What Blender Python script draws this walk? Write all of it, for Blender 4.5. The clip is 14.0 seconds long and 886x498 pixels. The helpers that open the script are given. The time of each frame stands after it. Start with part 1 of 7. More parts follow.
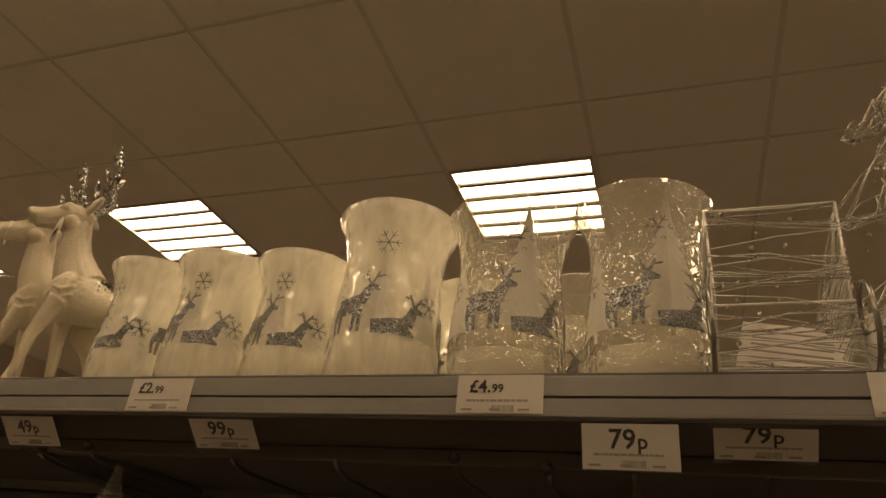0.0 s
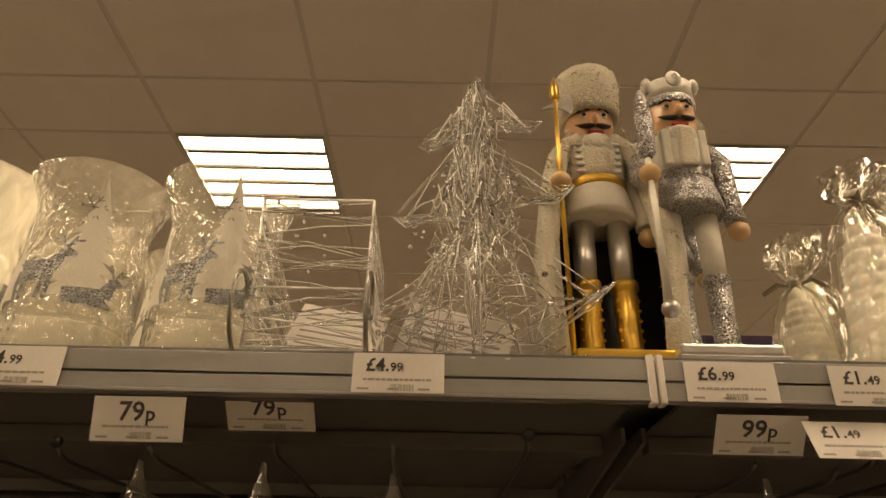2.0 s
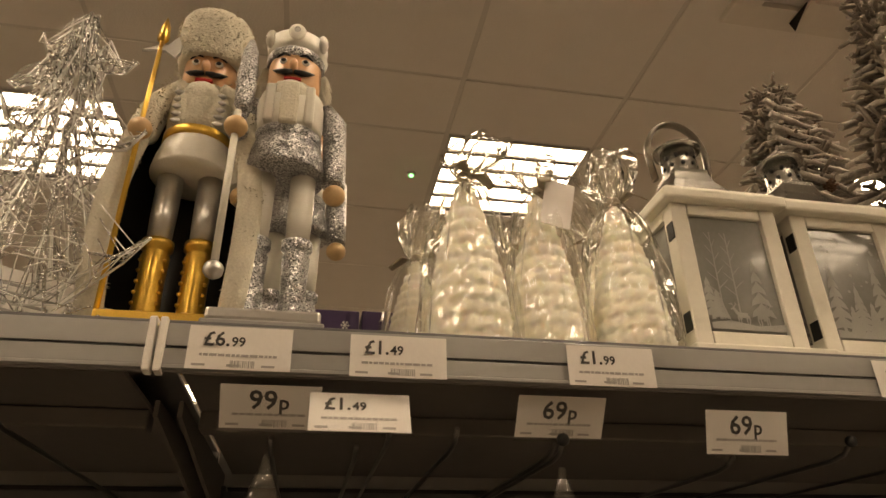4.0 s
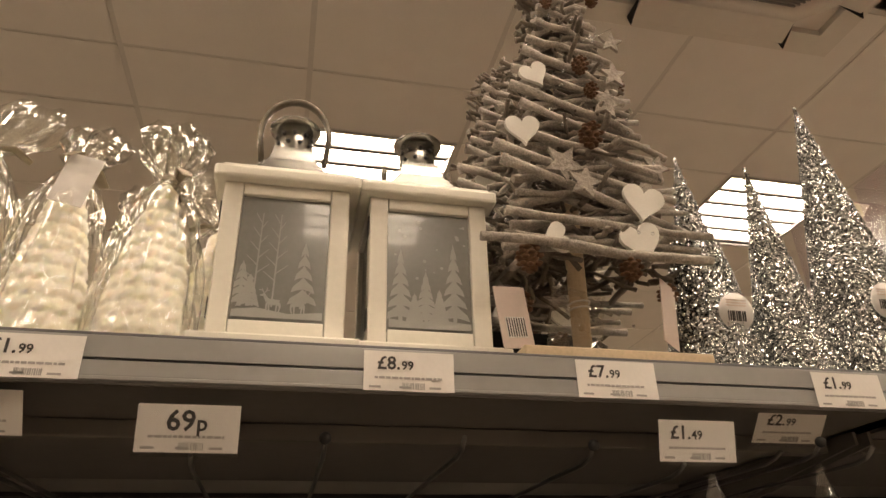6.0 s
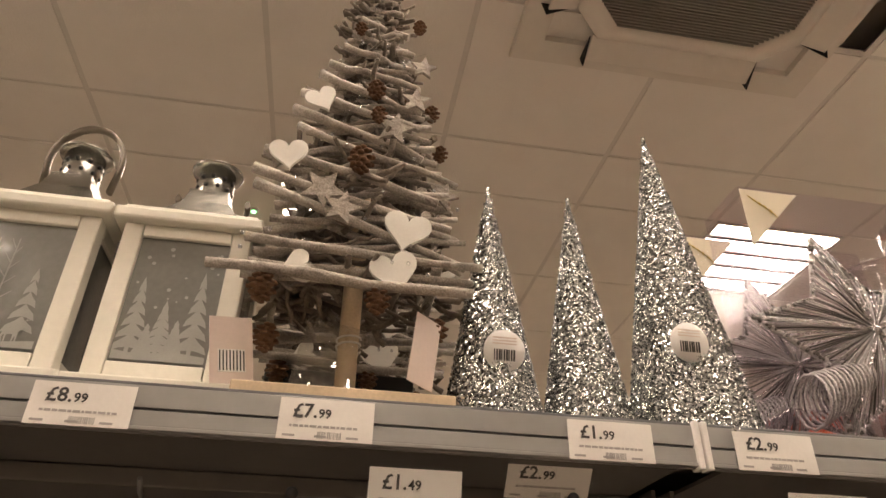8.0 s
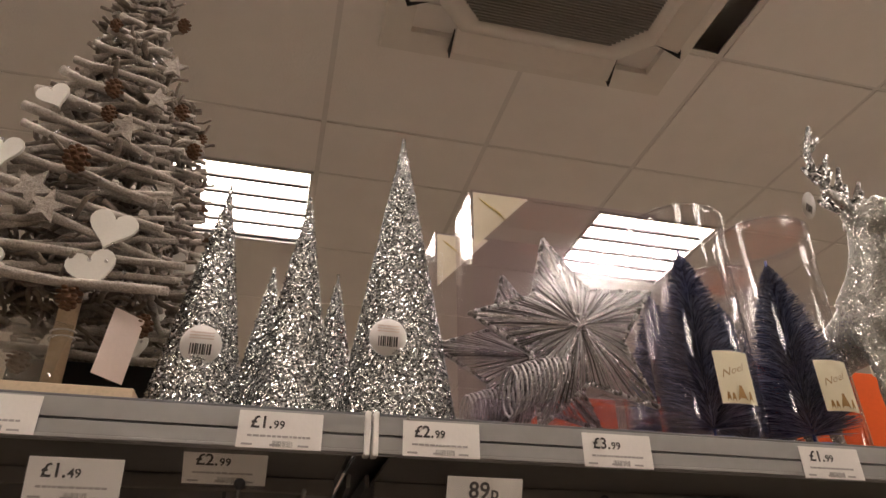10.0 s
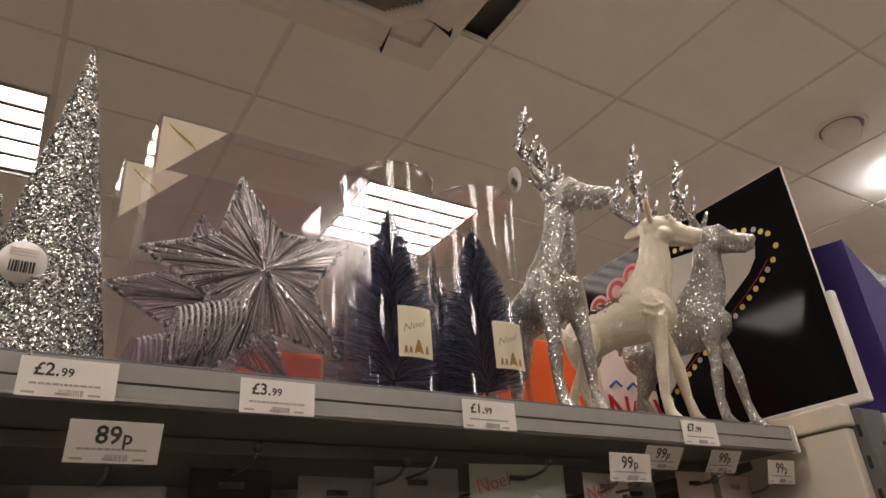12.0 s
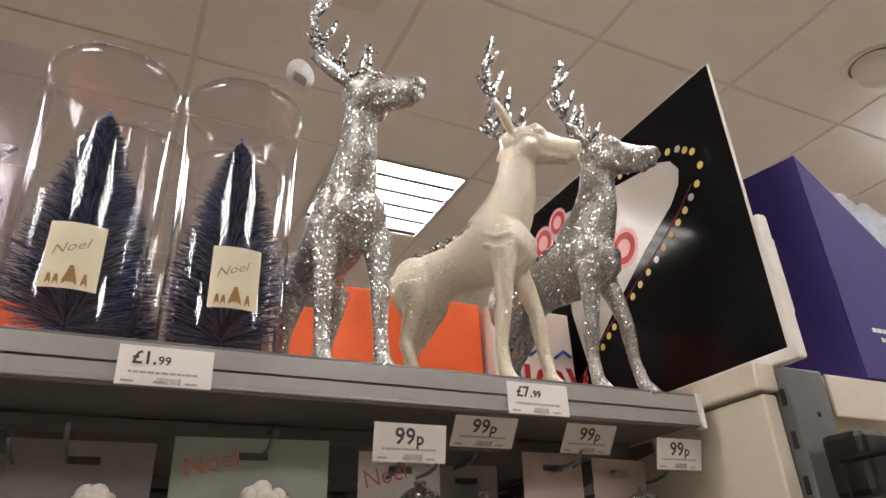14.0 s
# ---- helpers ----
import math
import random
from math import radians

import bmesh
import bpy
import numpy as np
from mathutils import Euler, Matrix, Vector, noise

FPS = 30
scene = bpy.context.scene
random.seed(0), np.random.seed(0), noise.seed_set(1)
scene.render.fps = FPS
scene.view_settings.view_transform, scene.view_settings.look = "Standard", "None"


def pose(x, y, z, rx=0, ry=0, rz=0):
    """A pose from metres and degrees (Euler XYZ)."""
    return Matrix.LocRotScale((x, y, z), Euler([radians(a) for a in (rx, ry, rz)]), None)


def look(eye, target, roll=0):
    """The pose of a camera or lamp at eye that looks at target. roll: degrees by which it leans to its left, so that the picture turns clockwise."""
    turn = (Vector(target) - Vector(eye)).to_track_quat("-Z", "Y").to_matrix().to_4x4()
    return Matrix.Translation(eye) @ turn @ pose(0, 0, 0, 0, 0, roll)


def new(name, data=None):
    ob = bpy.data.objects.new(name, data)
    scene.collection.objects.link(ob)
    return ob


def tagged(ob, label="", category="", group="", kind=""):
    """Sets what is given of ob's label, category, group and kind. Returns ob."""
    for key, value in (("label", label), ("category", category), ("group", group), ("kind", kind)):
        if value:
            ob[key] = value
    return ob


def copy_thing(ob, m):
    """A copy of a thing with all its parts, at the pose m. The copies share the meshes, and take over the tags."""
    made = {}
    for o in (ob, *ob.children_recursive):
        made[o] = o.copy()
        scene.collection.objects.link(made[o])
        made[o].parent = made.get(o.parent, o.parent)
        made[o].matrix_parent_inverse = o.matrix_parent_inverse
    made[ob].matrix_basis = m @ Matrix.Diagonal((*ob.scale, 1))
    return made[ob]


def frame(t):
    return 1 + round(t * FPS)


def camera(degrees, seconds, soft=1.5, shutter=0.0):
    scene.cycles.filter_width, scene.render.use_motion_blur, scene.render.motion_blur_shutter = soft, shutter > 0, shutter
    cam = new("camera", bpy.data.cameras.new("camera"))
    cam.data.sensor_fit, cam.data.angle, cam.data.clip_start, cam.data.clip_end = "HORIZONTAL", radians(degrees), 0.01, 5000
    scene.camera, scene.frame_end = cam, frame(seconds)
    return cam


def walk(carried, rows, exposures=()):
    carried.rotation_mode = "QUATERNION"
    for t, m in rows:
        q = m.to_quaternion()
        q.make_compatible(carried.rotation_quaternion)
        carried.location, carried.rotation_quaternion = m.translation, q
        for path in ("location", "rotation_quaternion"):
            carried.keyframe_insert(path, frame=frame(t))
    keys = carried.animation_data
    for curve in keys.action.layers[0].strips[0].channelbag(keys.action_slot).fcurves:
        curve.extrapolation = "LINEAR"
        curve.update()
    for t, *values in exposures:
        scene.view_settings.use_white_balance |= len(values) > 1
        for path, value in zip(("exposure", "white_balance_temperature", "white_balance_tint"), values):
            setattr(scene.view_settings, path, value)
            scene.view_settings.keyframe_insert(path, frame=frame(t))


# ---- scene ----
cam = camera(66.1, 14.0)
PATH = [
    (0, (0.115, 0.049, 1.372), (-0.513, 1.686, 2.334), 6.5),
    (0.5, (0.176, 0.051, 1.373), (-0.371, 1.725, 2.32), 5.5),
    (1, (0.227, 0.052, 1.373), (-0.168, 1.776, 2.308), 4.0),
    (1.5, (0.276, 0.052, 1.375), (0.094, 1.806, 2.317), 2.5),
    (2, (0.329, 0.057, 1.376), (0.328, 1.822, 2.316), 1.2),
    (2.3, (0.395, 0.057, 1.369), (0.412, 1.82, 2.313), 1.7),
    (2.5, (0.427, 0.059, 1.373), (0.533, 1.819, 2.318), 0.8),
    (3, (0.515, 0.059, 1.368), (0.671, 1.822, 2.3), 0.8),
    (3.5, (0.588, 0.061, 1.368), (0.804, 1.831, 2.275), -0.5),
    (4, (0.638, 0.096, 1.374), (0.979, 1.835, 2.301), -1.0),
    (4.2, (0.663, 0.116, 1.376), (1.061, 1.829, 2.329), -0.9),
    (6.3, (1.126, 0.053, 1.374), (1.537, 1.778, 2.299), -2.0),
    (6.5, (1.14, 0.049, 1.377), (1.564, 1.769, 2.305), -2.7),
    (7, (1.206, 0.064, 1.369), (1.656, 1.722, 2.394), -2.8),
    (7.1, (1.223, 0.074, 1.375), (1.691, 1.726, 2.4), -2.8),
    (7.2, (1.24, 0.075, 1.377), (1.687, 1.725, 2.416), -2.3),
    (9.3, (1.581, -0.012, 1.379), (1.751, 1.686, 2.422), 1.1),
    (9.5, (1.596, -0.021, 1.377), (1.82, 1.676, 2.412), 0.7),
    (10, (1.626, -0.041, 1.376), (2.045, 1.636, 2.381), -0.4),
    (10.5, (1.655, -0.043, 1.369), (2.296, 1.584, 2.339), -2.0),
    (11, (1.684, -0.042, 1.364), (2.493, 1.522, 2.312), -3.3),
    (11.5, (1.712, -0.041, 1.363), (2.652, 1.467, 2.282), -3.9),
    (12, (1.752, -0.046, 1.358), (2.737, 1.436, 2.269), -4.3),
    (12.5, (1.867, -0.027, 1.349), (2.918, 1.42, 2.244), -4.7),
    (13, (2.027, 0.027, 1.357), (3.164, 1.42, 2.232), -4.6),
    (13.2, (2.072, 0.041, 1.352), (3.212, 1.416, 2.252), -5.1),
    (13.5, (2.126, 0.044, 1.349), (3.125, 1.511, 2.272), -4.9),
    (14, (2.209, 0.001, 1.361), (3.015, 1.588, 2.274), -2.9),
]
EXPOSURES = [
    (0.0, -1.28, 11700, 16), (1.0, -1.16, 11100, 16), (1.5, -0.75, 10800, 15), (2.5, -0.32, 9850, 13), (4.2, -0.34, 9050, 13), (6.3, 0.15, 7750, 14),
    (9.5, 0.33, 6950, 16), (10.1, -0.13, 6650, 16), (11.0, -0.22, 6600, 16), (12.5, 0.0, 6280, 12), (14.0, 0.40, 5950, 11),
]
walk(cam, [(t, look(eye, target, roll)) for t, eye, target, roll in PATH], EXPOSURES)

# ---- world ----
world = bpy.data.worlds.new("world")
scene.world = world
world.use_nodes = True
world.node_tree.nodes["Background"].inputs[0].default_value = (0.02, 0.02, 0.02, 1)

LAMP_POWER = 22.0
CEIL = 2.99          # ceiling height
FRONT = 0.626        # shelf front
TOP = 1.570          # upper face of the top shelf
EDGE = 1.577         # top of the shelf edge strip
SEAMS = (-1.897, -0.693, 0.515, 1.719, 2.881)
BACK = 1.10          # back panel of the bays


# ---- materials ----
def mat(name, colour, rough=0.5, metal=0.0, var=0.12, scale=8.0, bump=0.0, bscale=60.0, trans=0.0, ior=1.45,
        emit=None, strength=0.0, coat=0.0, sss=0.0, alpha=1.0):
    """Principled surface with two scales of colour variation and a fine relief."""
    m = bpy.data.materials.new(name)
    m.use_nodes = True
    nt = m.node_tree
    p = nt.nodes["Principled BSDF"]
    p.inputs["Roughness"].default_value = rough
    p.inputs["Metallic"].default_value = metal
    p.inputs["Transmission Weight"].default_value = trans
    p.inputs["IOR"].default_value = ior
    p.inputs["Coat Weight"].default_value = coat
    if sss:
        p.inputs["Subsurface Weight"].default_value = sss
        p.inputs["Subsurface Radius"].default_value = (0.02, 0.015, 0.01)
        p.inputs["Subsurface Scale"].default_value = 0.5
    p.inputs["Alpha"].default_value = alpha
    if emit:
        p.inputs["Emission Color"].default_value = (*emit, 1)
        p.inputs["Emission Strength"].default_value = strength
    co = nt.nodes.new("ShaderNodeTexCoord")
    n1 = nt.nodes.new("ShaderNodeTexNoise")
    n1.inputs["Scale"].default_value = scale
    n1.inputs["Detail"].default_value = 6
    n2 = nt.nodes.new("ShaderNodeTexNoise")
    n2.inputs["Scale"].default_value = scale * 14
    n2.inputs["Detail"].default_value = 3
    for n in (n1, n2):
        nt.links.new(co.outputs["Object"], n.inputs["Vector"])
    add = nt.nodes.new("ShaderNodeMath")
    add.operation = "ADD"
    nt.links.new(n1.outputs["Fac"], add.inputs[0])
    nt.links.new(n2.outputs["Fac"], add.inputs[1])
    ramp = nt.nodes.new("ShaderNodeMapRange")
    ramp.inputs["From Min"].default_value = 0.6
    ramp.inputs["From Max"].default_value = 1.4
    ramp.inputs["To Min"].default_value = 1 - var
    ramp.inputs["To Max"].default_value = 1 + var * 0.5
    nt.links.new(add.outputs[0], ramp.inputs["Value"])
    mul = nt.nodes.new("ShaderNodeVectorMath")
    mul.operation = "SCALE"
    mul.inputs[0].default_value = colour
    nt.links.new(ramp.outputs[0], mul.inputs["Scale"])
    nt.links.new(mul.outputs[0], p.inputs["Base Color"])
    if bump:
        n3 = nt.nodes.new("ShaderNodeTexNoise")
        n3.inputs["Scale"].default_value = bscale
        n3.inputs["Detail"].default_value = 5
        nt.links.new(co.outputs["Object"], n3.inputs["Vector"])
        b = nt.nodes.new("ShaderNodeBump")
        b.inputs["Strength"].default_value = bump
        b.inputs["Distance"].default_value = 0.003
        nt.links.new(n3.outputs["Fac"], b.inputs["Height"])
        nt.links.new(b.outputs[0], p.inputs["Normal"])
    return m


def glitter(name, colour, cells=420.0, tilt=0.75, dark=0.25, rough=0.22, base=None, cover=1.0, sheen=0.0):
    """Loose flakes: each cell has its own tilt and tone; with base, flakes lie scattered on paint."""
    m = mat(name, colour, rough, 0.9)
    nt = m.node_tree
    p = nt.nodes["Principled BSDF"]
    co = nt.nodes.new("ShaderNodeTexCoord")
    v = nt.nodes.new("ShaderNodeTexVoronoi")
    v.inputs["Scale"].default_value = cells
    nt.links.new(co.outputs["Object"], v.inputs["Vector"])
    geo = nt.nodes.new("ShaderNodeNewGeometry")
    sub = nt.nodes.new("ShaderNodeVectorMath")
    sub.operation = "SUBTRACT"
    sub.inputs[1].default_value = (0.5, 0.5, 0.5)
    nt.links.new(v.outputs["Color"], sub.inputs[0])
    sc = nt.nodes.new("ShaderNodeVectorMath")
    sc.operation = "SCALE"
    sc.inputs["Scale"].default_value = tilt * 2
    nt.links.new(sub.outputs[0], sc.inputs[0])
    ad = nt.nodes.new("ShaderNodeVectorMath")
    ad.operation = "ADD"
    nt.links.new(geo.outputs["Normal"], ad.inputs[0])
    nt.links.new(sc.outputs[0], ad.inputs[1])
    nm = nt.nodes.new("ShaderNodeVectorMath")
    nm.operation = "NORMALIZE"
    nt.links.new(ad.outputs[0], nm.inputs[0])
    nt.links.new(nm.outputs[0], p.inputs["Normal"])
    sep = nt.nodes.new("ShaderNodeSeparateXYZ")
    nt.links.new(v.outputs["Color"], sep.inputs[0])
    mr = nt.nodes.new("ShaderNodeMapRange")
    mr.inputs["To Min"].default_value = dark
    mr.inputs["To Max"].default_value = 1.15
    nt.links.new(sep.outputs[0], mr.inputs["Value"])
    mul = nt.nodes.new("ShaderNodeVectorMath")
    mul.operation = "SCALE"
    mul.inputs[0].default_value = colour
    nt.links.new(mr.outputs[0], mul.inputs["Scale"])
    nt.links.new(mul.outputs[0], p.inputs["Base Color"])
    if base:
        mix = nt.nodes.new("ShaderNodeMix")
        mix.data_type = "RGBA"
        gt = nt.nodes.new("ShaderNodeMath")
        gt.operation = "LESS_THAN"
        gt.inputs[1].default_value = cover
        nt.links.new(sep.outputs[1], gt.inputs[0])
        nt.links.new(gt.outputs[0], mix.inputs["Factor"])
        mix.inputs["A"].default_value = (*base, 1)
        nt.links.new(mul.outputs[0], mix.inputs["B"])
        nt.links.new(mix.outputs["Result"], p.inputs["Base Color"])
        mm = nt.nodes.new("ShaderNodeMapRange")
        mm.inputs["To Min"].default_value = sheen
        nt.links.new(gt.outputs[0], mm.inputs["Value"])
        nt.links.new(mm.outputs[0], p.inputs["Metallic"])
        rr = nt.nodes.new("ShaderNodeMapRange")
        rr.inputs["To Min"].default_value = 0.38
        rr.inputs["To Max"].default_value = rough
        nt.links.new(gt.outputs[0], rr.inputs["Value"])
        nt.links.new(rr.outputs[0], p.inputs["Roughness"])
        s2 = nt.nodes.new("ShaderNodeMath")
        s2.operation = "MULTIPLY"
        s2.inputs[1].default_value = tilt * 2
        nt.links.new(gt.outputs[0], s2.inputs[0])
        nt.links.new(s2.outputs[0], sc.inputs["Scale"])
    return m


def clear(name, tint=(0.97, 0.97, 0.97), gloss=1.0, rough=0.04, haze=0.0, hazecol=(0.8, 0.8, 0.8), bump=0.0, bscale=20.0):
    """Thin clear sheet: straight through, with a Fresnel gloss, and a share of milky scatter."""
    m = bpy.data.materials.new(name)
    m.use_nodes = True
    nt = m.node_tree
    nt.nodes.remove(nt.nodes["Principled BSDF"])
    out = nt.nodes["Material Output"]
    tr = nt.nodes.new("ShaderNodeBsdfTransparent")
    tr.inputs[0].default_value = (*tint, 1)
    gl = nt.nodes.new("ShaderNodeBsdfGlossy")
    gl.inputs["Roughness"].default_value = rough
    df = nt.nodes.new("ShaderNodeBsdfDiffuse")
    df.inputs[0].default_value = (*hazecol, 1)
    tl = nt.nodes.new("ShaderNodeBsdfTranslucent")
    tl.inputs[0].default_value = (*hazecol, 1)
    dm = nt.nodes.new("ShaderNodeMixShader")
    nt.links.new(df.outputs[0], dm.inputs[1])
    nt.links.new(tl.outputs[0], dm.inputs[2])
    m1 = nt.nodes.new("ShaderNodeMixShader")
    m1.inputs[0].default_value = haze
    nt.links.new(tr.outputs[0], m1.inputs[1])
    nt.links.new(dm.outputs[0], m1.inputs[2])
    fr = nt.nodes.new("ShaderNodeLayerWeight")
    fr.inputs["Blend"].default_value = 0.5
    pw = nt.nodes.new("ShaderNodeMath")
    pw.operation = "POWER"
    pw.inputs[1].default_value = 3.5
    nt.links.new(fr.outputs["Facing"], pw.inputs[0])
    k = nt.nodes.new("ShaderNodeMath")
    k.operation = "MULTIPLY_ADD"
    k.use_clamp = True
    k.inputs[1].default_value = 0.55 * gloss
    k.inputs[2].default_value = 0.045 * gloss
    nt.links.new(pw.outputs[0], k.inputs[0])
    m2 = nt.nodes.new("ShaderNodeMixShader")
    nt.links.new(k.outputs[0], m2.inputs[0])
    nt.links.new(m1.outputs[0], m2.inputs[1])
    nt.links.new(gl.outputs[0], m2.inputs[2])
    nt.links.new(m2.outputs[0], out.inputs[0])
    if bump:
        co = nt.nodes.new("ShaderNodeTexCoord")
        if haze > 0.05:
            mp = nt.nodes.new("ShaderNodeMapping")
            mp.inputs["Scale"].default_value = (1.0, 1.0, 0.28)
            nz = nt.nodes.new("ShaderNodeTexNoise")
            nz.inputs["Scale"].default_value = 65.0
            nz.inputs["Detail"].default_value = 5.0
            nz.inputs["Distortion"].default_value = 0.6
            mr = nt.nodes.new("ShaderNodeMapRange")
            mr.inputs["From Min"].default_value = 0.34
            mr.inputs["From Max"].default_value = 0.62
            mr.inputs["To Min"].default_value = haze * 0.86
            mr.inputs["To Max"].default_value = min(1.0, haze * 1.2)
            nt.links.new(co.outputs["Object"], mp.inputs["Vector"])
            nt.links.new(mp.outputs[0], nz.inputs["Vector"])
            nt.links.new(nz.outputs[0], mr.inputs["Value"])
            nt.links.new(mr.outputs[0], m1.inputs[0])
        n3 = nt.nodes.new("ShaderNodeTexVoronoi")
        n3.feature = "SMOOTH_F1"
        n3.inputs["Scale"].default_value = bscale
        nt.links.new(co.outputs["Object"], n3.inputs["Vector"])
        b = nt.nodes.new("ShaderNodeBump")
        b.inputs["Strength"].default_value = bump
        b.inputs["Distance"].default_value = 0.01
        nt.links.new(n3.outputs["Distance"], b.inputs["Height"])
        nt.links.new(b.outputs[0], gl.inputs["Normal"])
        nt.links.new(b.outputs[0], fr.inputs["Normal"])
    return m


def lamp_mat(name, colour, strength):
    m = bpy.data.materials.new(name)
    m.use_nodes = True
    p = m.node_tree.nodes["Principled BSDF"]
    p.inputs["Base Color"].default_value = (0.8, 0.8, 0.8, 1)
    p.inputs["Emission Color"].default_value = (*colour, 1)
    p.inputs["Emission Strength"].default_value = strength
    return m


M_CEIL = mat("ceiling_tile", (0.82, 0.785, 0.74), 0.9, var=0.05, scale=0.6, bump=0.5, bscale=160)
M_GRID = mat("ceiling_grid", (0.68, 0.65, 0.61), 0.5, var=0.06)
M_WALL = mat("wall_paint", (0.62, 0.56, 0.5), 0.8, var=0.08, scale=1.5)
M_FLOOR = mat("floor_vinyl", (0.225, 0.190, 0.155), 0.35, var=0.15, scale=2.0)
M_LAMP = lamp_mat("lamp_tube", (1.0, 0.90, 0.78), LAMP_POWER)
M_SPOT = lamp_mat("spot_lamp", (1.0, 0.97, 0.92), 120.0)
M_LOUVRE = mat("louvre_metal", (0.55, 0.54, 0.52), 0.35, 0.6, var=0.05)
M_LOUVRESHADE = mat("louvre_shadow", (0.10, 0.095, 0.09), 0.5, var=0.05)
M_BLACK = mat("black_gap", (0.015, 0.015, 0.015), 0.7)
M_SHELF = mat("shelf_steel", (0.34, 0.33, 0.32), 0.45, 0.2, var=0.08, scale=3)
M_STRIP = mat("strip_plastic", (0.42, 0.42, 0.415), 0.30, 0.45, var=0.08, scale=5, bump=0.05, bscale=30, coat=0.4)
M_STRIPDARK = mat("strip_groove", (0.16, 0.16, 0.17), 0.35, var=0.08)
# underside and back panel colours carry the shade under the shelf
M_UNDERSHADE = mat("shelf_under_shade", (0.15, 0.14, 0.13), 0.5, 0.1, var=0.1, scale=4)
M_BACK = mat("back_panel", (0.075, 0.07, 0.065), 0.6, var=0.12, scale=4)
M_UPRIGHT = mat("upright_steel", (0.12, 0.12, 0.125), 0.45, 0.3, var=0.1)
M_CREAM = mat("cream_steel", (0.66, 0.60, 0.50), 0.4, var=0.06, scale=3, bump=0.05)
M_CARD = mat("ticket_card", (0.83, 0.80, 0.77), 0.55, var=0.05, scale=20)
M_INK = mat("ticket_ink", (0.05, 0.045, 0.045), 0.6, var=0.1, scale=40)
M_GREYINK = mat("ticket_grey_ink", (0.40, 0.38, 0.37), 0.6, var=0.1, scale=60)
M_CLEARTICK = clear("ticket_sleeve", gloss=0.9, rough=0.05)
M_HOOK = mat("hook_steel", (0.22, 0.215, 0.21), 0.35, 0.9, var=0.1, scale=30)
M_HOOKCAP = mat("hook_cap", (0.02, 0.02, 0.02), 0.5)
M_ACWHITE = mat("ac_plastic", (0.72, 0.68, 0.62), 0.45, var=0.05, scale=2)
M_ACDARK = mat("ac_grille", (0.27, 0.255, 0.235), 0.5, var=0.08)


# ---- mesh helpers ----
def bx(bm, x0, x1, y0, y1, z0, z1, bev=0.0, mi=0, m=None):
    before = set(bm.faces) if bev else ()
    r = bmesh.ops.create_cube(bm, size=1.0)
    vs = r["verts"]
    for v in vs:
        v.co = Vector((x0 + (v.co.x + 0.5) * (x1 - x0), y0 + (v.co.y + 0.5) * (y1 - y0), z0 + (v.co.z + 0.5) * (z1 - z0)))
    fs = {f for v in vs for f in v.link_faces}
    if bev:
        es = list({e for v in vs for e in v.link_edges})
        bmesh.ops.bevel(bm, geom=es, offset=bev, segments=2, affect="EDGES", profile=0.5)
        fs = set(bm.faces) - before
        vs = list({v for f in fs for v in f.verts})
    for f in fs:
        f.material_index = mi
    if m is not None:
        for v in vs:
            v.co = m @ v.co
    return bm


def ring_faces(bm, rings, mi=0, closed=True, caps=True):
    n = len(rings[0])
    for a, b in zip(rings[:-1], rings[1:]):
        for k in range(n if closed else n - 1):
            f = bm.faces.new((a[k], a[(k + 1) % n], b[(k + 1) % n], b[k]))
            f.material_index = mi
            f.smooth = True
    if caps and closed:
        for r, flip in ((rings[0], True), (rings[-1], False)):
            f = bm.faces.new(list(reversed(r)) if flip else list(r))
            f.material_index = mi
    return bm


def lathe(bm, prof, seg=28, mi=0, at=(0, 0, 0), caps=True, wob=None):
    """Turned shape round z: prof is a list of (radius, height)."""
    rings = []
    for r, z in prof:
        ring = []
        for k in range(seg):
            a = 2 * math.pi * k / seg
            rr = max(r, 0.0004) * (1 + (wob(a, z) if wob else 0))
            ring.append(bm.verts.new((at[0] + rr * math.cos(a), at[1] + rr * math.sin(a), at[2] + z)))
        rings.append(ring)
    return ring_faces(bm, rings, mi, True, caps)


def tube(bm, pts, r, seg=6, mi=0, caps=True):
    """A round rod along pts; r one radius or one for each point, or (wide, high) pairs."""
    pts = [Vector(p) for p in pts]
    n = len(pts)
    rad = r if isinstance(r, (list, tuple)) else [r] * n
    t0 = (pts[1] - pts[0]).normalized()
    up = Vector((0, 0, 1)) if abs(t0.z) < 0.9 else Vector((0, 1, 0))
    side = t0.cross(up).normalized()
    rings = []
    for i in range(n):
        t = (pts[min(i + 1, n - 1)] - pts[max(i - 1, 0)])
        t = t.normalized() if t.length > 1e-9 else t0
        side = (side - t * side.dot(t)).normalized()
        nrm = side.cross(t).normalized()
        rw, rh = rad[i] if isinstance(rad[i], (list, tuple)) else (rad[i], rad[i])
        rings.append([bm.verts.new(pts[i] + side * (rw * math.cos(2 * math.pi * k / seg)) + nrm * (rh * math.sin(2 * math.pi * k / seg))) for k in range(seg)])
    return ring_faces(bm, rings, mi, True, caps)


def ball(bm, c, r, mi=0, seg=12, sc=(1, 1, 1)):
    m = Matrix.Translation(c) @ Matrix.Diagonal((r * sc[0], r * sc[1], r * sc[2], 1))
    g = bmesh.ops.create_uvsphere(bm, u_segments=seg, v_segments=max(6, seg * 2 // 3), radius=1.0, matrix=m)
    for f in {f for v in g["verts"] for f in v.link_faces}:
        f.material_index = mi
        f.smooth = True
    return bm


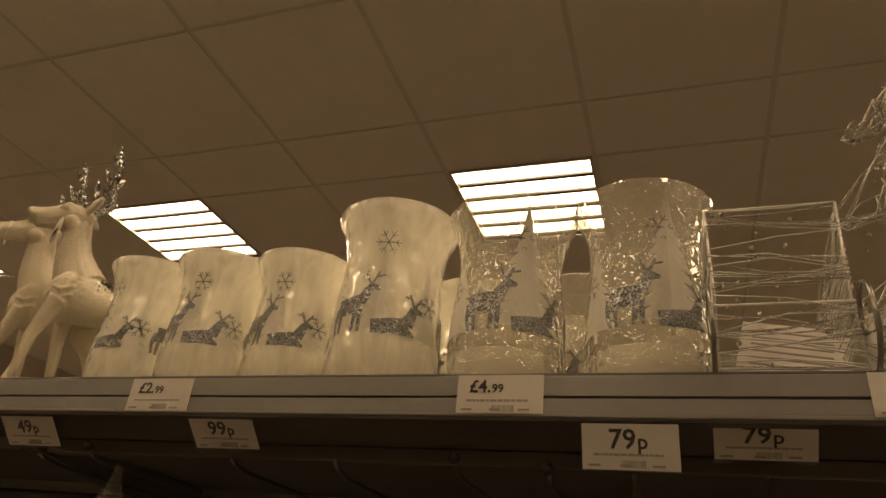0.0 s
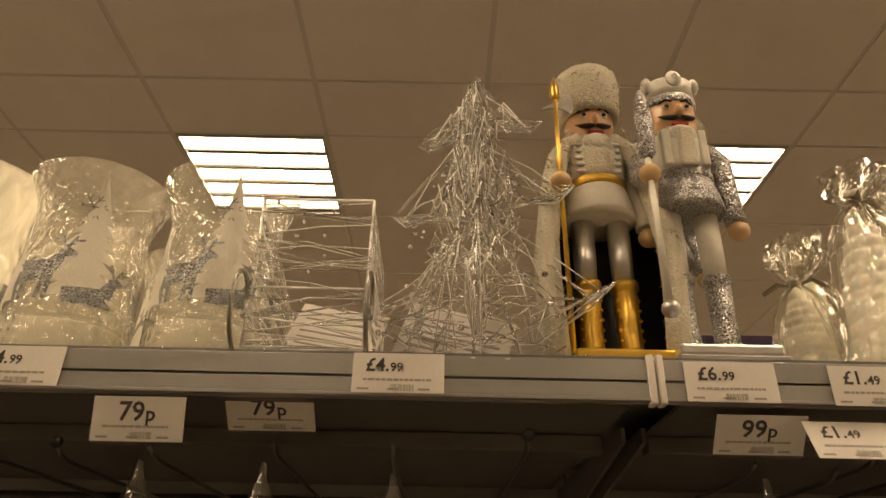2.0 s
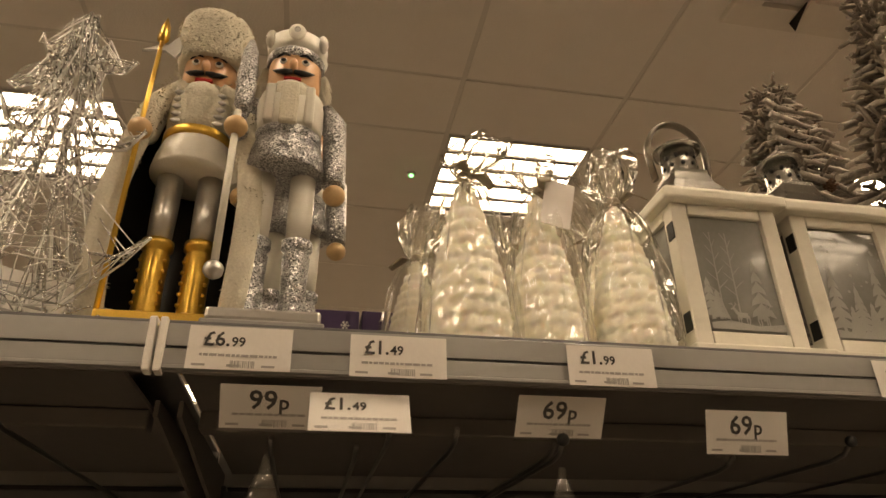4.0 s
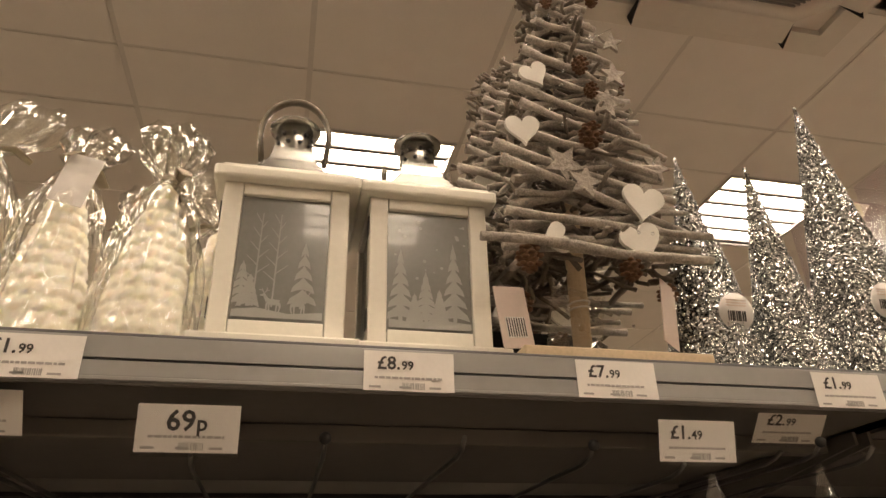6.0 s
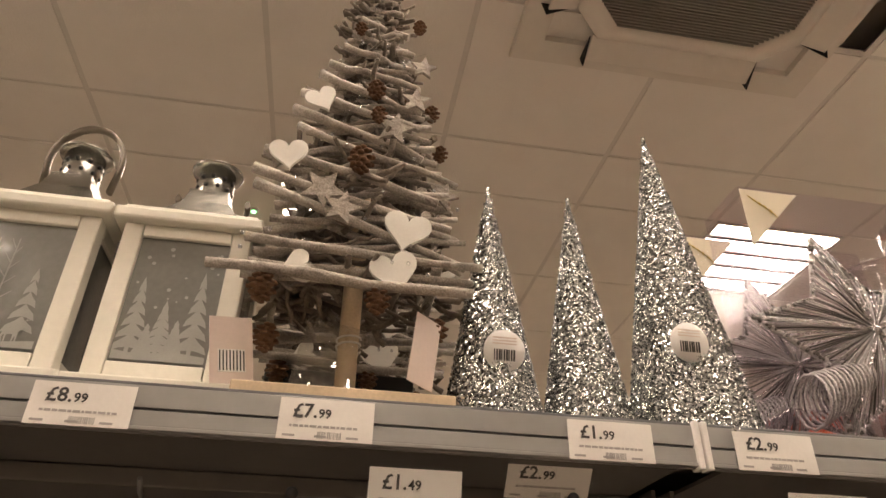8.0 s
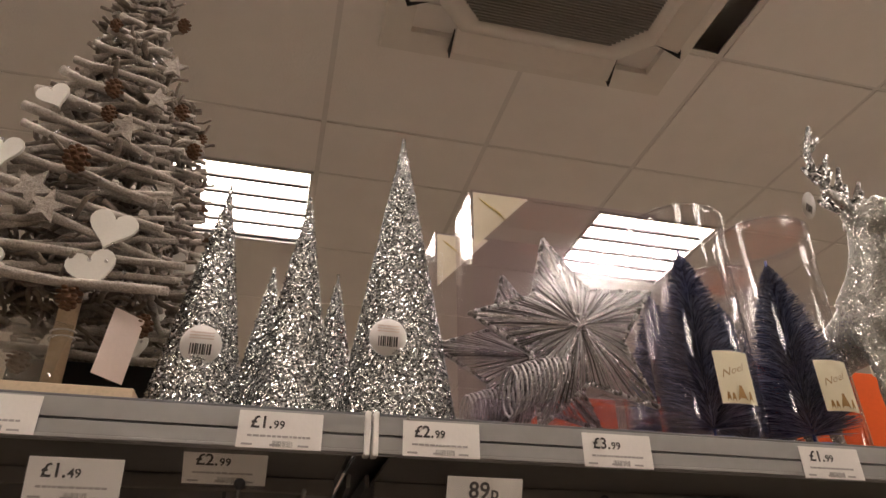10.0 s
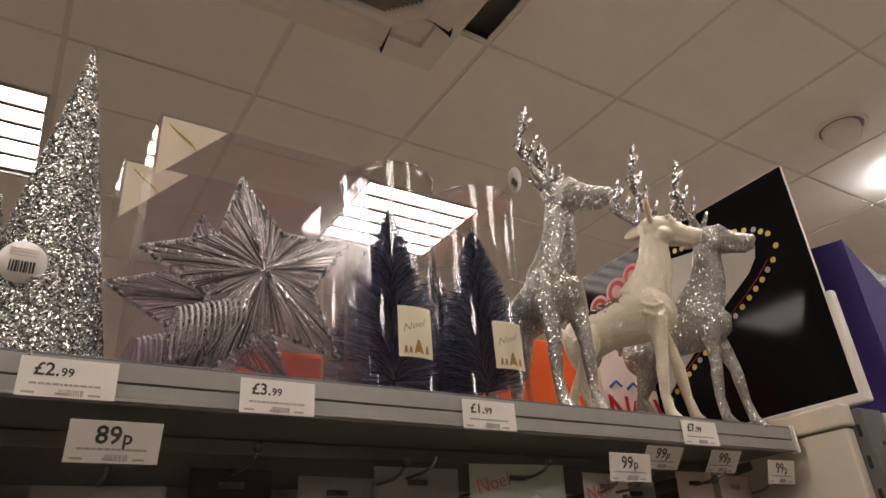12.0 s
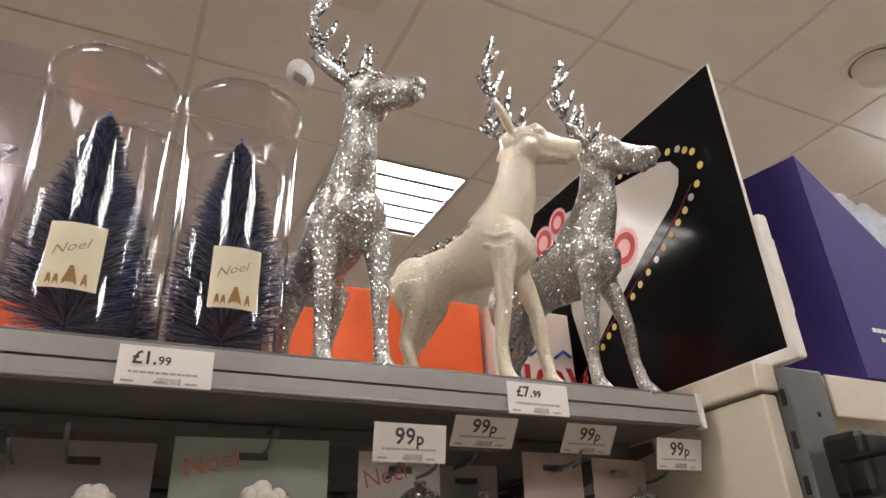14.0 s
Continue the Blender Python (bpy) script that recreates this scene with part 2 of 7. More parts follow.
def prism(bm, outline, depth, mi=0, m=None):
    """An outline of (x, z) made thick along y."""
    a = [bm.verts.new((x, 0, z)) for x, z in outline]
    b = [bm.verts.new((x, depth, z)) for x, z in outline]
    n = len(outline)
    fs = [bm.faces.new(a), bm.faces.new(list(reversed(b)))]
    for k in range(n):
        fs.append(bm.faces.new((a[k], b[k], b[(k + 1) % n], a[(k + 1) % n])))
    for f in fs:
        f.material_index = mi
    if m is not None:
        for v in a + b:
            v.co = m @ v.co
    return bm


def mesh_of(name, bm, mats):
    bmesh.ops.recalc_face_normals(bm, faces=bm.faces)
    me = bpy.data.meshes.new(name)
    bm.to_mesh(me)
    bm.free()
    for m in (mats if isinstance(mats, (list, tuple)) else [mats]):
        me.materials.append(m)
    return me


def part(name, bm, mats, parent, label=""):
    ob = new(name, mesh_of(name, bm, mats))
    ob.parent = parent
    return tagged(ob, label=label)


def solid(name, bm, mats, m=None, **tags):
    ob = new(name, mesh_of(name, bm, mats))
    if m is not None:
        ob.matrix_world = m
    return tagged(ob, **tags)


def thing(name, m, **tags):
    ob = new(name)
    ob.empty_display_size = 0.05
    ob.matrix_world = m
    return tagged(ob, **tags)


def B():
    return bmesh.new()


def text_mesh(body, size, mats, name="text", weight=0.018):
    """Flat writing from the built-in font as a thin mesh in the x, z plane, facing -y, its left foot at the origin."""
    cu = bpy.data.curves.new(name, "FONT")
    cu.body, cu.size, cu.extrude, cu.resolution_u, cu.offset = body, size, 0.0001, 2, weight * size
    ob = bpy.data.objects.new(name, cu)
    scene.collection.objects.link(ob)
    me = bpy.data.meshes.new_from_object(ob.evaluated_get(bpy.context.evaluated_depsgraph_get()))
    bpy.data.objects.remove(ob)
    bpy.data.curves.remove(cu)
    me.transform(Matrix.Rotation(radians(90), 4, "X"))
    me.materials.clear()
    me.materials.append(mats)
    return me


# ---- structure ----
X0, X1, Y0, Y1 = -5.0, 11.5, -4.0, 7.5
bm = B()
bx(bm, X0, X1, Y0, Y1, -0.1, 0.0)
solid("floor", bm, M_FLOOR, label="worn beige vinyl shop floor", category="floor", kind="structure")
for nm, b in (("wall_west", (X0 - 0.15, X0, Y0, Y1)), ("wall_east", (X1, X1 + 0.15, Y0, Y1)),
              ("wall_south", (X0 - 0.15, X1 + 0.15, Y0 - 0.15, Y0)), ("wall_north", (X0 - 0.15, X1 + 0.15, Y1, Y1 + 0.15))):
    bm = B()
    bx(bm, *b, 0, CEIL + 0.2)
    solid(nm, bm, M_WALL, label="plain painted shop wall", category="wall", kind="structure")

COLS = [0.47 + 0.6 * k for k in range(-9, 19)]
ROWS = [-3.525 + 0.6 * k for k in range(0, 9)] + [1.867, 2.18, 2.775, 3.375, 3.975, 4.575, 5.175, 5.775, 6.375, 6.975]
# the row at y 0.075 is unseen, added to brighten the goods
LAMPS = [(-2.53 + 1.8 * k, y) for k in range(-1, 8) for y in (-1.725, 0.075, 2.18, 5.775)]
AC = (1.80, 2.75, 0.51, 1.46)


def taken(cx, cy):
    if AC[0] < cx < AC[1] and AC[2] < cy < AC[3]:
        return True
    return any(abs(cx - (lx + 0.3)) < 0.2 and abs(cy - (ly + 0.3)) < 0.2 for lx, ly in LAMPS)


rng = random.Random(4)
bm = B()
xs, ys = [X0] + COLS + [X1], [Y0] + ROWS + [Y1]
for xa, xb in zip(xs[:-1], xs[1:]):
    for ya, yb in zip(ys[:-1], ys[1:]):
        if xb - xa < 0.02 or yb - ya < 0.02 or taken((xa + xb) / 2, (ya + yb) / 2):
            continue
        dz = rng.uniform(0.0, 0.0025)
        bx(bm, xa + 0.009, xb - 0.009, ya + 0.007, yb - 0.007, CEIL + dz, CEIL + 0.018, mi=0)
for x in COLS:
    bx(bm, x - 0.012, x + 0.012, Y0, Y1, CEIL + 0.0045, CEIL + 0.0090, mi=1)
for y in ROWS:
    bx(bm, X0, X1, y - 0.012, y + 0.012, CEIL + 0.0052, CEIL + 0.0097, mi=1)
bx(bm, X0 - 0.15, X1 + 0.15, Y0 - 0.15, Y1 + 0.15, CEIL + 0.2, CEIL + 0.25, mi=0)
solid("ceiling", bm, [M_CEIL, M_GRID], label="suspended ceiling of square off-white mineral tiles", category="ceiling", kind="structure")


# ---- ceiling lamps ----
def ceiling_lamp():
    t = thing("ceiling_light", pose(0, 0, 0), label="recessed square fluorescent ceiling light with white louvre bars, switched on",
              category="ceiling light", group="ceiling lights", kind="")
    bm = B()
    w = 0.578
    for a in ((0, w, 0, 0.010), (0, w, w - 0.010, w), (0, 0.010, 0.010, w - 0.010), (w - 0.010, w, 0.010, w - 0.010)):
        bx(bm, *a, -0.004, 0.07)
    bx(bm, 0, w, 0, w, 0.071, 0.08)
    part("frame", bm, M_LOUVRE, t)
    for k in range(5):
        y = 0.022 + k * 0.1095
        bm = B()
        bx(bm, 0.013, w - 0.013, y, y + 0.082, 0.012, 0.030, bev=0.003)
        part("diffuser", bm, M_LAMP, t, "glowing white diffuser bar")
    # dark-coloured strips stand in for the shade between the diffuser bars
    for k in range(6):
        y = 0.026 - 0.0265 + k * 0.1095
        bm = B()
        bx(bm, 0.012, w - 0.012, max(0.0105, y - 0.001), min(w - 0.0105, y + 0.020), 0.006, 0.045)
        part("louvre", bm, M_LOUVRESHADE, t, "louvre strip coloured dark for the shaded gap")
    return t


first = ceiling_lamp()
first.matrix_world = pose(LAMPS[0][0] + 0.011, LAMPS[0][1] + 0.008, CEIL)
for lx, ly in LAMPS[1:]:
    copy_thing(first, pose(lx + 0.011, ly + 0.008, CEIL))

# ---- shelving bays ----
def shelf_bay(a, b):
    t = thing("shelf_bay", pose((a + b) / 2, FRONT, 0), label="grey steel shop shelving bay with a clear-fronted price strip", category="shelving", group="shelving bays")
    o = -(a + b) / 2
    x0, x1 = a + 0.002 + o, b - 0.002 + o
    d = BACK - FRONT
    bm = B()
    bx(bm, x0, x1, 0.006, d, TOP - 0.004, TOP, bev=0.001)
    bx(bm, x0, x1, 0.006, 0.010, TOP - 0.034, TOP - 0.005)
    bx(bm, x0, x1, d - 0.006, d, TOP - 0.05, TOP - 0.005)
    part("shelf_panel", bm, M_SHELF, t)
    # underside and rib: shelf steel in a colour darkened for shade
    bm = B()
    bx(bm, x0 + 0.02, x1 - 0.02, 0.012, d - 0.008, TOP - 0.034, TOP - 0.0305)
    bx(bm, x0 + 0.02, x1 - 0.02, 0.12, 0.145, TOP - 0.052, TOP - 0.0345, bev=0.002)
    part("underside", bm, M_UNDERSHADE, t, "grey shelf underside with a stiffening rib, coloured darker for the shade")
    # edge strip: upper band, groove, lower band, all leaning slightly
    for nm, z0, z1, y0, m in (("strip_lip", 0.0374, 0.040, 0.0025, M_STRIPDARK), ("strip_band", 0.0185, 0.0372, 0.0015, M_STRIP), ("strip_groove", 0.0165, 0.0183, 0.004, M_STRIPDARK),
                              ("strip_band", 0.0035, 0.0163, 0.0015, M_STRIP), ("strip_foot", 0.0, 0.0033, 0.0, M_STRIP)):
        bm = B()
        bx(bm, x0, x1, y0 - 0.0005, 0.0058, EDGE - 0.040 + z0, EDGE - 0.040 + z1, bev=0.0006)
        part(nm, bm, m, t)
    for sx in (x0 - 0.001, x1 - 0.005):
        bm = B()
        bx(bm, sx, sx + 0.006, -0.003, 0.012, EDGE - 0.043, EDGE + 0.001, bev=0.0015)
        part("end_cap", bm, M_CARD, t, "pale plastic strip end cap")
    for sx in (x0 + 0.006, x1 - 0.010):
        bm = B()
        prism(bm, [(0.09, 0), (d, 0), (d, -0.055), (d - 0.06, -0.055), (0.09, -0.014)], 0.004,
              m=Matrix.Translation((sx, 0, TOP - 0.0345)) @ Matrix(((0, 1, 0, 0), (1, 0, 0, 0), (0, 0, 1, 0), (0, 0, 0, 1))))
        part("bracket", bm, M_UNDERSHADE, t)
    bm = B()
    bx(bm, x0, x1, d + 0.002, d + 0.022, 0.15, TOP - 0.002)
    part("back_panel", bm, M_BACK, t)
    bm = B()
    bx(bm, x1 - 0.016, x1 + 0.02, d - 0.03, d + 0.03, 0.0, TOP - 0.052, bev=0.002)
    part("upright", bm, M_UPRIGHT, t)
    bm = B()
    bx(bm, x0, x1 - 0.02, -0.02, d, 0.0, 0.15, bev=0.004)
    part("plinth", bm, M_SHELF, t)
    # hook rail under the shelf
    bm = B()
    bx(bm, x0 + 0.012, x1 - 0.02, d - 0.035, d - 0.015, 1.485, 1.51, bev=0.002)
    part("hook_rail", bm, M_UPRIGHT, t)
    return t


for a, b in zip(SEAMS[:-1], SEAMS[1:]):
    shelf_bay(a, b)

# ---- price tickets ----
TEXTS = {}


def words(body, size, m, weight=0.018):
    key = (body, size, m.name)
    if key not in TEXTS:
        TEXTS[key] = text_mesh(body, size, m, weight=weight)
    return TEXTS[key]


def ticket(x, y, z, body, w=0.079, h=0.035, tilt=0.0, turn=0.0, hung=False, back=1.0):
    """A price ticket whose upper left corner stands at x, y, z."""
    m = pose(x, y, z, tilt, 0, turn)
    t = thing("price_ticket", m, label="white card shelf-edge price ticket marked " + body if not hung else "white price ticket marked " + body + " in a clear sleeve",
              category="price ticket", group="price tickets")
    bm = B()
    bx(bm, 0, w, 0, 0.0006, -h, 0)
    part("card", bm, M_CARD, t)
    if "." in body:
        big, small = body.split(".")
        s = 0.0165 if not hung else 0.017
        o = new("price_figure", words(big + ".", s, M_INK))
        o.parent, o.location = t, (w * 0.14, -0.0004, -h * 0.20 - s * 0.55)
        tagged(o, label="printed price " + body)
        wid = o.data.vertices and max(v.co.x for v in o.data.vertices)
        o = new("price_figure", words(small, s * 0.66, M_INK))
        o.parent, o.location = t, (w * 0.14 + wid + 0.0012, -0.0004, -h * 0.20 - s * 0.55)
    else:
        s = 0.0225
        o = new("price_figure", words(body[:-1], s, M_INK))
        wid = max(v.co.x for v in o.data.vertices)
        o.parent, o.location = t, (w * 0.28, -0.0004, -h * 0.16 - s * 0.62)
        tagged(o, label="printed price " + body)
        o = new("price_figure", words("p", s * 0.78, M_INK))
        o.parent, o.location = t, (w * 0.28 + wid + 0.001, -0.0004, -h * 0.16 - s * 0.62)
    bm = B()
    r = random.Random(int(x * 1000) + 7)
    xx = w * 0.12
    while xx < w * 0.84:
        l = r.uniform(0.002, 0.006)
        bx(bm, xx, min(xx + l, w * 0.86), -0.0003, 0, -h * 0.70, -h * 0.645)
        xx += l + 0.0009
    for k in range(3):
        bx(bm, w * (0.06 + 0.33 * k), w * (0.06 + 0.33 * k) + 0.010, -0.0003, 0, -h * 0.93, -h * 0.88)
    part("small_print", bm, M_GREYINK, t, "line of small grey print")
    bm = B()
    xx = w * 0.42
    while xx < w * 0.66:
        l = r.choice((0.0004, 0.0007, 0.0011))
        bx(bm, xx, xx + l, -0.0003, 0, -h * 0.95, -h * 0.79)
        xx += l + r.choice((0.0004, 0.0007))
    part("barcode", bm, M_GREYINK, t)
    if hung:
        bm = B()
        bx(bm, -0.001, w + 0.001, -0.0018, -0.0012, -h - 0.002, 0.001)
        bx(bm, -0.001, w + 0.001, -0.0011, 0.0016, -h - 0.0032, -h - 0.0022)
        sl = part("sleeve", bm, M_CLEARTICK, t, "clear plastic sleeve")
        sl.visible_shadow = False
    return t


for x, z, body in ((-0.447, 1.573, "£2.99"), (-0.076, 1.574, "£4.99"), (0.253, 1.574, "£4.99"), (0.539, 1.572, "£6.99"), (0.664, 1.571, "£1.49"),
                   (0.848, 1.571, "£1.99"), (1.148, 1.571, "£8.99"), (1.342, 1.572, "£7.99"), (1.592, 1.571, "£1.99"), (1.750, 1.571, "£2.99"),
                   (1.942, 1.570, "£3.99"), (2.208, 1.570, "£1.99"), (2.595, 1.570, "£7.99")):
    ticket(x, FRONT - 0.0018, z, body)


def hook(x, z, y0=0.64, cap=True, bend=0.012):
    t = thing("display_hook", pose(x, BACK, z), label="steel wire display hook under the shelf", category="hook", group="display hooks")
    l = BACK - y0
    bm = B()
    tube(bm, [(0, -0.034, 0), (0, -l + 0.03, 0), (0, -l + 0.012, 0.003), (0, -l, bend)], 0.0022, 6)
    part("wire", bm, M_HOOK, t)
    if cap:
        bm = B()
        ball(bm, (0, -l, bend), 0.0055, seg=10)
        part("cap", bm, M_HOOKCAP, t, "black plastic safety tip")
    return t


HUNG = [(-0.640, 0.640, 1.534, "49p", 44), (-0.380, 0.645, 1.537, "99p", 48), (0.035, 0.630, 1.533, "79p", 15), (0.140, 0.645, 1.540, "79p", 50), (0.566, 0.635, 1.529, "99p", 40),
        (0.635, 0.632, 1.524, "£1.49", -26), (0.808, 0.640, 1.530, "69p", 36), (0.973, 0.632, 1.521, "69p", 17), (1.421, 0.632, 1.521, "£1.49", 14), (1.545, 0.650, 1.539, "£2.99", 42),
        (1.797, 0.630, 1.520, "89p", 20), (2.444, 0.630, 1.518, "99p", 10), (2.545, 0.650, 1.537, "99p", 36), (2.690, 0.652, 1.536, "99p", 36), (2.815, 0.645, 1.524, "99p", 15)]
for k, (x, y, z, body, lean) in enumerate(HUNG):
    ticket(x, y, z, body, w=0.078 if x < 2.6 else 0.072, tilt=lean, hung=True, h=0.037)
    hook(x + 0.04, z - 0.041, y0=y + 0.034, cap=False, bend=0.008)
HOOKS = [(-0.50, 1.492), (-0.20, 1.488), (-0.08, 1.492), (0.005, 1.485), (0.29, 1.489), (0.405, 1.499), (0.70, 1.492), (0.755, 1.490), (0.845, 1.483),
         (1.12, 1.488), (1.24, 1.492), (1.36, 1.487), (1.60, 1.495), (1.66, 1.492), (1.97, 1.494), (2.14, 1.484), (2.18, 1.492), (2.35, 1.493), (2.52, 1.478), (2.70, 1.492)]
for k, (x, z) in enumerate(HOOKS):
    hook(x, z, y0=0.645, cap=k % 3 != 1)

# ---- air conditioner in the ceiling ----
def ceiling_cassette():
    x0, x1, y0, y1 = AC
    cx, cy = (x0 + x1) / 2, (y0 + y1) / 2
    t = thing("air_conditioner", pose(cx, cy, CEIL), label="off-white four-way cassette air conditioner set in the ceiling", category="air conditioner")
    h = (x1 - x0) / 2
    bm = B()
    q = 0.335
    g = q + 0.055
    lv = [[bm.verts.new((x * e, y * e, z)) for x, y in ((-1, -1), (1, -1), (1, 1), (-1, 1))] for e, z in ((h, 0.02), (h, -0.018), (h - 0.004, -0.022), (g, -0.022), (g, 0.02))]
    ring_faces(bm, lv, caps=False)
    for f in bm.faces:
        f.smooth = False
    part("panel", bm, M_ACWHITE, t)
    c = 0.085

    def octagon(s):
        e = s - c
        return [(-e, -s), (e, -s), (s, -e), (s, e), (e, s), (-e, s), (-s, e), (-s, -e)]
    bm = B()
    o1, o2 = octagon(q), octagon(q - 0.045)
    lv = []
    for pts, z in ((o1, -0.026), (o1, -0.045), (o2, -0.052), (o2, -0.02)):
        lv.append([bm.verts.new((x, y, z)) for x, y in pts])
    ring_faces(bm, lv, caps=False)
    part("inner_frame", bm, M_ACWHITE, t, "chamfered off-white frame round the grille")
    bm = B()
    n = 58
    s = q - 0.045
    for k in range(n):
        y = -s + (k + 0.5) * 2 * s / n
        e = s - max(0.0, abs(y) - (s - c))
        bx(bm, -e, e, y - 0.0026, y + 0.0012, -0.044, -0.034)
    part("grille", bm, M_ACDARK, t, "fine dark intake grille")
    bm = B()
    bx(bm, -q - 0.06, q + 0.06, -q - 0.06, q + 0.06, 0.021, 0.03)
    part("hollow", bm, M_ACWHITE, t)
    for k in range(4):
        r = Matrix.Rotation(radians(90 * k), 4, "Z")
        bm = B()
        bx(bm, -0.260, 0.260, 0.0, 0.085, -0.004, 0.004, bev=0.002, m=r @ Matrix.Translation((0, q + 0.003, -0.026)) @ Matrix.Rotation(radians(-16), 4, "X"))
        part("flap", bm, M_ACWHITE, t, "open air flap")
        for sx in (-1, 1):
            bm = B()
            pr = [(0, 0), (0.088, 0), (0.076, -0.044)]
            prism(bm, pr, 0.003, m=r @ Matrix.Translation((sx * 0.2635 - 0.0015, q + 0.014, -0.024)) @ Matrix(((0, 1, 0, 0), (1, 0, 0, 0), (0, 0, 1, 0), (0, 0, 0, 1))))
            part("flap_end", bm, M_BLACK, t, "dark end gap of the flap")
    return t


ceiling_cassette()


def eyeball_light(x, y, on):
    t = thing("downlight" if on else "eyeball_fitting", pose(x, y, CEIL), label="round white ceiling downlight, switched on" if on else "round white swivelling ceiling fitting, unlit", category="ceiling light")
    bm = B()
    ring = [(0.080, -0.001), (0.088, -0.003), (0.091, 0.0), (0.091, 0.010), (0.080, 0.010)] if on else [(0.062, -0.002), (0.085, -0.002), (0.10, -0.008), (0.104, 0.0), (0.104, 0.012), (0.062, 0.012)]
    lathe(bm, ring, 32, caps=False)
    part("ring", bm, M_CARD, t)
    bm = B()
    if on:
        lathe(bm, [(0, -0.050), (0.04, -0.044), (0.068, -0.028), (0.082, -0.004), (0.078, 0.008)], 28)
        part("lens", bm, M_SPOT, t, "glowing lens")
    else:
        lathe(bm, [(0.070, 0.01), (0.075, -0.02), (0.070, -0.050), (0.055, -0.072), (0.0, -0.074)], 28)
        for v in bm.verts:
            v.co = Matrix.Rotation(radians(24), 4, "Y") @ v.co
        part("eyeball", bm, M_CARD, t)
        bm = B()
        lathe(bm, [(0.070, -0.0035), (0.086, -0.0035), (0.086, -0.001), (0.070, -0.001)], 32)
        part("gap_ring", bm, M_STRIPDARK, t, "dark gap round the ball")
    return t


eyeball_light(5.07, 1.02, True)
eyeball_light(4.47, 0.98, False)


def indicator(x, y):
    """A small dome with a lit green diode on the ceiling."""
    t = thing("alarm_indicator", pose(x, y, CEIL), label="small green indicator light on the ceiling", category="indicator light")
    bm = B()
    lathe(bm, [(0.020, 0.0), (0.020, -0.006), (0.014, -0.010), (0, -0.010)], 20)
    part("housing", bm, M_ACWHITE, t)
    bm = B()
    lathe(bm, [(0.010, -0.0105), (0.009, -0.016), (0, -0.019)], 14)
    part("diode", bm, lamp_mat("green_diode", (0.15, 1.0, 0.35), 5.0), t, "glowing green diode")
    return t


indicator(0.973, 2.471)

# ---- materials of the goods ----
M_FROST = clear("frosted_glass", (0.95, 0.94, 0.88), gloss=1.8, rough=0.10, haze=0.84, hazecol=(0.90, 0.88, 0.80), bump=0.4, bscale=60)
M_CRACK = clear("crackle_glass", (0.95, 0.94, 0.90), gloss=2.2, rough=0.05, haze=0.22, hazecol=(0.90, 0.87, 0.78), bump=0.55, bscale=120)
M_SNOW = mat("snow_frost", (0.86, 0.83, 0.75), 0.7, var=0.08, scale=40, bump=0.6, bscale=500)
M_SILVERPRINT = glitter("silver_glitter_print", (0.34, 0.35, 0.36), 900, 0.5, 0.35, 0.35)
M_WHITEPRINT = mat("white_print", (0.80, 0.78, 0.70), 0.6, var=0.08, scale=30)
M_WIRE = mat("silver_wire", (0.86, 0.85, 0.82), 0.3, 0.5, var=0.1, scale=60)
M_WIREGLIT = glitter("wire_glitter", (0.95, 0.94, 0.92), 700, 0.8, 0.5, 0.15)
M_TINSEL = glitter("silver_flakes", (0.66, 0.66, 0.65), 520, 0.95, 0.20, 0.25)
M_CREAMFIG = glitter("cream_glitter_paint", (0.95, 0.93, 0.86), 1100, 0.5, 0.8, 0.25, base=(0.74, 0.67, 0.53), cover=0.07)
M_SILVERFIG = glitter("silver_glitter_paint", (0.95, 0.94, 0.92), 720, 0.75, 0.35, 0.18, base=(0.32, 0.31, 0.29), cover=0.28, sheen=0.6)
M_FINE = glitter("fine_silver_glitter", (0.60, 0.60, 0.61), 1000, 0.8, 0.22, 0.28)
M_FUR = mat("white_fur", (0.72, 0.68, 0.58), 0.95, var=0.18, scale=30, bump=0.5, bscale=320)
M_GOLD = mat("gold_paint", (0.72, 0.45, 0.10), 0.28, 0.85, var=0.15, scale=30)
M_SILVERPAINT = mat("silver_paint", (0.62, 0.61, 0.60), 0.3, 0.8, var=0.1, scale=20)
M_WHITEPAINT = mat("white_paint", (0.78, 0.76, 0.70), 0.4, var=0.06, scale=12, bump=0.1, bscale=120)
M_SKIN = mat("painted_face", (0.72, 0.42, 0.24), 0.35, var=0.06, scale=30, coat=0.3)
M_INKBLACK = mat("black_paint", (0.01, 0.01, 0.01), 0.35)
M_RED = mat("red_paint", (0.45, 0.02, 0.02), 0.4)
M_BALL = mat("bare_wood_ball", (0.68, 0.46, 0.25), 0.4, var=0.1, scale=30)
M_GEM = clear("gem", (0.9, 0.9, 0.92), gloss=3.0, rough=0.02, haze=0.3, hazecol=(0.8, 0.8, 0.82))
M_CANDLE = mat("ivory_wax", (0.90, 0.87, 0.76), 0.45, var=0.06, scale=20, sss=0.3, bump=0.3, bscale=200)
M_CELLO = clear("cellophane", (0.985, 0.975, 0.95), gloss=2.1, rough=0.035, haze=0.035, hazecol=(0.9, 0.88, 0.8), bump=0.55, bscale=55)
M_RIBBON = mat("ribbon", (0.42, 0.36, 0.28), 0.5, var=0.15, scale=30)
M_WOODWHITE = mat("white_washed_wood", (0.80, 0.77, 0.69), 0.45, var=0.06, scale=9, bump=0.15, bscale=80)
M_FROSTPANE = mat("frosted_pane", (0.23, 0.23, 0.215), 0.25, var=0.15, scale=14, coat=0.3)
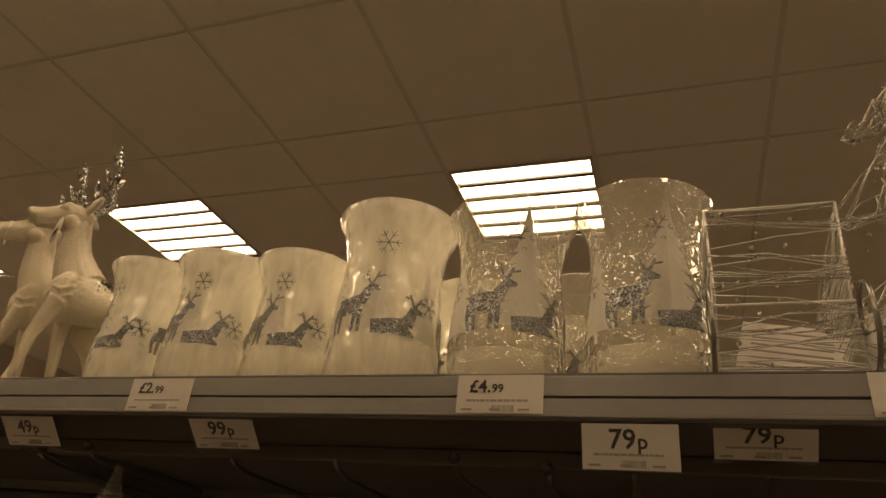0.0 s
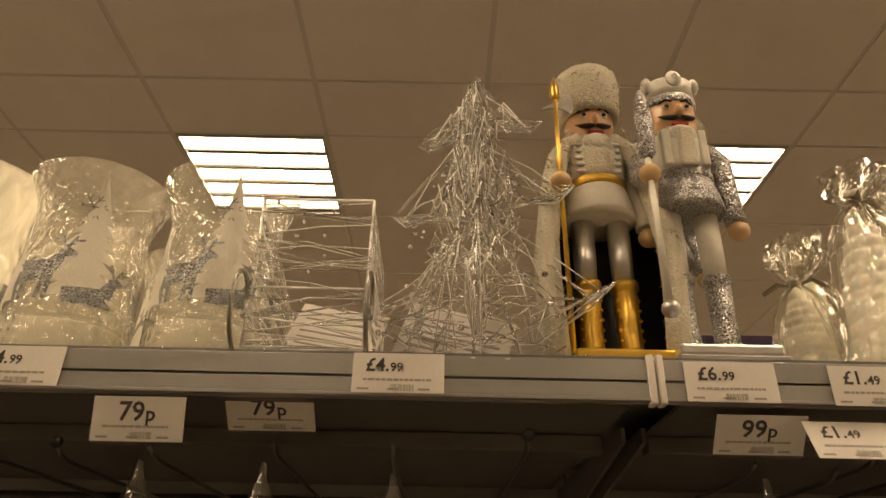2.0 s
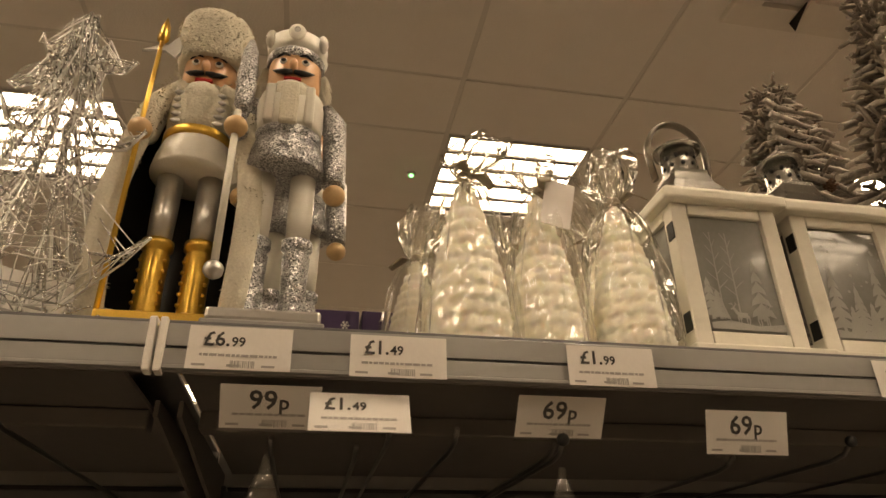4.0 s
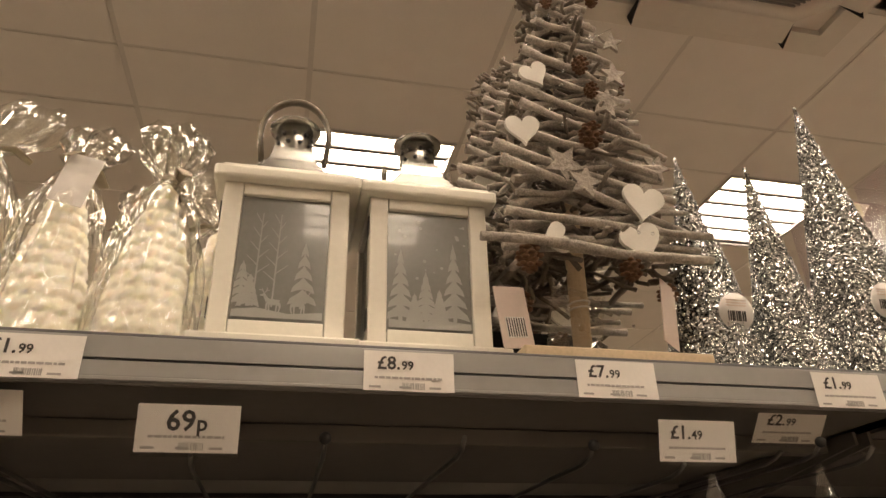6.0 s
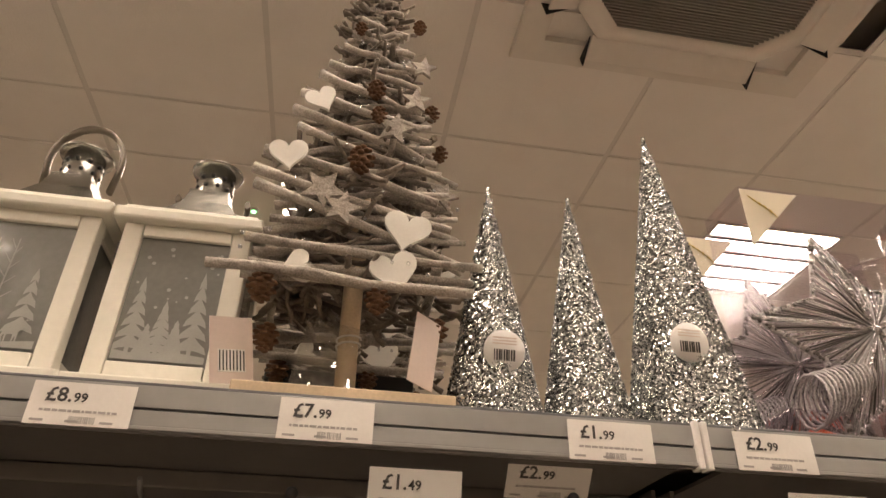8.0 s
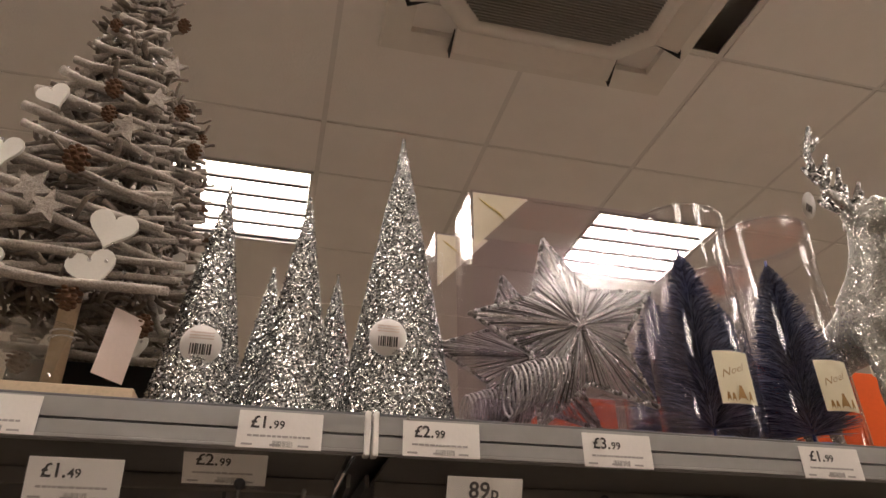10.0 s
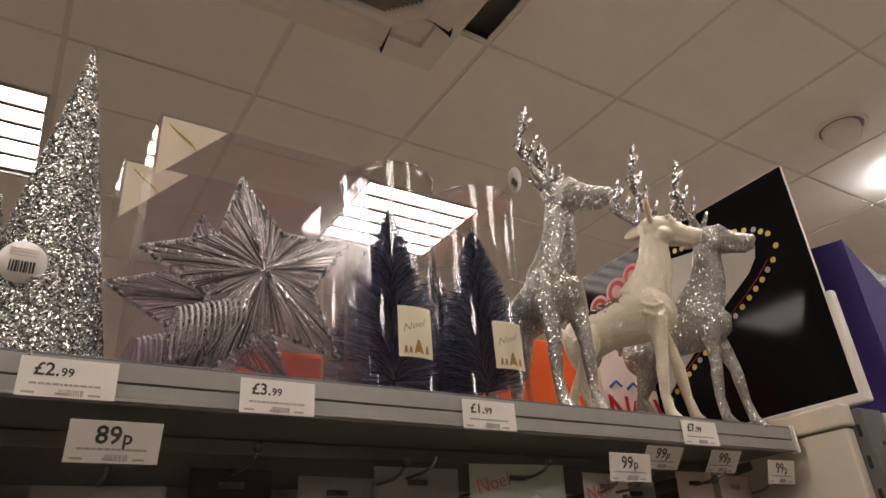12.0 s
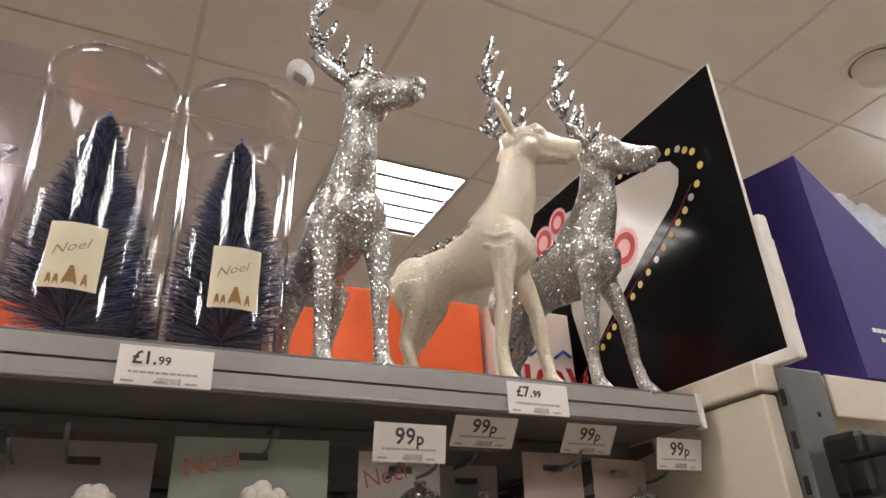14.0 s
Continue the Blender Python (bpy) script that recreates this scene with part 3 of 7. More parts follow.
M_PANEPRINT = mat("pane_print", (0.38, 0.38, 0.36), 0.5, var=0.12, scale=60)
M_CHROME = mat("lantern_steel", (0.36, 0.35, 0.33), 0.26, 1.0, var=0.12, scale=20)
M_HANDLE = mat("bronzed_steel", (0.20, 0.175, 0.145), 0.35, 0.6, var=0.2, scale=30)
M_BRONZE = mat("dark_hinge", (0.03, 0.03, 0.03), 0.4, 0.5)
M_TWIG = mat("whitewashed_twig", (0.44, 0.395, 0.35), 0.75, var=0.65, scale=45, bump=0.9, bscale=150)
M_TWIGSHADE = mat("twig_inner_shade", (0.20, 0.165, 0.135), 0.8, var=0.6, scale=50, bump=0.9, bscale=150)
M_TWIGEND = mat("pale_pine", (0.66, 0.52, 0.36), 0.6, var=0.18, scale=25, bump=0.2)
M_CONE = mat("pine_cone", (0.16, 0.08, 0.04), 0.7, var=0.4, scale=60, bump=0.5)
M_WHITEWOOD = mat("white_heart", (0.80, 0.78, 0.73), 0.5, var=0.06, scale=30)
M_TAG = mat("pink_card_tag", (0.72, 0.60, 0.55), 0.5, var=0.06, scale=20)
M_TAGWHITE = mat("white_round_tag", (0.82, 0.79, 0.77), 0.45, var=0.05)
M_PLASTIC = clear("clear_plastic", (0.975, 0.965, 0.98), gloss=1.35, rough=0.03, haze=0.004)
M_PLASTICLILAC = clear("lilac_plastic", (0.95, 0.925, 0.96), gloss=1.0, rough=0.11, haze=0.004, hazecol=(0.55, 0.50, 0.60))
M_STARWIRE = mat("star_glitter_wire", (0.66, 0.65, 0.63), 0.30, 0.7, var=0.75, scale=420, bump=0.5, bscale=500)
M_BRISTLE = mat("blue_bristle", (0.075, 0.105, 0.30), 0.30, var=0.5, scale=140)
M_BLUEBASE = mat("blue_base", (0.02, 0.10, 0.42), 0.4)
M_REDDISC = mat("red_card", (0.55, 0.07, 0.05), 0.5)
M_LABEL = mat("cream_label", (0.76, 0.70, 0.52), 0.5, var=0.05, scale=30)
M_LABELINK = mat("gold_ink", (0.35, 0.20, 0.06), 0.5)
M_ROSE = mat("rose_ink", (0.62, 0.20, 0.16), 0.4, 0.3)
M_ORANGE = mat("orange_card", (0.80, 0.12, 0.02), 0.5, var=0.08, scale=8)
M_BOARD = mat("black_gloss_board", (0.008, 0.008, 0.009), 0.07, var=0.3, scale=10, ior=1.35)
M_BOARD.node_tree.nodes["Principled BSDF"].inputs["Specular IOR Level"].default_value = 0.15
M_BOARDCREAM = mat("board_cream_print", (0.50, 0.47, 0.42), 0.2, var=0.06)
M_DOT = mat("board_gold_print", (0.75, 0.58, 0.14), 0.3)
M_PINK = mat("sweet_pink_print", (0.70, 0.28, 0.27), 0.3)
M_HOLDER = mat("white_holder", (0.80, 0.77, 0.72), 0.35, var=0.04)
M_POST = mat("grey_post", (0.14, 0.14, 0.145), 0.45, 0.2, var=0.08, scale=6)
M_PURPLE = mat("purple_card", (0.058, 0.036, 0.22), 0.62, var=0.12, scale=6)
M_PURPLEBOX = mat("dark_purple_box", (0.035, 0.015, 0.07), 0.4, var=0.1)
M_MINT = mat("pale_card", (0.62, 0.68, 0.60), 0.5, var=0.06, scale=10)
M_GREYCARD = mat("grey_card", (0.42, 0.40, 0.39), 0.5, var=0.1, scale=10)
M_PACK = clear("hazy_pack_plastic", (0.95, 0.96, 0.98), gloss=1.8, rough=0.06, haze=0.22, hazecol=(0.72, 0.76, 0.84))
M_BLUESIGN = mat("blue_sign", (0.05, 0.22, 0.75), 0.4)
M_PINKSIGN = mat("pink_sign", (0.75, 0.05, 0.2), 0.4)
M_YELLOW = mat("yellow_card", (0.78, 0.55, 0.06), 0.5)


def flat_on(bm, pts2, r_at, z0, x0, proud=0.0012, mi=0):
    """A small printed shape laid on a turned wall: pts2 are (arc, height) pairs, the front being -y."""
    vs = []
    for u, z in pts2:
        r = r_at(z0 + z) + proud
        a = (x0 + u) / r
        vs.append(bm.verts.new((r * math.sin(a), -r * math.cos(a), z0 + z)))
    try:
        f = bm.faces.new(vs)
        f.material_index = mi
    except ValueError:
        pass


def band(pts, w):
    """Short strokes as quads: each (x0, z0, x1, z1, w0, w1)."""
    out = []
    fine = []
    for x0, z0, x1, z1, w0, w1 in pts:
        n = max(1, math.ceil(math.hypot(x1 - x0, z1 - z0) / 0.007))
        for i in range(n):
            f, g = i / n, (i + 1) / n
            fine.append((x0 + (x1 - x0) * f, z0 + (z1 - z0) * f, x0 + (x1 - x0) * g, z0 + (z1 - z0) * g, w0 + (w1 - w0) * f, w0 + (w1 - w0) * g))
    for x0, z0, x1, z1, w0, w1 in fine:
        d = Vector((x1 - x0, z1 - z0))
        n = Vector((-d.y, d.x)).normalized() if d.length else Vector((0, 1))
        out.append([(x0 + n.x * w0 * w, z0 + n.y * w0 * w), (x0 - n.x * w0 * w, z0 - n.y * w0 * w), (x1 - n.x * w1 * w, z1 - n.y * w1 * w), (x1 + n.x * w1 * w, z1 + n.y * w1 * w)])
    return out


STAG = [(-0.016, 0.024, 0.010, 0.026, 7, 7), (0.008, 0.027, 0.017, 0.043, 5, 3), (0.015, 0.043, 0.025, 0.040, 3.4, 1.6), (0.010, 0.022, 0.0105, 0.0, 2, 1.2), (0.006, 0.022, 0.004, 0.0, 2, 1.2),
        (-0.015, 0.024, -0.018, 0.012, 3, 2), (-0.018, 0.012, -0.015, 0.0, 1.6, 1.2), (-0.011, 0.022, -0.010, 0.0, 2, 1.2), (0.016, 0.045, 0.010, 0.056, 1, .8), (0.012, 0.052, 0.006, 0.053, .9, .7),
        (0.017, 0.045, 0.022, 0.057, 1, .8), (0.020, 0.052, 0.028, 0.054, .9, .7), (0.012, 0.055, 0.011, 0.060, .8, .6)]
LYING = [(-0.018, 0.005, 0.014, 0.008, 5, 6.5), (0.012, 0.010, 0.018, 0.026, 5, 3), (0.016, 0.026, 0.026, 0.024, 3.2, 1.6), (0.012, 0.004, 0.020, 0.001, 3, 1.2), (-0.016, 0.003, -0.004, 0.0, 3, 1.4),
         (0.017, 0.028, 0.012, 0.039, 1, .8), (0.014, 0.035, 0.008, 0.036, .9, .7), (0.018, 0.028, 0.024, 0.038, 1, .8), (0.021, 0.034, 0.029, 0.035, .9, .7)]


def fir(h, w, n=6):
    out = []
    for k in range(n):
        z = h * (0.12 + 0.86 * k / n)
        ww = w * (1 - k / n) * 0.5 + 0.001
        for s in (-1, 1):
            out.append([(0, z - 0.001), (s * ww * 0.5, z - 0.0025), (s * ww * 0.30, z + h * 0.10), (0, z + h * 0.16)])
            out.append([(s * ww * 0.5, z - 0.0025), (s * ww, z - 0.005), (s * ww * 0.82, z + 0.002), (s * ww * 0.30, z + h * 0.10)])
    out.append([(-0.002, 0), (0.002, 0), (0.002, h * 0.2), (-0.002, h * 0.2)])
    return out


def flake(s):
    out = []
    for k in range(6):
        a = math.pi * k / 3
        c, q = math.cos(a), math.sin(a)
        out += band([(0, 0, c * s, q * s, 0.7, 0.5), (c * s * 0.55, q * s * 0.55, c * s * 0.55 + math.cos(a + 0.8) * s * 0.4, q * s * 0.55 + math.sin(a + 0.8) * s * 0.4, 0.5, 0.4),
                     (c * s * 0.55, q * s * 0.55, c * s * 0.55 + math.cos(a - 0.8) * s * 0.4, q * s * 0.55 + math.sin(a - 0.8) * s * 0.4, 0.5, 0.4)], 0.001)
    return out


def candle_holder(x, y, h, glass, spin=0.0, k=1.0):
    """Tulip-shaped glass holder, hollow, with a snow-filled foot and printed deer."""
    frosted = glass is M_FROST
    t = thing("candle_holder", pose(x, y, TOP, 0, 0, spin),
              label="tall frosted white glass candle holder with silver deer" if frosted else "clear crackle glass candle holder with silver deer and white fir",
              category="candle holder", group="glass candle holders")
    prof = [(0.050, 0.0), (0.056, 0.004), (0.0615, 0.03), (0.0625, 0.06), (0.060, 0.11), (0.0575, 0.150), (0.0570, 0.180), (0.0625, 0.212), (0.0745, 0.24)]
    prof = [(r * k, z * h / 0.24) for r, z in prof]

    def r_at(z):
        for (r0, z0), (r1, z1) in zip(prof[:-1], prof[1:]):
            if z0 <= z <= z1:
                return r0 + (r1 - r0) * (z - z0) / (z1 - z0)
        return prof[-1][0]
    fine = [(r_at(h * i / 24), h * i / 24) for i in range(25)]
    inner = [(r - 0.003, z) for r, z in reversed(fine) if z > 0.01]
    bm = B()

    def wob(a, z):
        return 0.010 * math.sin(a * 9 + z * 40) * max(0.0, z / h - 0.7) if frosted else 0.004 * math.sin(a * 13 + z * 90)
    lathe(bm, fine + [(r_at(h) - 0.0015, h + 0.0012)] + inner, 48, wob=wob)
    o = part("glass", bm, glass, t)
    o.visible_shadow = False
    bm = B()
    lathe(bm, [(r_at(0.004) - 0.004, 0.005), (r_at(0.02) - 0.0036, 0.02), (r_at(0.045) - 0.0036, 0.046 * k), (0.036 * k, 0.053 * k), (0, 0.055 * k)], 32)
    part("snow_filling", bm, M_SNOW, t, "white snow-like frosting in the foot")
    bm = B()
    for ang, lst in ((-24, STAG), (22, LYING), (100, STAG), (150, LYING), (-110, LYING), (205, STAG)):
        x0 = radians(ang) * 0.062 * k
        for q in band(lst, 0.00125):
            flat_on(bm, [(u * k * 1.25, v * k * 1.25) for u, v in q], r_at, 0.062 * k, x0)
    tagged(part("deer_print", bm, M_SILVERPRINT, t, "silver glitter deer"), kind="stuff")
    bm = B()
    for ang, z in ((6, 0.19), (62, 0.115), (-70, 0.13), (130, 0.18), (-140, 0.19)):
        for q in flake(0.0152 * k):
            flat_on(bm, q, r_at, z * h / 0.24 * 0.98, radians(ang) * 0.06 * k)
    tagged(part("snowflake_print", bm, M_SILVERPRINT, t), kind="stuff")
    bm = B()
    firs = ((-50, 0.12, 0.05), (4, 0.13, 0.05), (58, 0.11, 0.045), (160, 0.13, 0.05)) if frosted else ((14, 0.165, 0.085), (-62, 0.12, 0.06), (134, 0.165, 0.085), (-130, 0.15, 0.07))
    for ang, hh, ww in firs:
        for q in fir(hh * h / 0.24, ww * k, 6 if frosted else 9):
            flat_on(bm, q, r_at, 0.052 * k, radians(ang) * 0.06 * k, proud=0.0008)
    tagged(part("fir_print", bm, M_WHITEPRINT, t, "white fir trees"), kind="stuff")
    return t


candle_holder(-0.535, 0.705, 0.172, M_FROST, -22, 0.86)
candle_holder(-0.425, 0.705, 0.173, M_FROST, 0, 0.90)
candle_holder(-0.316, 0.715, 0.172, M_FROST, -2, 0.88)
candle_holder(-0.199, 0.716, 0.224, M_FROST, 8, 1.02)
candle_holder(-0.056, 0.716, 0.218, M_CRACK, 16)
candle_holder(0.090, 0.716, 0.218, M_CRACK, 10)
candle_holder(-0.135, 0.850, 0.190, M_FROST, 60, 0.88)
candle_holder(0.005, 0.855, 0.190, M_CRACK, 90, 0.88)


# ---- wire sleigh and wire tree ----
def wires(bm, rng, a, b, c, d, n, r=0.0009, sag=0.006):
    """Loose wires strung between edge a-b and edge c-d."""
    a, b, c, d = map(Vector, (a, b, c, d))
    for i in range(n):
        u, v = rng.random(), rng.random()
        p, q = a.lerp(b, u), c.lerp(d, min(1, max(0, u + rng.uniform(-0.14, 0.14))))
        mid = (p + q) / 2 + Vector((rng.uniform(-sag, sag), rng.uniform(-sag, sag), rng.uniform(-sag, sag)))
        tube(bm, [p, p.lerp(mid, 0.6), mid, mid.lerp(q, 0.5), q], r, 4, mi=i % 2)
    return bm


def wire_sleigh():
    t = thing("wire_sleigh", pose(0.204, 0.722, TOP), label="silver wire sleigh decoration wrapped in glitter thread", category="decoration")
    rng = random.Random(11)
    x0, x1, y0, y1, z0, z1 = -0.055, 0.055, -0.085, 0.10, 0.012, 0.168
    bm = B()
    for x in (x0, x1):
        tube(bm, [(x, y0, z0), (x * 0.97, y0 + 0.004, z1 * 0.5), (x, y0, z1)], 0.0012, 6)
        tube(bm, [(x, y1, z0), (x, y1, z1 * 0.72)], 0.0012, 6)
        tube(bm, [(x, y0, z0), (x, y1, z0)], 0.0012, 6)
        tube(bm, [(x, y0, z1), (x, 0, z1 * 0.62), (x, y1, z1 * 0.72)], 0.0012, 6)
        tube(bm, [(x, y0, z1 * 0.5), (x, y1, z1 * 0.4)], 0.0010, 6)
    for y, z in ((y0, z0), (y0, z1), (y1, z0), (y1, z1 * 0.72), (y0, z1 * 0.42)):
        tube(bm, [(x0, y, z), (x1, y, z)], 0.0012, 6)
    part("frame", bm, M_WIRE, t)
    for x in (x0 - 0.004, x1 + 0.004):
        bm = B()
        pts = [(x, y1 + 0.02, 0.004), (x, y0, 0.002), (x, y0 - 0.012, 0.006)]
        for k in range(15):
            a = -math.pi / 2 - 0.25 - k * 0.36
            r = 0.045 - 0.002 * k
            pts.append((x, y0 - 0.006 + r * math.cos(a) * 0.75 - 0.012 + 0.012, 0.052 + r * math.sin(a)))
        tube(bm, pts[:2] + pts[3:], 0.0022, 6)
        part("runner", bm, M_CHROME, t, "curled runner")
    bm = B()
    wires(bm, rng, (x0, y0, z0), (x0, y0, z1), (x1, y0, z0), (x1, y0, z1), 34, 0.0007)
    wires(bm, rng, (x1, y0, z0), (x1, y0, z1), (x1, y1, z0), (x1, y1, z1 * 0.7), 30)
    wires(bm, rng, (x0, y0, z0), (x0, y0, z1), (x0, y1, z0), (x0, y1, z1 * 0.7), 26)
    wires(bm, rng, (x0, y1, z0), (x0, y1, z1 * 0.7), (x1, y1, z0), (x1, y1, z1 * 0.7), 20)
    part("thread", bm, [M_WIRE, M_WIREGLIT], t, "loose glitter thread")
    bm = B()
    for k in range(40):
        ball(bm, (rng.uniform(x0, x1), rng.choice((y0, y0, y1)), rng.uniform(z0, z1)), rng.uniform(0.0013, 0.0026), seg=6)
    tagged(part("bead_string", bm, M_WIREGLIT, t, "clear beads"), kind="stuff")
    bm = B()
    bx(bm, -0.045, 0.05, -0.001, 0.001, 0.03, 0.10, m=Matrix.Translation((0.0, -0.03, 0.0)) @ Matrix.Rotation(radians(-25), 4, "X") @ Matrix.Rotation(radians(12), 4, "Y"))
    tg = part("paper_tag", bm, M_CARD, t, "white paper tag with grey print")
    bm = B()
    for k in range(6):
        bx(bm, -0.035, 0.035, -0.0016, -0.0011, 0.042 + k * 0.009, 0.044 + k * 0.009, m=Matrix.Translation((0.0, -0.03, 0.0)) @ Matrix.Rotation(radians(-25), 4, "X") @ Matrix.Rotation(radians(12), 4, "Y"))
    tagged(part("tag_print", bm, M_GREYINK, tg, "grey lines of small print"), kind="stuff")
    return t


wire_sleigh()


def wire_tree():
    t = thing("wire_tree", pose(0.366, 0.712, TOP, 0, 0, 0) @ Matrix.Diagonal((1.12, 1.12, 0.985, 1)), label="silver wire tree decoration with swooping glitter branches", category="decoration")
    rng = random.Random(5)
    H = 0.400
    tiers = [(0.0, 0.135, 0.128), (0.135, 0.255, 0.100), (0.255, 0.36, 0.072)]
    for n, ang in enumerate((-30, 76, 172, 262)):
        c, s = math.cos(radians(ang)), math.sin(radians(ang))
        k = (1.0, 0.85, 0.85, 0.85)[n]

        def P(u, z):
            return (u * c, u * s, z)
        bm = B()
        for i, (z0, z1, w) in enumerate(tiers):
            zt = (0.25, 0.345, H)[i]
            out = [P(0.006, zt), P(w * k * 0.22, zt - (zt - z0) * 0.42), P(w * k * 0.50, zt - (zt - z0) * 0.66), P(w * k * 0.78, zt - (zt - z0) * 0.70 - 0.002), P(w * k * 1.02, zt - (zt - z0) * 0.66)]
            tube(bm, out, 0.0016, 5, mi=1)
            low = [P(0.004, z0 + 0.045 + 0.012 * i), P(w * k * 0.45, z0 + 0.035 + 0.03 * i), P(w * k * 0.85, zt - (zt - z0) * 0.74), P(w * k * 1.02, zt - (zt - z0) * 0.66)]
            tube(bm, low, 0.0010, 5)
            for q in range(26):
                f, g = rng.random(), rng.random()
                j, m0 = f * 3.999, g * 2.999
                a = Vector(out[int(j)]).lerp(Vector(out[int(j) + 1]), j % 1)
                b = Vector(low[int(m0)]).lerp(Vector(low[int(m0) + 1]), m0 % 1)
                tube(bm, [a, a.lerp(b, 0.5) + Vector((rng.uniform(-.006, .006), rng.uniform(-.006, .006), rng.uniform(-.006, .006))), b], 0.0006, 4, mi=q % 2)
        tube(bm, [P(0.050, 0.0), P(0.022, 0.10), P(0.008, 0.28), P(0.0, H)], 0.0015, 5, mi=1)
        part("branch_frame", bm, [M_WIRE, M_WIREGLIT], t)
    bm = B()
    for k in range(260):
        z = rng.uniform(0.003, 0.33)
        w = 0.076 * (1 - z / H) ** 1.1 + 0.004
        a = rng.uniform(0, 6.28)
        p = Vector((w * math.cos(a), w * math.sin(a), z))
        a2 = a + rng.uniform(0.4, 1.5)
        q = Vector((w * math.cos(a2), w * math.sin(a2), max(0.002, z + rng.gauss(0, 0.022))))
        m0 = (p + q) * 0.5
        tube(bm, [p, p.lerp(m0, 0.6) + Vector((0, 0, rng.uniform(-.001, .006))), m0 * rng.uniform(0.8, 1.2) + Vector((0, 0, z * 0.0)), q], rng.uniform(0.0004, 0.0008), 4, mi=k % 2)
    tagged(part("thread", bm, [M_WIRE, M_WIREGLIT], t, "loose glitter thread"), kind="stuff")
    bm = B()
    for k in range(110):
        z = rng.uniform(0.01, H)
        w = 0.10 * (1 - z / H) + 0.004
        a = rng.uniform(0, 6.28)
        ball(bm, (w * math.cos(a), w * math.sin(a), z), rng.uniform(0.0014, 0.0032), seg=6)
    tagged(part("bead_string", bm, M_WIREGLIT, t, "clear beads"), kind="stuff")
    bm = B()
    mm = Matrix.Translation((-0.02, 0.02, 0.05)) @ Matrix.Rotation(radians(14), 4, "Y") @ Matrix.Rotation(radians(-18), 4, "X")
    bx(bm, -0.055, 0.05, -0.0006, 0.0006, -0.045, 0.05, m=mm)
    tg = part("paper_tag", bm, M_CARD, t, "white paper tag with grey print")
    bm = B()
    for k in range(7):
        bx(bm, -0.045, 0.04, -0.0012, -0.0007, -0.03 + k * 0.01, -0.027 + k * 0.01, m=mm)
    tagged(part("tag_print", bm, M_GREYINK, tg, "grey lines of small print"), kind="stuff")
    return t


wire_tree()


# ---- nutcrackers ----
def fluff(bm, rng, c, r, n, size, mi, sc=(1, 1, 1)):
    """Tufts of pile standing off a body."""
    for k in range(n):
        v = Vector((rng.gauss(0, 1), rng.gauss(0, 1), rng.gauss(0, 1))).normalized()
        p = Vector(c) + Vector((v.x * r * sc[0], v.y * r * sc[1], v.z * r * sc[2]))
        q = p + v * size * rng.uniform(0.5, 1.2) + Vector((0, 0, -size * 0.3))
        s = v.cross(Vector((0.3, 0.2, 1))).normalized() * size * 0.28
        a, b, d = bm.verts.new(p - s), bm.verts.new(p + s), bm.verts.new(q)
        f = bm.faces.new((a, b, d))
        f.material_index = mi
        f.smooth = True


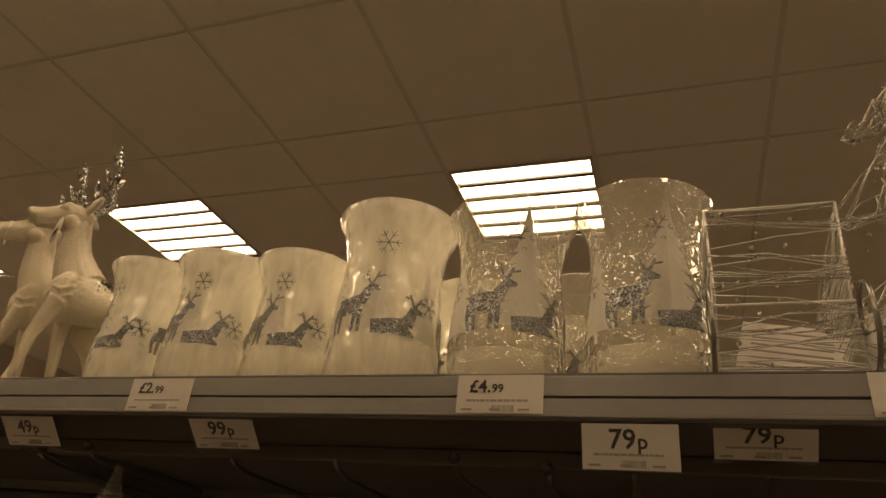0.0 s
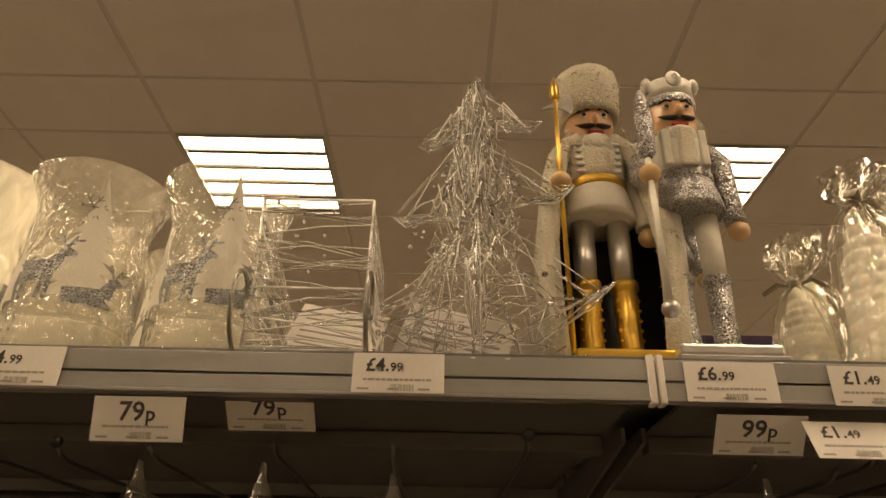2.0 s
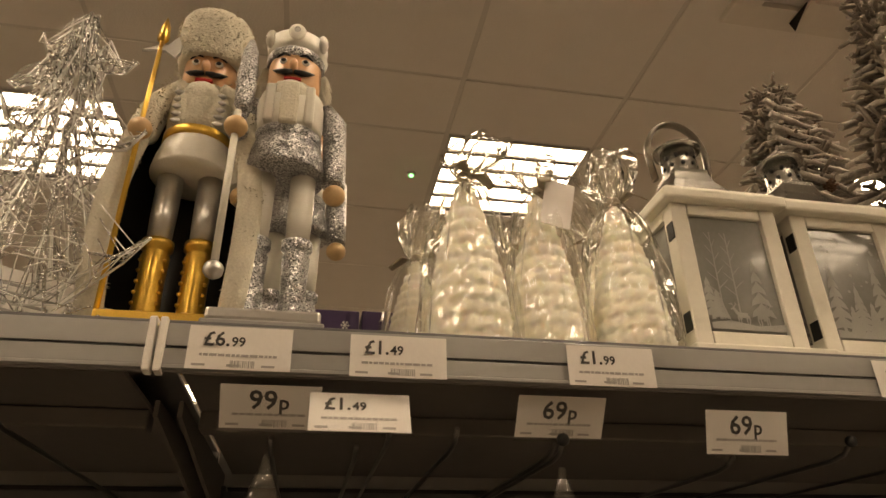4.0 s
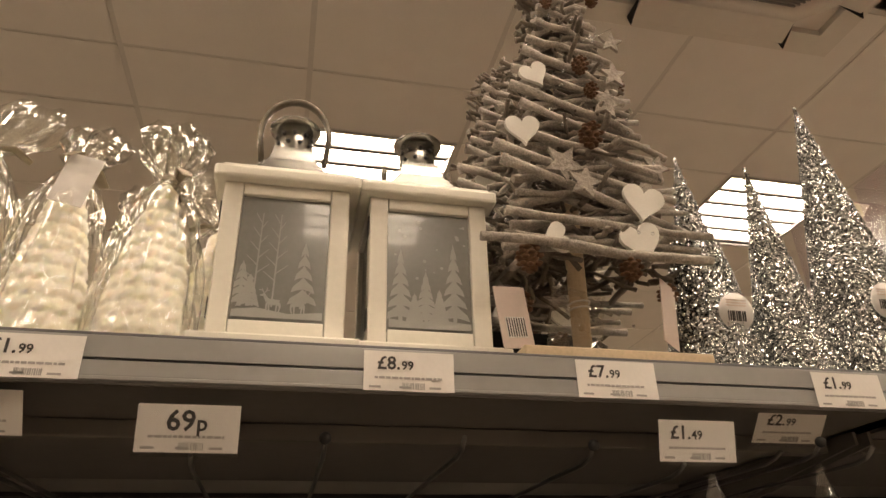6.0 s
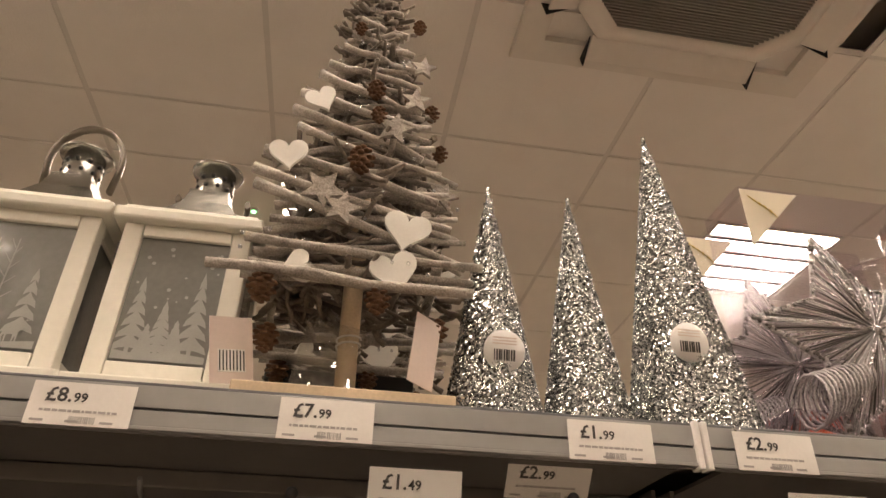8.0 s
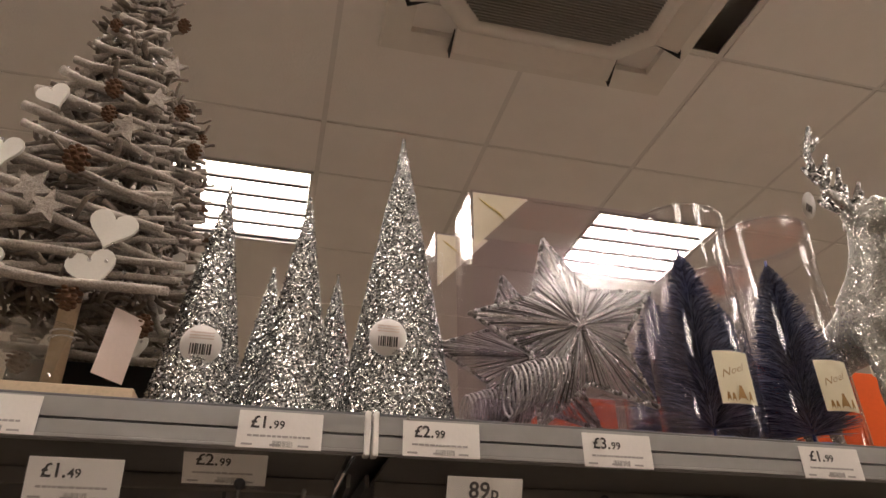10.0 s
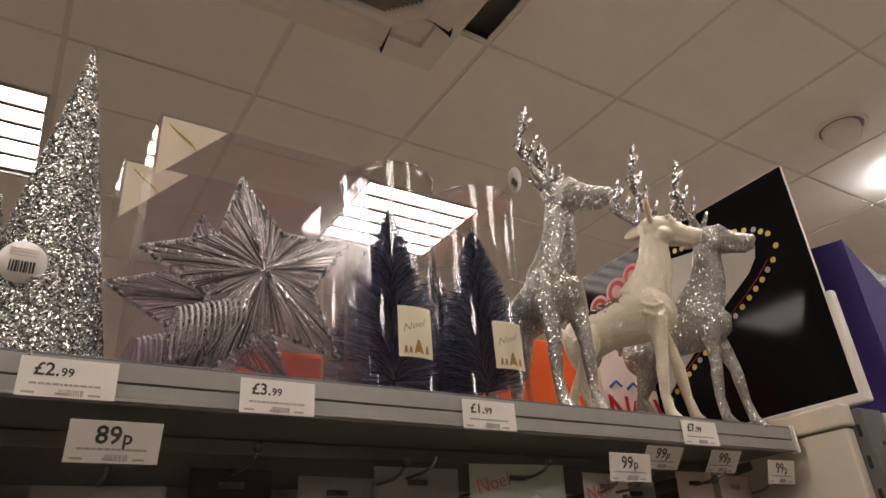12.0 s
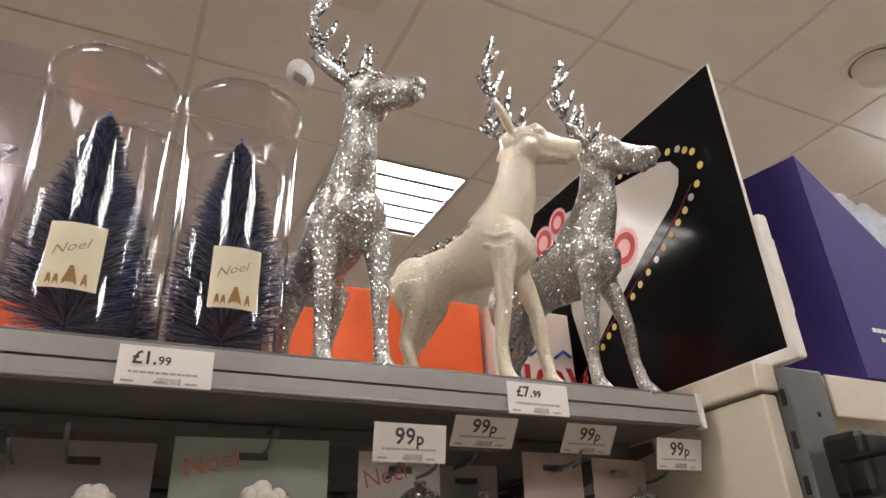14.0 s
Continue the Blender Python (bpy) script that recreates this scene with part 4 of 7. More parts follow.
def nutcracker(x, y, soldier):
    """One figure: base, boots, legs, tunic, arms, head, and a fur hat with cape or a crown."""
    mats = [M_GOLD, M_SILVERPAINT, M_WHITEPAINT, M_SKIN, M_INKBLACK, M_FUR, M_FINE, M_BALL, M_RED, M_GEM, M_SHELF]
    GO, SI, WH, SK, BK, FU, TI, WO, RE, GE, GR = range(11)
    rng = random.Random(3 if soldier else 8)
    bm = B()
    bx(bm, -0.050, 0.050, -0.058, 0.045, 0.0, 0.014, bev=0.002, mi=GO if soldier else GR)
    bx(bm, -0.047, 0.047, -0.055, 0.041, 0.014, 0.026, bev=0.003, mi=GO if soldier else SI)
    for s in (-1, 1):
        lx = s * 0.0195
        lathe(bm, [(0.0125, 0.026), (0.0135, 0.03), (0.0125, 0.045), (0.0120, 0.075), (0.0132, 0.104), (0.0120, 0.107), (0.0120, 0.110), (0.0148, 0.113), (0.0148, 0.121), (0.0115, 0.1225)], 20, mi=GO if soldier else TI, at=(lx, -0.002, 0))
        ball(bm, (lx, -0.016, 0.032), 0.012, GO if soldier else TI, 12, (0.95, 1.3, 0.6))
        lathe(bm, [(0.0112, 0.12), (0.0122, 0.15), (0.0126, 0.21)], 20, mi=SI if soldier else WH, at=(lx, -0.002, 0))
        if soldier:
            for k in range(6):
                for q in (-1, 1):
                    ball(bm, (lx + q * 0.0108, -0.009, 0.040 + k * 0.0115), 0.0023, GO, 6)
    # tunic: flared skirt, belt, chest
    tun = WH if soldier else SI
    lathe(bm, [(0.0, 0.196), (0.030, 0.197), (0.0405, 0.199), (0.041, 0.203), (0.038, 0.222), (0.034, 0.236), (0.0335, 0.246)], 32, mi=tun if soldier else TI)
    lathe(bm, [(0.0335, 0.236), (0.0352, 0.238), (0.0352, 0.247), (0.0335, 0.249)], 32, mi=GO if soldier else TI)
    lathe(bm, [(0.0335, 0.246), (0.034, 0.26), (0.036, 0.285), (0.033, 0.300), (0.02, 0.306)], 32, mi=FU if soldier else WH)
    for k in range(5):
        for s in (-1, 1):
            ball(bm, (s * 0.020, -0.0285, 0.254 + k * 0.0095), 0.0032, SI if soldier else GE, 8, (2.0, 0.8, 1) if soldier else (1, 0.7, 1))
    if not soldier:
        for k in range(2):
            ball(bm, (0, -0.0385, 0.214 + k * 0.012), 0.0042, GE, 8)
        bx(bm, -0.009, 0.009, -0.040, -0.030, 0.245, 0.300, bev=0.003, mi=FU)
        for s in (-1, 1):
            bx(bm, s * 0.020 - 0.005, s * 0.020 + 0.005, -0.0335, -0.022, 0.250, 0.300, bev=0.0025, mi=WH)
    # head
    lathe(bm, [(0.020, 0.300), (0.0275, 0.303), (0.0285, 0.320), (0.0285, 0.352), (0.027, 0.358)], 32, mi=SK)
    ball(bm, (0, -0.031, 0.330), 0.0058, SK, 10, (0.8, 1.1, 1.5))
    for s in (-1, 1):
        ball(bm, (s * 0.0115, -0.0262, 0.339), 0.0048, WH, 10, (1, 0.45, 0.9))
        ball(bm, (s * 0.0115, -0.0283, 0.339), 0.0028, BK, 8, (1, 0.4, 1))
        tube(bm, [(s * 0.005, -0.0285, 0.346), (s * 0.012, -0.0275, 0.3495), (s * 0.019, -0.0225, 0.346)], [0.001, 0.0018, 0.0008], 6, BK)
        tube(bm, [(s * 0.001, -0.0305, 0.321), (s * 0.008, -0.0310, 0.319), (s * 0.016, -0.0275, 0.3215), (s * 0.0215, -0.0225, 0.3265)], [0.0024, 0.0036, 0.0028, 0.0007], 8, BK)
    bx(bm, -0.009, 0.009, -0.031, -0.024, 0.309, 0.3135, bev=0.001, mi=RE)
    # beard
    for k in range(260 if soldier else 160):
        a = rng.uniform(-1.0, 1.0)
        p = Vector((0.026 * math.sin(a), -0.027 * math.cos(a) - 0.001, 0.309 + rng.uniform(-0.004, 0.002)))
        q = p + Vector((rng.uniform(-.003, .003), -0.006 + rng.uniform(-.002, .002), -rng.uniform(0.02, 0.052) * (1 - abs(a) * 0.35)))
        s = Vector((0.0016, 0, 0))
        f = bm.faces.new([bm.verts.new(v) for v in (p - s, p + s, q + s * 0.4, q - s * 0.4)])
        f.material_index, f.smooth = FU, True
    ball(bm, (0, -0.026, 0.292), 0.016, FU, 14, (1.15, 0.7, 1.2))
    # arms with wooden hands
    for s in (-1, 1):
        arm = WH if soldier else TI
        if s < 0:
            tube(bm, [(s * 0.036, 0, 0.296), (s * 0.046, -0.004, 0.275), (s * 0.049, -0.010, 0.245), (s * 0.047, -0.030, 0.234)], [0.009, 0.0115, 0.0110, 0.0095], 12, arm)
            ball(bm, (s * 0.047, -0.041, 0.230), 0.0115, WO, 14)
        else:
            tube(bm, [(s * 0.036, 0, 0.296), (s * 0.047, -0.002, 0.275), (s * 0.049, -0.004, 0.225), (s * 0.050, -0.006, 0.190)], [0.009, 0.0125, 0.0120, 0.0115], 12, arm)
            ball(bm, (s * 0.051, -0.008, 0.178), 0.0115, WO, 14)
    if soldier:
        # halberd
        tube(bm, [(-0.047, -0.044, 0.024), (-0.047, -0.041, 0.250), (-0.046, -0.038, 0.368)], 0.0026, 8, GO)
        lathe(bm, [(0.003, 0.350), (0.0058, 0.353), (0.0062, 0.358), (0.0050, 0.374), (0, 0.388)], 4, mi=GO, at=(-0.046, -0.038, 0))
        prism(bm, [(-0.064, 0.336), (-0.050, 0.344), (-0.040, 0.345), (-0.030, 0.360), (-0.026, 0.350), (-0.026, 0.338), (-0.030, 0.330), (-0.040, 0.338), (-0.050, 0.338)], 0.004, SI, m=Matrix.Translation((0, -0.040, 0)))
        # tall plain fur hat
        lathe(bm, [(0.026, 0.349), (0.034, 0.346), (0.0365, 0.354), (0.0385, 0.370), (0.0400, 0.395), (0.0385, 0.412), (0.030, 0.421), (0, 0.424)], 40, mi=FU,
              wob=lambda a, z: 0.012 * math.sin(a * 9 + z * 140) + 0.010 * math.sin(a * 17 - z * 210))
        for k in range(1500):
            a = rng.uniform(0, 6.2832)
            z = rng.uniform(0.347, 0.414)
            r = 0.0365 + 0.0035 * min(1.0, (z - 0.347) / 0.05)
            p = Vector((r * math.cos(a), r * math.sin(a), z))
            q = p + Vector((math.cos(a + rng.gauss(0, .5)) * 0.0025, math.sin(a + rng.gauss(0, .5)) * 0.0025, rng.uniform(-0.006, 0.001)))
            d = Vector((-math.sin(a), math.cos(a), 0)) * 0.0009
            f = bm.faces.new([bm.verts.new(v) for v in (p - d, p + d, q)])
            f.material_index, f.smooth = FU, True
        # fur cape: an open shell, black inside, with thick fur edges at the front
        hs = [0.018, 0.06, 0.11, 0.16, 0.21, 0.25, 0.28, 0.300]
        rs = [0.066, 0.070, 0.073, 0.073, 0.066, 0.058, 0.050, 0.036]
        for dr, mi in ((0.0, FU), (-0.004, BK)):
            rows = []
            for z, r in zip(hs, rs):
                rows.append([bm.verts.new(((r + dr) * math.sin(radians(g)), -(r + dr) * 0.80 * math.cos(radians(g)), z)) for g in range(62, 299, 12)])
            for p, q in zip(rows[:-1], rows[1:]):
                for j in range(len(p) - 1):
                    f = bm.faces.new((p[j], p[j + 1], q[j + 1], q[j]))
                    f.material_index, f.smooth = mi, True
        for s in (-1, 1):
            edge = [(s * r * math.sin(radians(60)), -r * 0.80 * math.cos(radians(60)), z) for z, r in zip(hs, rs)]
            tube(bm, edge + [(s * 0.018, -0.026, 0.305)], [(0.012, 0.010)] + [(0.0125, 0.012)] * 5 + [(0.012, 0.012), (0.0115, 0.011), (0.007, 0.008)], 12, FU)
            for c in edge[::1]:
                fluff(bm, rng, c, 0.0115, 130, 0.004, FU, (1, 1, 2.2))
    else:
        # sceptre
        tube(bm, [(-0.047, -0.043, 0.075), (-0.047, -0.041, 0.250)], 0.0035, 8, WH)
        ball(bm, (-0.047, -0.043, 0.066), 0.009, SI, 12)
        lathe(bm, [(0.005, 0.256), (0.009, 0.262), (0.0105, 0.30), (0.008, 0.335), (0.003, 0.352)], 12, mi=TI, at=(-0.044, -0.036, 0))
        # crown with rounded points and set stones
        lathe(bm, [(0.028, 0.347), (0.0312, 0.349), (0.0318, 0.358), (0.0292, 0.359)], 32, mi=TI)
        lathe(bm, [(0.0292, 0.358), (0.0310, 0.368), (0.0335, 0.381), (0.0305, 0.381), (0.0275, 0.370), (0, 0.368)], 32, mi=WH)
        for k in range(6):
            a = 2 * math.pi * k / 6 - math.pi / 2
            c, q = math.cos(a), math.sin(a)
            ball(bm, (0.0318 * c, 0.0318 * q, 0.379), 0.0095, WH, 12, (0.35 + 0.65 * abs(q), 0.35 + 0.65 * abs(c), 1.25))
            ball(bm, (0.0358 * c, 0.0358 * q, 0.379), 0.0036, GE, 8)
        # white hair at both sides
        for s in (-1, 1):
            for k in range(240):
                p = Vector((s * rng.uniform(0.024, 0.034), rng.uniform(-0.004, 0.018), rng.uniform(0.315, 0.350)))
                q = p + Vector((s * rng.uniform(-0.002, 0.010), rng.uniform(-.005, .005), -rng.uniform(0.015, 0.035)))
                d = Vector((0.0010, 0.0010, 0))
                f = bm.faces.new([bm.verts.new(v) for v in (p - d, p + d, q + d * 0.4, q - d * 0.4)])
                f.material_index, f.smooth = FU, True
    return solid("nutcracker", bm, mats, pose(x, y, TOP, 0, 0, 0) @ Matrix.Diagonal((1, 1, 0.945, 1)),
                 label="wooden nutcracker soldier in white fur hat and cape" if soldier else "silver and white wooden nutcracker king with jewelled crown",
                 category="nutcracker", group="nutcrackers")


n1 = nutcracker(0.501, 0.710, True)
n2 = nutcracker(0.592, 0.692, False)
copy_thing(n2, pose(0.600, 0.815, TOP, 0, 0, -2))


def gift_box(x, y, w, h):
    t = thing("gift_box", pose(x, y, TOP), label="dark purple carton with a printed silver outline", category="box", group="purple cartons")
    bm = B()
    bx(bm, -w / 2, w / 2, 0, 0.06, 0, h, bev=0.0015)
    part("carton", bm, M_PURPLEBOX, t)
    bm = B()
    zt = h * 0.72
    tube(bm, [(-w * 0.38, -0.0008, 0.01), (-w * 0.38, -0.0008, zt), (-w * 0.34, -0.0008, zt + 0.006), (w * 0.34, -0.0008, zt + 0.006), (w * 0.38, -0.0008, zt), (w * 0.38, -0.0008, 0.01)], 0.0008, 4)
    part("outline", bm, M_SILVERPAINT, t, "silver printed outline")
    bm = B()
    for q in flake(0.006):
        f = bm.faces.new([bm.verts.new((u + w * 0.25, -0.0008, v + h * 0.85)) for u, v in q])
    part("snowflake", bm, M_SILVERPAINT, t)
    return t


gift_box(0.652, 0.90, 0.070, 0.135)
gift_box(0.728, 0.90, 0.076, 0.136)


# ---- cellophane-wrapped candles ----
def wrapped_candle(x, y, h, r, seed, lean=(0.01, 0.03), tag=False):
    t = thing("wrapped_candle", pose(x, y, TOP, 0, 0, seed * 37), label="ivory fir-tree candle wrapped in cellophane with a ribbon", category="candle", group="wrapped candles")
    rng = random.Random(seed)
    bm = B()
    prof = [(r * 0.8, 0.002)]
    n = 12
    for k in range(n):
        z = h * (0.03 + 0.90 * k / n)
        rr = r * (1 - 0.84 * (k / n) ** 1.75)
        prof += [(rr * 0.97, z), (rr * 1.0, z + 0.003), (rr * 0.99, z + 0.007), (rr * 0.955, z + h * 0.066)]
    prof += [(0.003, h * 0.97), (0, h * 0.985)]
    lathe(bm, prof, 72, wob=lambda a, z: 0.026 * math.sin(a * 22 + z * 460) + 0.024 * math.sin(a * 13 - z * 530) + 0.02 * math.sin(a * 31 + z * 800) + 0.02 * math.sin(a * 5))
    part("candle", bm, M_CANDLE, t)
    ph = [rng.uniform(0, 6.28) for _ in range(4)]
    bm = B()
    R = r * 1.12
    pr = [(R, 0.001), (R * 1.05, h * 0.06), (R * 1.0, h * 0.25), (R * 0.90, h * 0.5), (R * 0.72, h * 0.75), (R * 0.46, h * 0.90), (R * 0.15, h * 1.0)]
    fine = []
    for (r0, z0), (r1, z1) in zip(pr[:-1], pr[1:]):
        for i in range(5):
            fine.append((r0 + (r1 - r0) * i / 5, z0 + (z1 - z0) * i / 5))
    fine.append(pr[-1])
    lathe(bm, fine, 72, caps=False, wob=lambda a, z: (0.09 * abs(math.sin(a * 4 + ph[0] + z * 18)) + 0.06 * math.sin(a * 9 + ph[1] - z * 40) + 0.05 * math.sin(a * 17 + ph[2])) * (0.4 + 1.0 * z / h))
    s = part("wrap", bm, M_CELLO, t, "crinkled clear cellophane")
    s.visible_shadow = False
    bm = B()
    tuft = [(R * 0.14, 0), (R * 0.34, 0.010), (R * 0.62, 0.028), (R * 0.70, 0.046), (R * 0.58, 0.060)]
    lathe(bm, tuft, 48, at=(0, 0, h), caps=False, wob=lambda a, z: 0.20 * math.sin(a * 5 + ph[3]) + 0.11 * math.sin(a * 12 + z * 90) + 0.06 * math.sin(a * 21 + ph[1]))
    lathe(bm, [(q * 0.55, z) for q, z in tuft], 36, at=(0, 0, h), caps=False, wob=lambda a, z: 0.35 * math.sin(a * 4 + ph[2]) + 0.2 * math.sin(a * 10 + z * 150))
    for v in bm.verts:
        k = max(0.0, v.co.z - h)
        v.co.x += k * lean[0] / 0.05
        v.co.y += k * lean[1] / 0.05 * 0.3
    s = part("tuft", bm, M_CELLO, t, "gathered cellophane tuft")
    s.visible_shadow = False
    bm = B()
    lathe(bm, [(R * 0.15, h - 0.004), (R * 0.19, h), (R * 0.15, h + 0.004)], 20, caps=False)
    for s in (-1, 1):
        tube(bm, [(0, -R * 0.16, h), (s * 0.018, -R * 0.2, h + 0.007), (s * 0.036, -R * 0.22, h - 0.006 + s * 0.004)], [(0.003, 0.0008), (0.008, 0.0008), (0.006, 0.0008)], 6)
        tube(bm, [(0, -R * 0.16, h), (s * 0.006, -R * 0.24, h - 0.015), (s * 0.012, -R * 0.3, h - 0.03)], [(0.002, 0.0005), (0.003, 0.0005), (0.003, 0.0005)], 6)
    part("ribbon", bm, M_RIBBON, t, "taupe ribbon bow")
    if tag:
        bm = B()
        bx(bm, -0.016, 0.016, -0.0005, 0.0005, -0.055, 0.0, m=Matrix.Rotation(radians(-seed * 37), 4, "Z") @ Matrix.Translation((0.018, -R * 0.7, h - 0.005)) @ Matrix.Rotation(radians(12), 4, "Y"))
        part("paper_tag", bm, M_TAGWHITE, t, "white paper tag")
    return t


for x, y, h, r, s, ln, tg in ((0.780, 0.695, 0.212, 0.042, 1, (0.030, 0.0), False), (0.861, 0.700, 0.205, 0.038, 2, (0.030, 0.01), True), (0.950, 0.698, 0.198, 0.041, 3, (0.004, 0.0), False),
                              (0.740, 0.775, 0.150, 0.034, 4, (-0.012, 0.0), False), (0.990, 0.830, 0.220, 0.046, 5, (0.02, 0.0), False), (0.90, 0.840, 0.205, 0.044, 6, (-0.01, 0.0), False), (0.800, 0.850, 0.200, 0.044, 7, (-0.03, 0.0), False)):
    wrapped_candle(x, y, h, r, s, ln, tg)


# ---- lanterns ----
def lantern(x, y, scene_no, hang):
    t = thing("lantern", pose(x, y, TOP), label="white wooden lantern with frosted winter-scene panes and steel chimney top", category="lantern", group="white lanterns")
    w = 0.0635
    bm = B()
    bx(bm, -w - 0.014, w + 0.014, -w - 0.020, w + 0.014, 0, 0.024, bev=0.002)
    part("base", bm, M_WOODWHITE, t)
    bm = B()
    bx(bm, -w - 0.011, w + 0.011, -w - 0.011, w + 0.011, 0.194, 0.208, bev=0.003)
    bx(bm, -w - 0.004, w + 0.004, -w - 0.004, w + 0.004, 0.2085, 0.214, bev=0.002)
    part("roof_plate", bm, M_WOODWHITE, t)
    for k in range(4):
        r = Matrix.Rotation(radians(90 * k), 4, "Z")
        bm = B()
        e = 0.0195
        for a in ((-w, -w + e, 0.0245, 0.1935), (w - e, w, 0.0245, 0.1935), (-w + e, w - e, 0.0245, 0.044), (-w + e, w - e, 0.180, 0.1935)):
            bx(bm, a[0] + 0.0004, a[1] - 0.0004, -w, -w + 0.012, a[2], a[3], bev=0.0012, m=r)
        f = part("door_frame", bm, M_WOODWHITE, t)
        bm = B()
        bx(bm, -w + e, w - e, -w + 0.005, -w + 0.008, 0.044, 0.180, m=r)
        p = part("pane", bm, M_FROSTPANE, f, "frosted grey glass pane")
        if k in (0, 3):
            bm = B()
            shapes = []
            if scene_no == 1:
                for dx, hh, ww in ((-0.036, 0.05, 0.022), (0.022, 0.075, 0.026), (-0.028, 0.035, 0.02)):
                    shapes += [[(u + dx, v + 0.088) for u, v in q] for q in fir(hh, ww, 5)]
                for dx in (-0.024, -0.006):
                    shapes += band([(dx, 0.088, dx + 0.002, 0.19, 0.9, 0.5)], 0.001)
                    for j in range(9):
                        z = 0.115 + j * 0.008
                        shapes += band([(dx + 0.001, z, dx + (0.013 if j % 2 else -0.011) * (1 - j * 0.07), z + 0.010, 0.5, 0.3)], 0.001)
                for q in band(STAG, 0.001):
                    shapes.append([(u * 0.45 + 0.02, v * 0.42 + 0.082) for u, v in q])
                for q in band(STAG, 0.001):
                    shapes.append([(-u * 0.45 - 0.006, v * 0.42 + 0.082) for u, v in q])
                shapes.append([(-0.042, 0.076), (0.042, 0.076), (0.042, 0.084), (0.01, 0.081), (-0.02, 0.086), (-0.042, 0.083)])
            else:
                rg = random.Random(2)
                for dx, hh, ww in ((-0.030, 0.085, 0.030), (0.026, 0.095, 0.030), (-0.004, 0.060, 0.026), (0.010, 0.040, 0.020), (-0.016, 0.034, 0.018)):
                    shapes += [[(u + dx, v + 0.080) for u, v in q] for q in fir(hh, ww, 6)]
                for j in range(16):
                    cx, cz, rr = rg.uniform(-0.038, 0.038), rg.uniform(0.12, 0.198), rg.uniform(0.001, 0.0025)
                    shapes.append([(cx + rr * math.cos(i * 1.05), cz + rr * math.sin(i * 1.05)) for i in range(6)])
                shapes.append([(-0.042, 0.076), (0.042, 0.076), (0.042, 0.083), (0.012, 0.086), (-0.02, 0.082), (-0.042, 0.085)])
            for i, q in enumerate(shapes):
                bm.faces.new([bm.verts.new(r @ Vector((max(-w + e + 0.001, min(w - e - 0.001, u)), -w + 0.0048 - 0.00002 * i, 0.046 + (v - 0.075) * 1.0))) for u, v in q])
            tagged(part("winter_scene", bm, M_PANEPRINT, f, "pale etched winter forest"), kind="stuff")
        if k in (0, 3):
            for z in (0.045, 0.150):
                bm = B()
                bx(bm, -w - 0.0012, -w - 0.0002, -w + 0.001, -w + 0.014, z, z + 0.020, m=r)
                part("hinge", bm, M_BRONZE, f, "dark hinge")
    bm = B()
    lathe(bm, [(0.072, 0.2145), (0.070, 0.220), (0.052, 0.234), (0.036, 0.254), (0.031, 0.268), (0.031, 0.273), (0.0, 0.274)], 4, mi=0)
    for v in bm.verts:
        v.co = Matrix.Rotation(radians(45), 4, "Z") @ v.co
    for f in bm.faces:
        f.smooth = False
    part("metal_roof", bm, M_CHROME, t, "brushed steel pyramid roof")
    bm = B()
    lathe(bm, [(0.0215, 0.274), (0.0215, 0.307), (0.019, 0.308), (0.019, 0.274)], 32, caps=False)
    ch = part("chimney", bm, M_CHROME, t)
    for j in range(10):
        for row in range(2):
            a = 2 * math.pi * (j + 0.5 * row) / 10
            bm = B()
            lathe(bm, [(0.0, -0.0006), (0.0026, -0.0006), (0.0026, 0.0012), (0, 0.0012)], 10)
            mm = Matrix.Rotation(a, 4, "Z") @ Matrix.Translation((0.0212, 0, 0.283 + row * 0.013)) @ Matrix.Rotation(radians(90), 4, "Y")
            for v in bm.verts:
                v.co = mm @ v.co
            part("vent_hole", bm, M_INKBLACK, ch)
    bm = B()
    lathe(bm, [(0.021, 0.3085), (0.029, 0.3095), (0.030, 0.312), (0.024, 0.316), (0.0, 0.319)], 32)
    part("cap", bm, M_CHROME, t, "domed steel cap")
    bm = B()
    if hang:
        pts = []
        for j in range(17):
            a = math.pi * (-0.06 + 1.12 * j / 16)
            pts.append((0.040 * math.cos(a), 0.0, 0.304 + 0.052 * math.sin(a)))
        tube(bm, [(0.036, 0, 0.266)] + pts + [(-0.036, 0, 0.266)], [(0.0034, 0.006)] * 19, 8)
    else:
        pts = []
        for j in range(17):
            a = math.pi * j / 16
            pts.append((0.040 * math.cos(a), 0.058 * math.sin(a) + 0.004, 0.272 - 0.004 * math.sin(a) + 0.004))
        tube(bm, pts, [(0.0034, 0.006)] * 17, 8)
    part("handle", bm, M_HANDLE, t, "bronzed steel ring handle")
    return t


lantern(1.0705, 0.7415, 1, True)
lantern(1.2195, 0.7455, 2, False)


# ---- twig tree ----
def heart_outline(s, n=28):
    pts = []
    for k in range(n):
        a = 2 * math.pi * k / n
        pts.append((s * 0.0625 * 16 * math.sin(a) ** 3 * 0.5, s * 0.0625 * (13 * math.cos(a) - 5 * math.cos(2 * a) - 2 * math.cos(3 * a) - math.cos(4 * a)) * 0.5))
    return pts


def star_outline(s):
    return [((s if k % 2 == 0 else s * 0.45) * math.sin(math.pi * k / 5), (s if k % 2 == 0 else s * 0.45) * math.cos(math.pi * k / 5)) for k in range(10)]


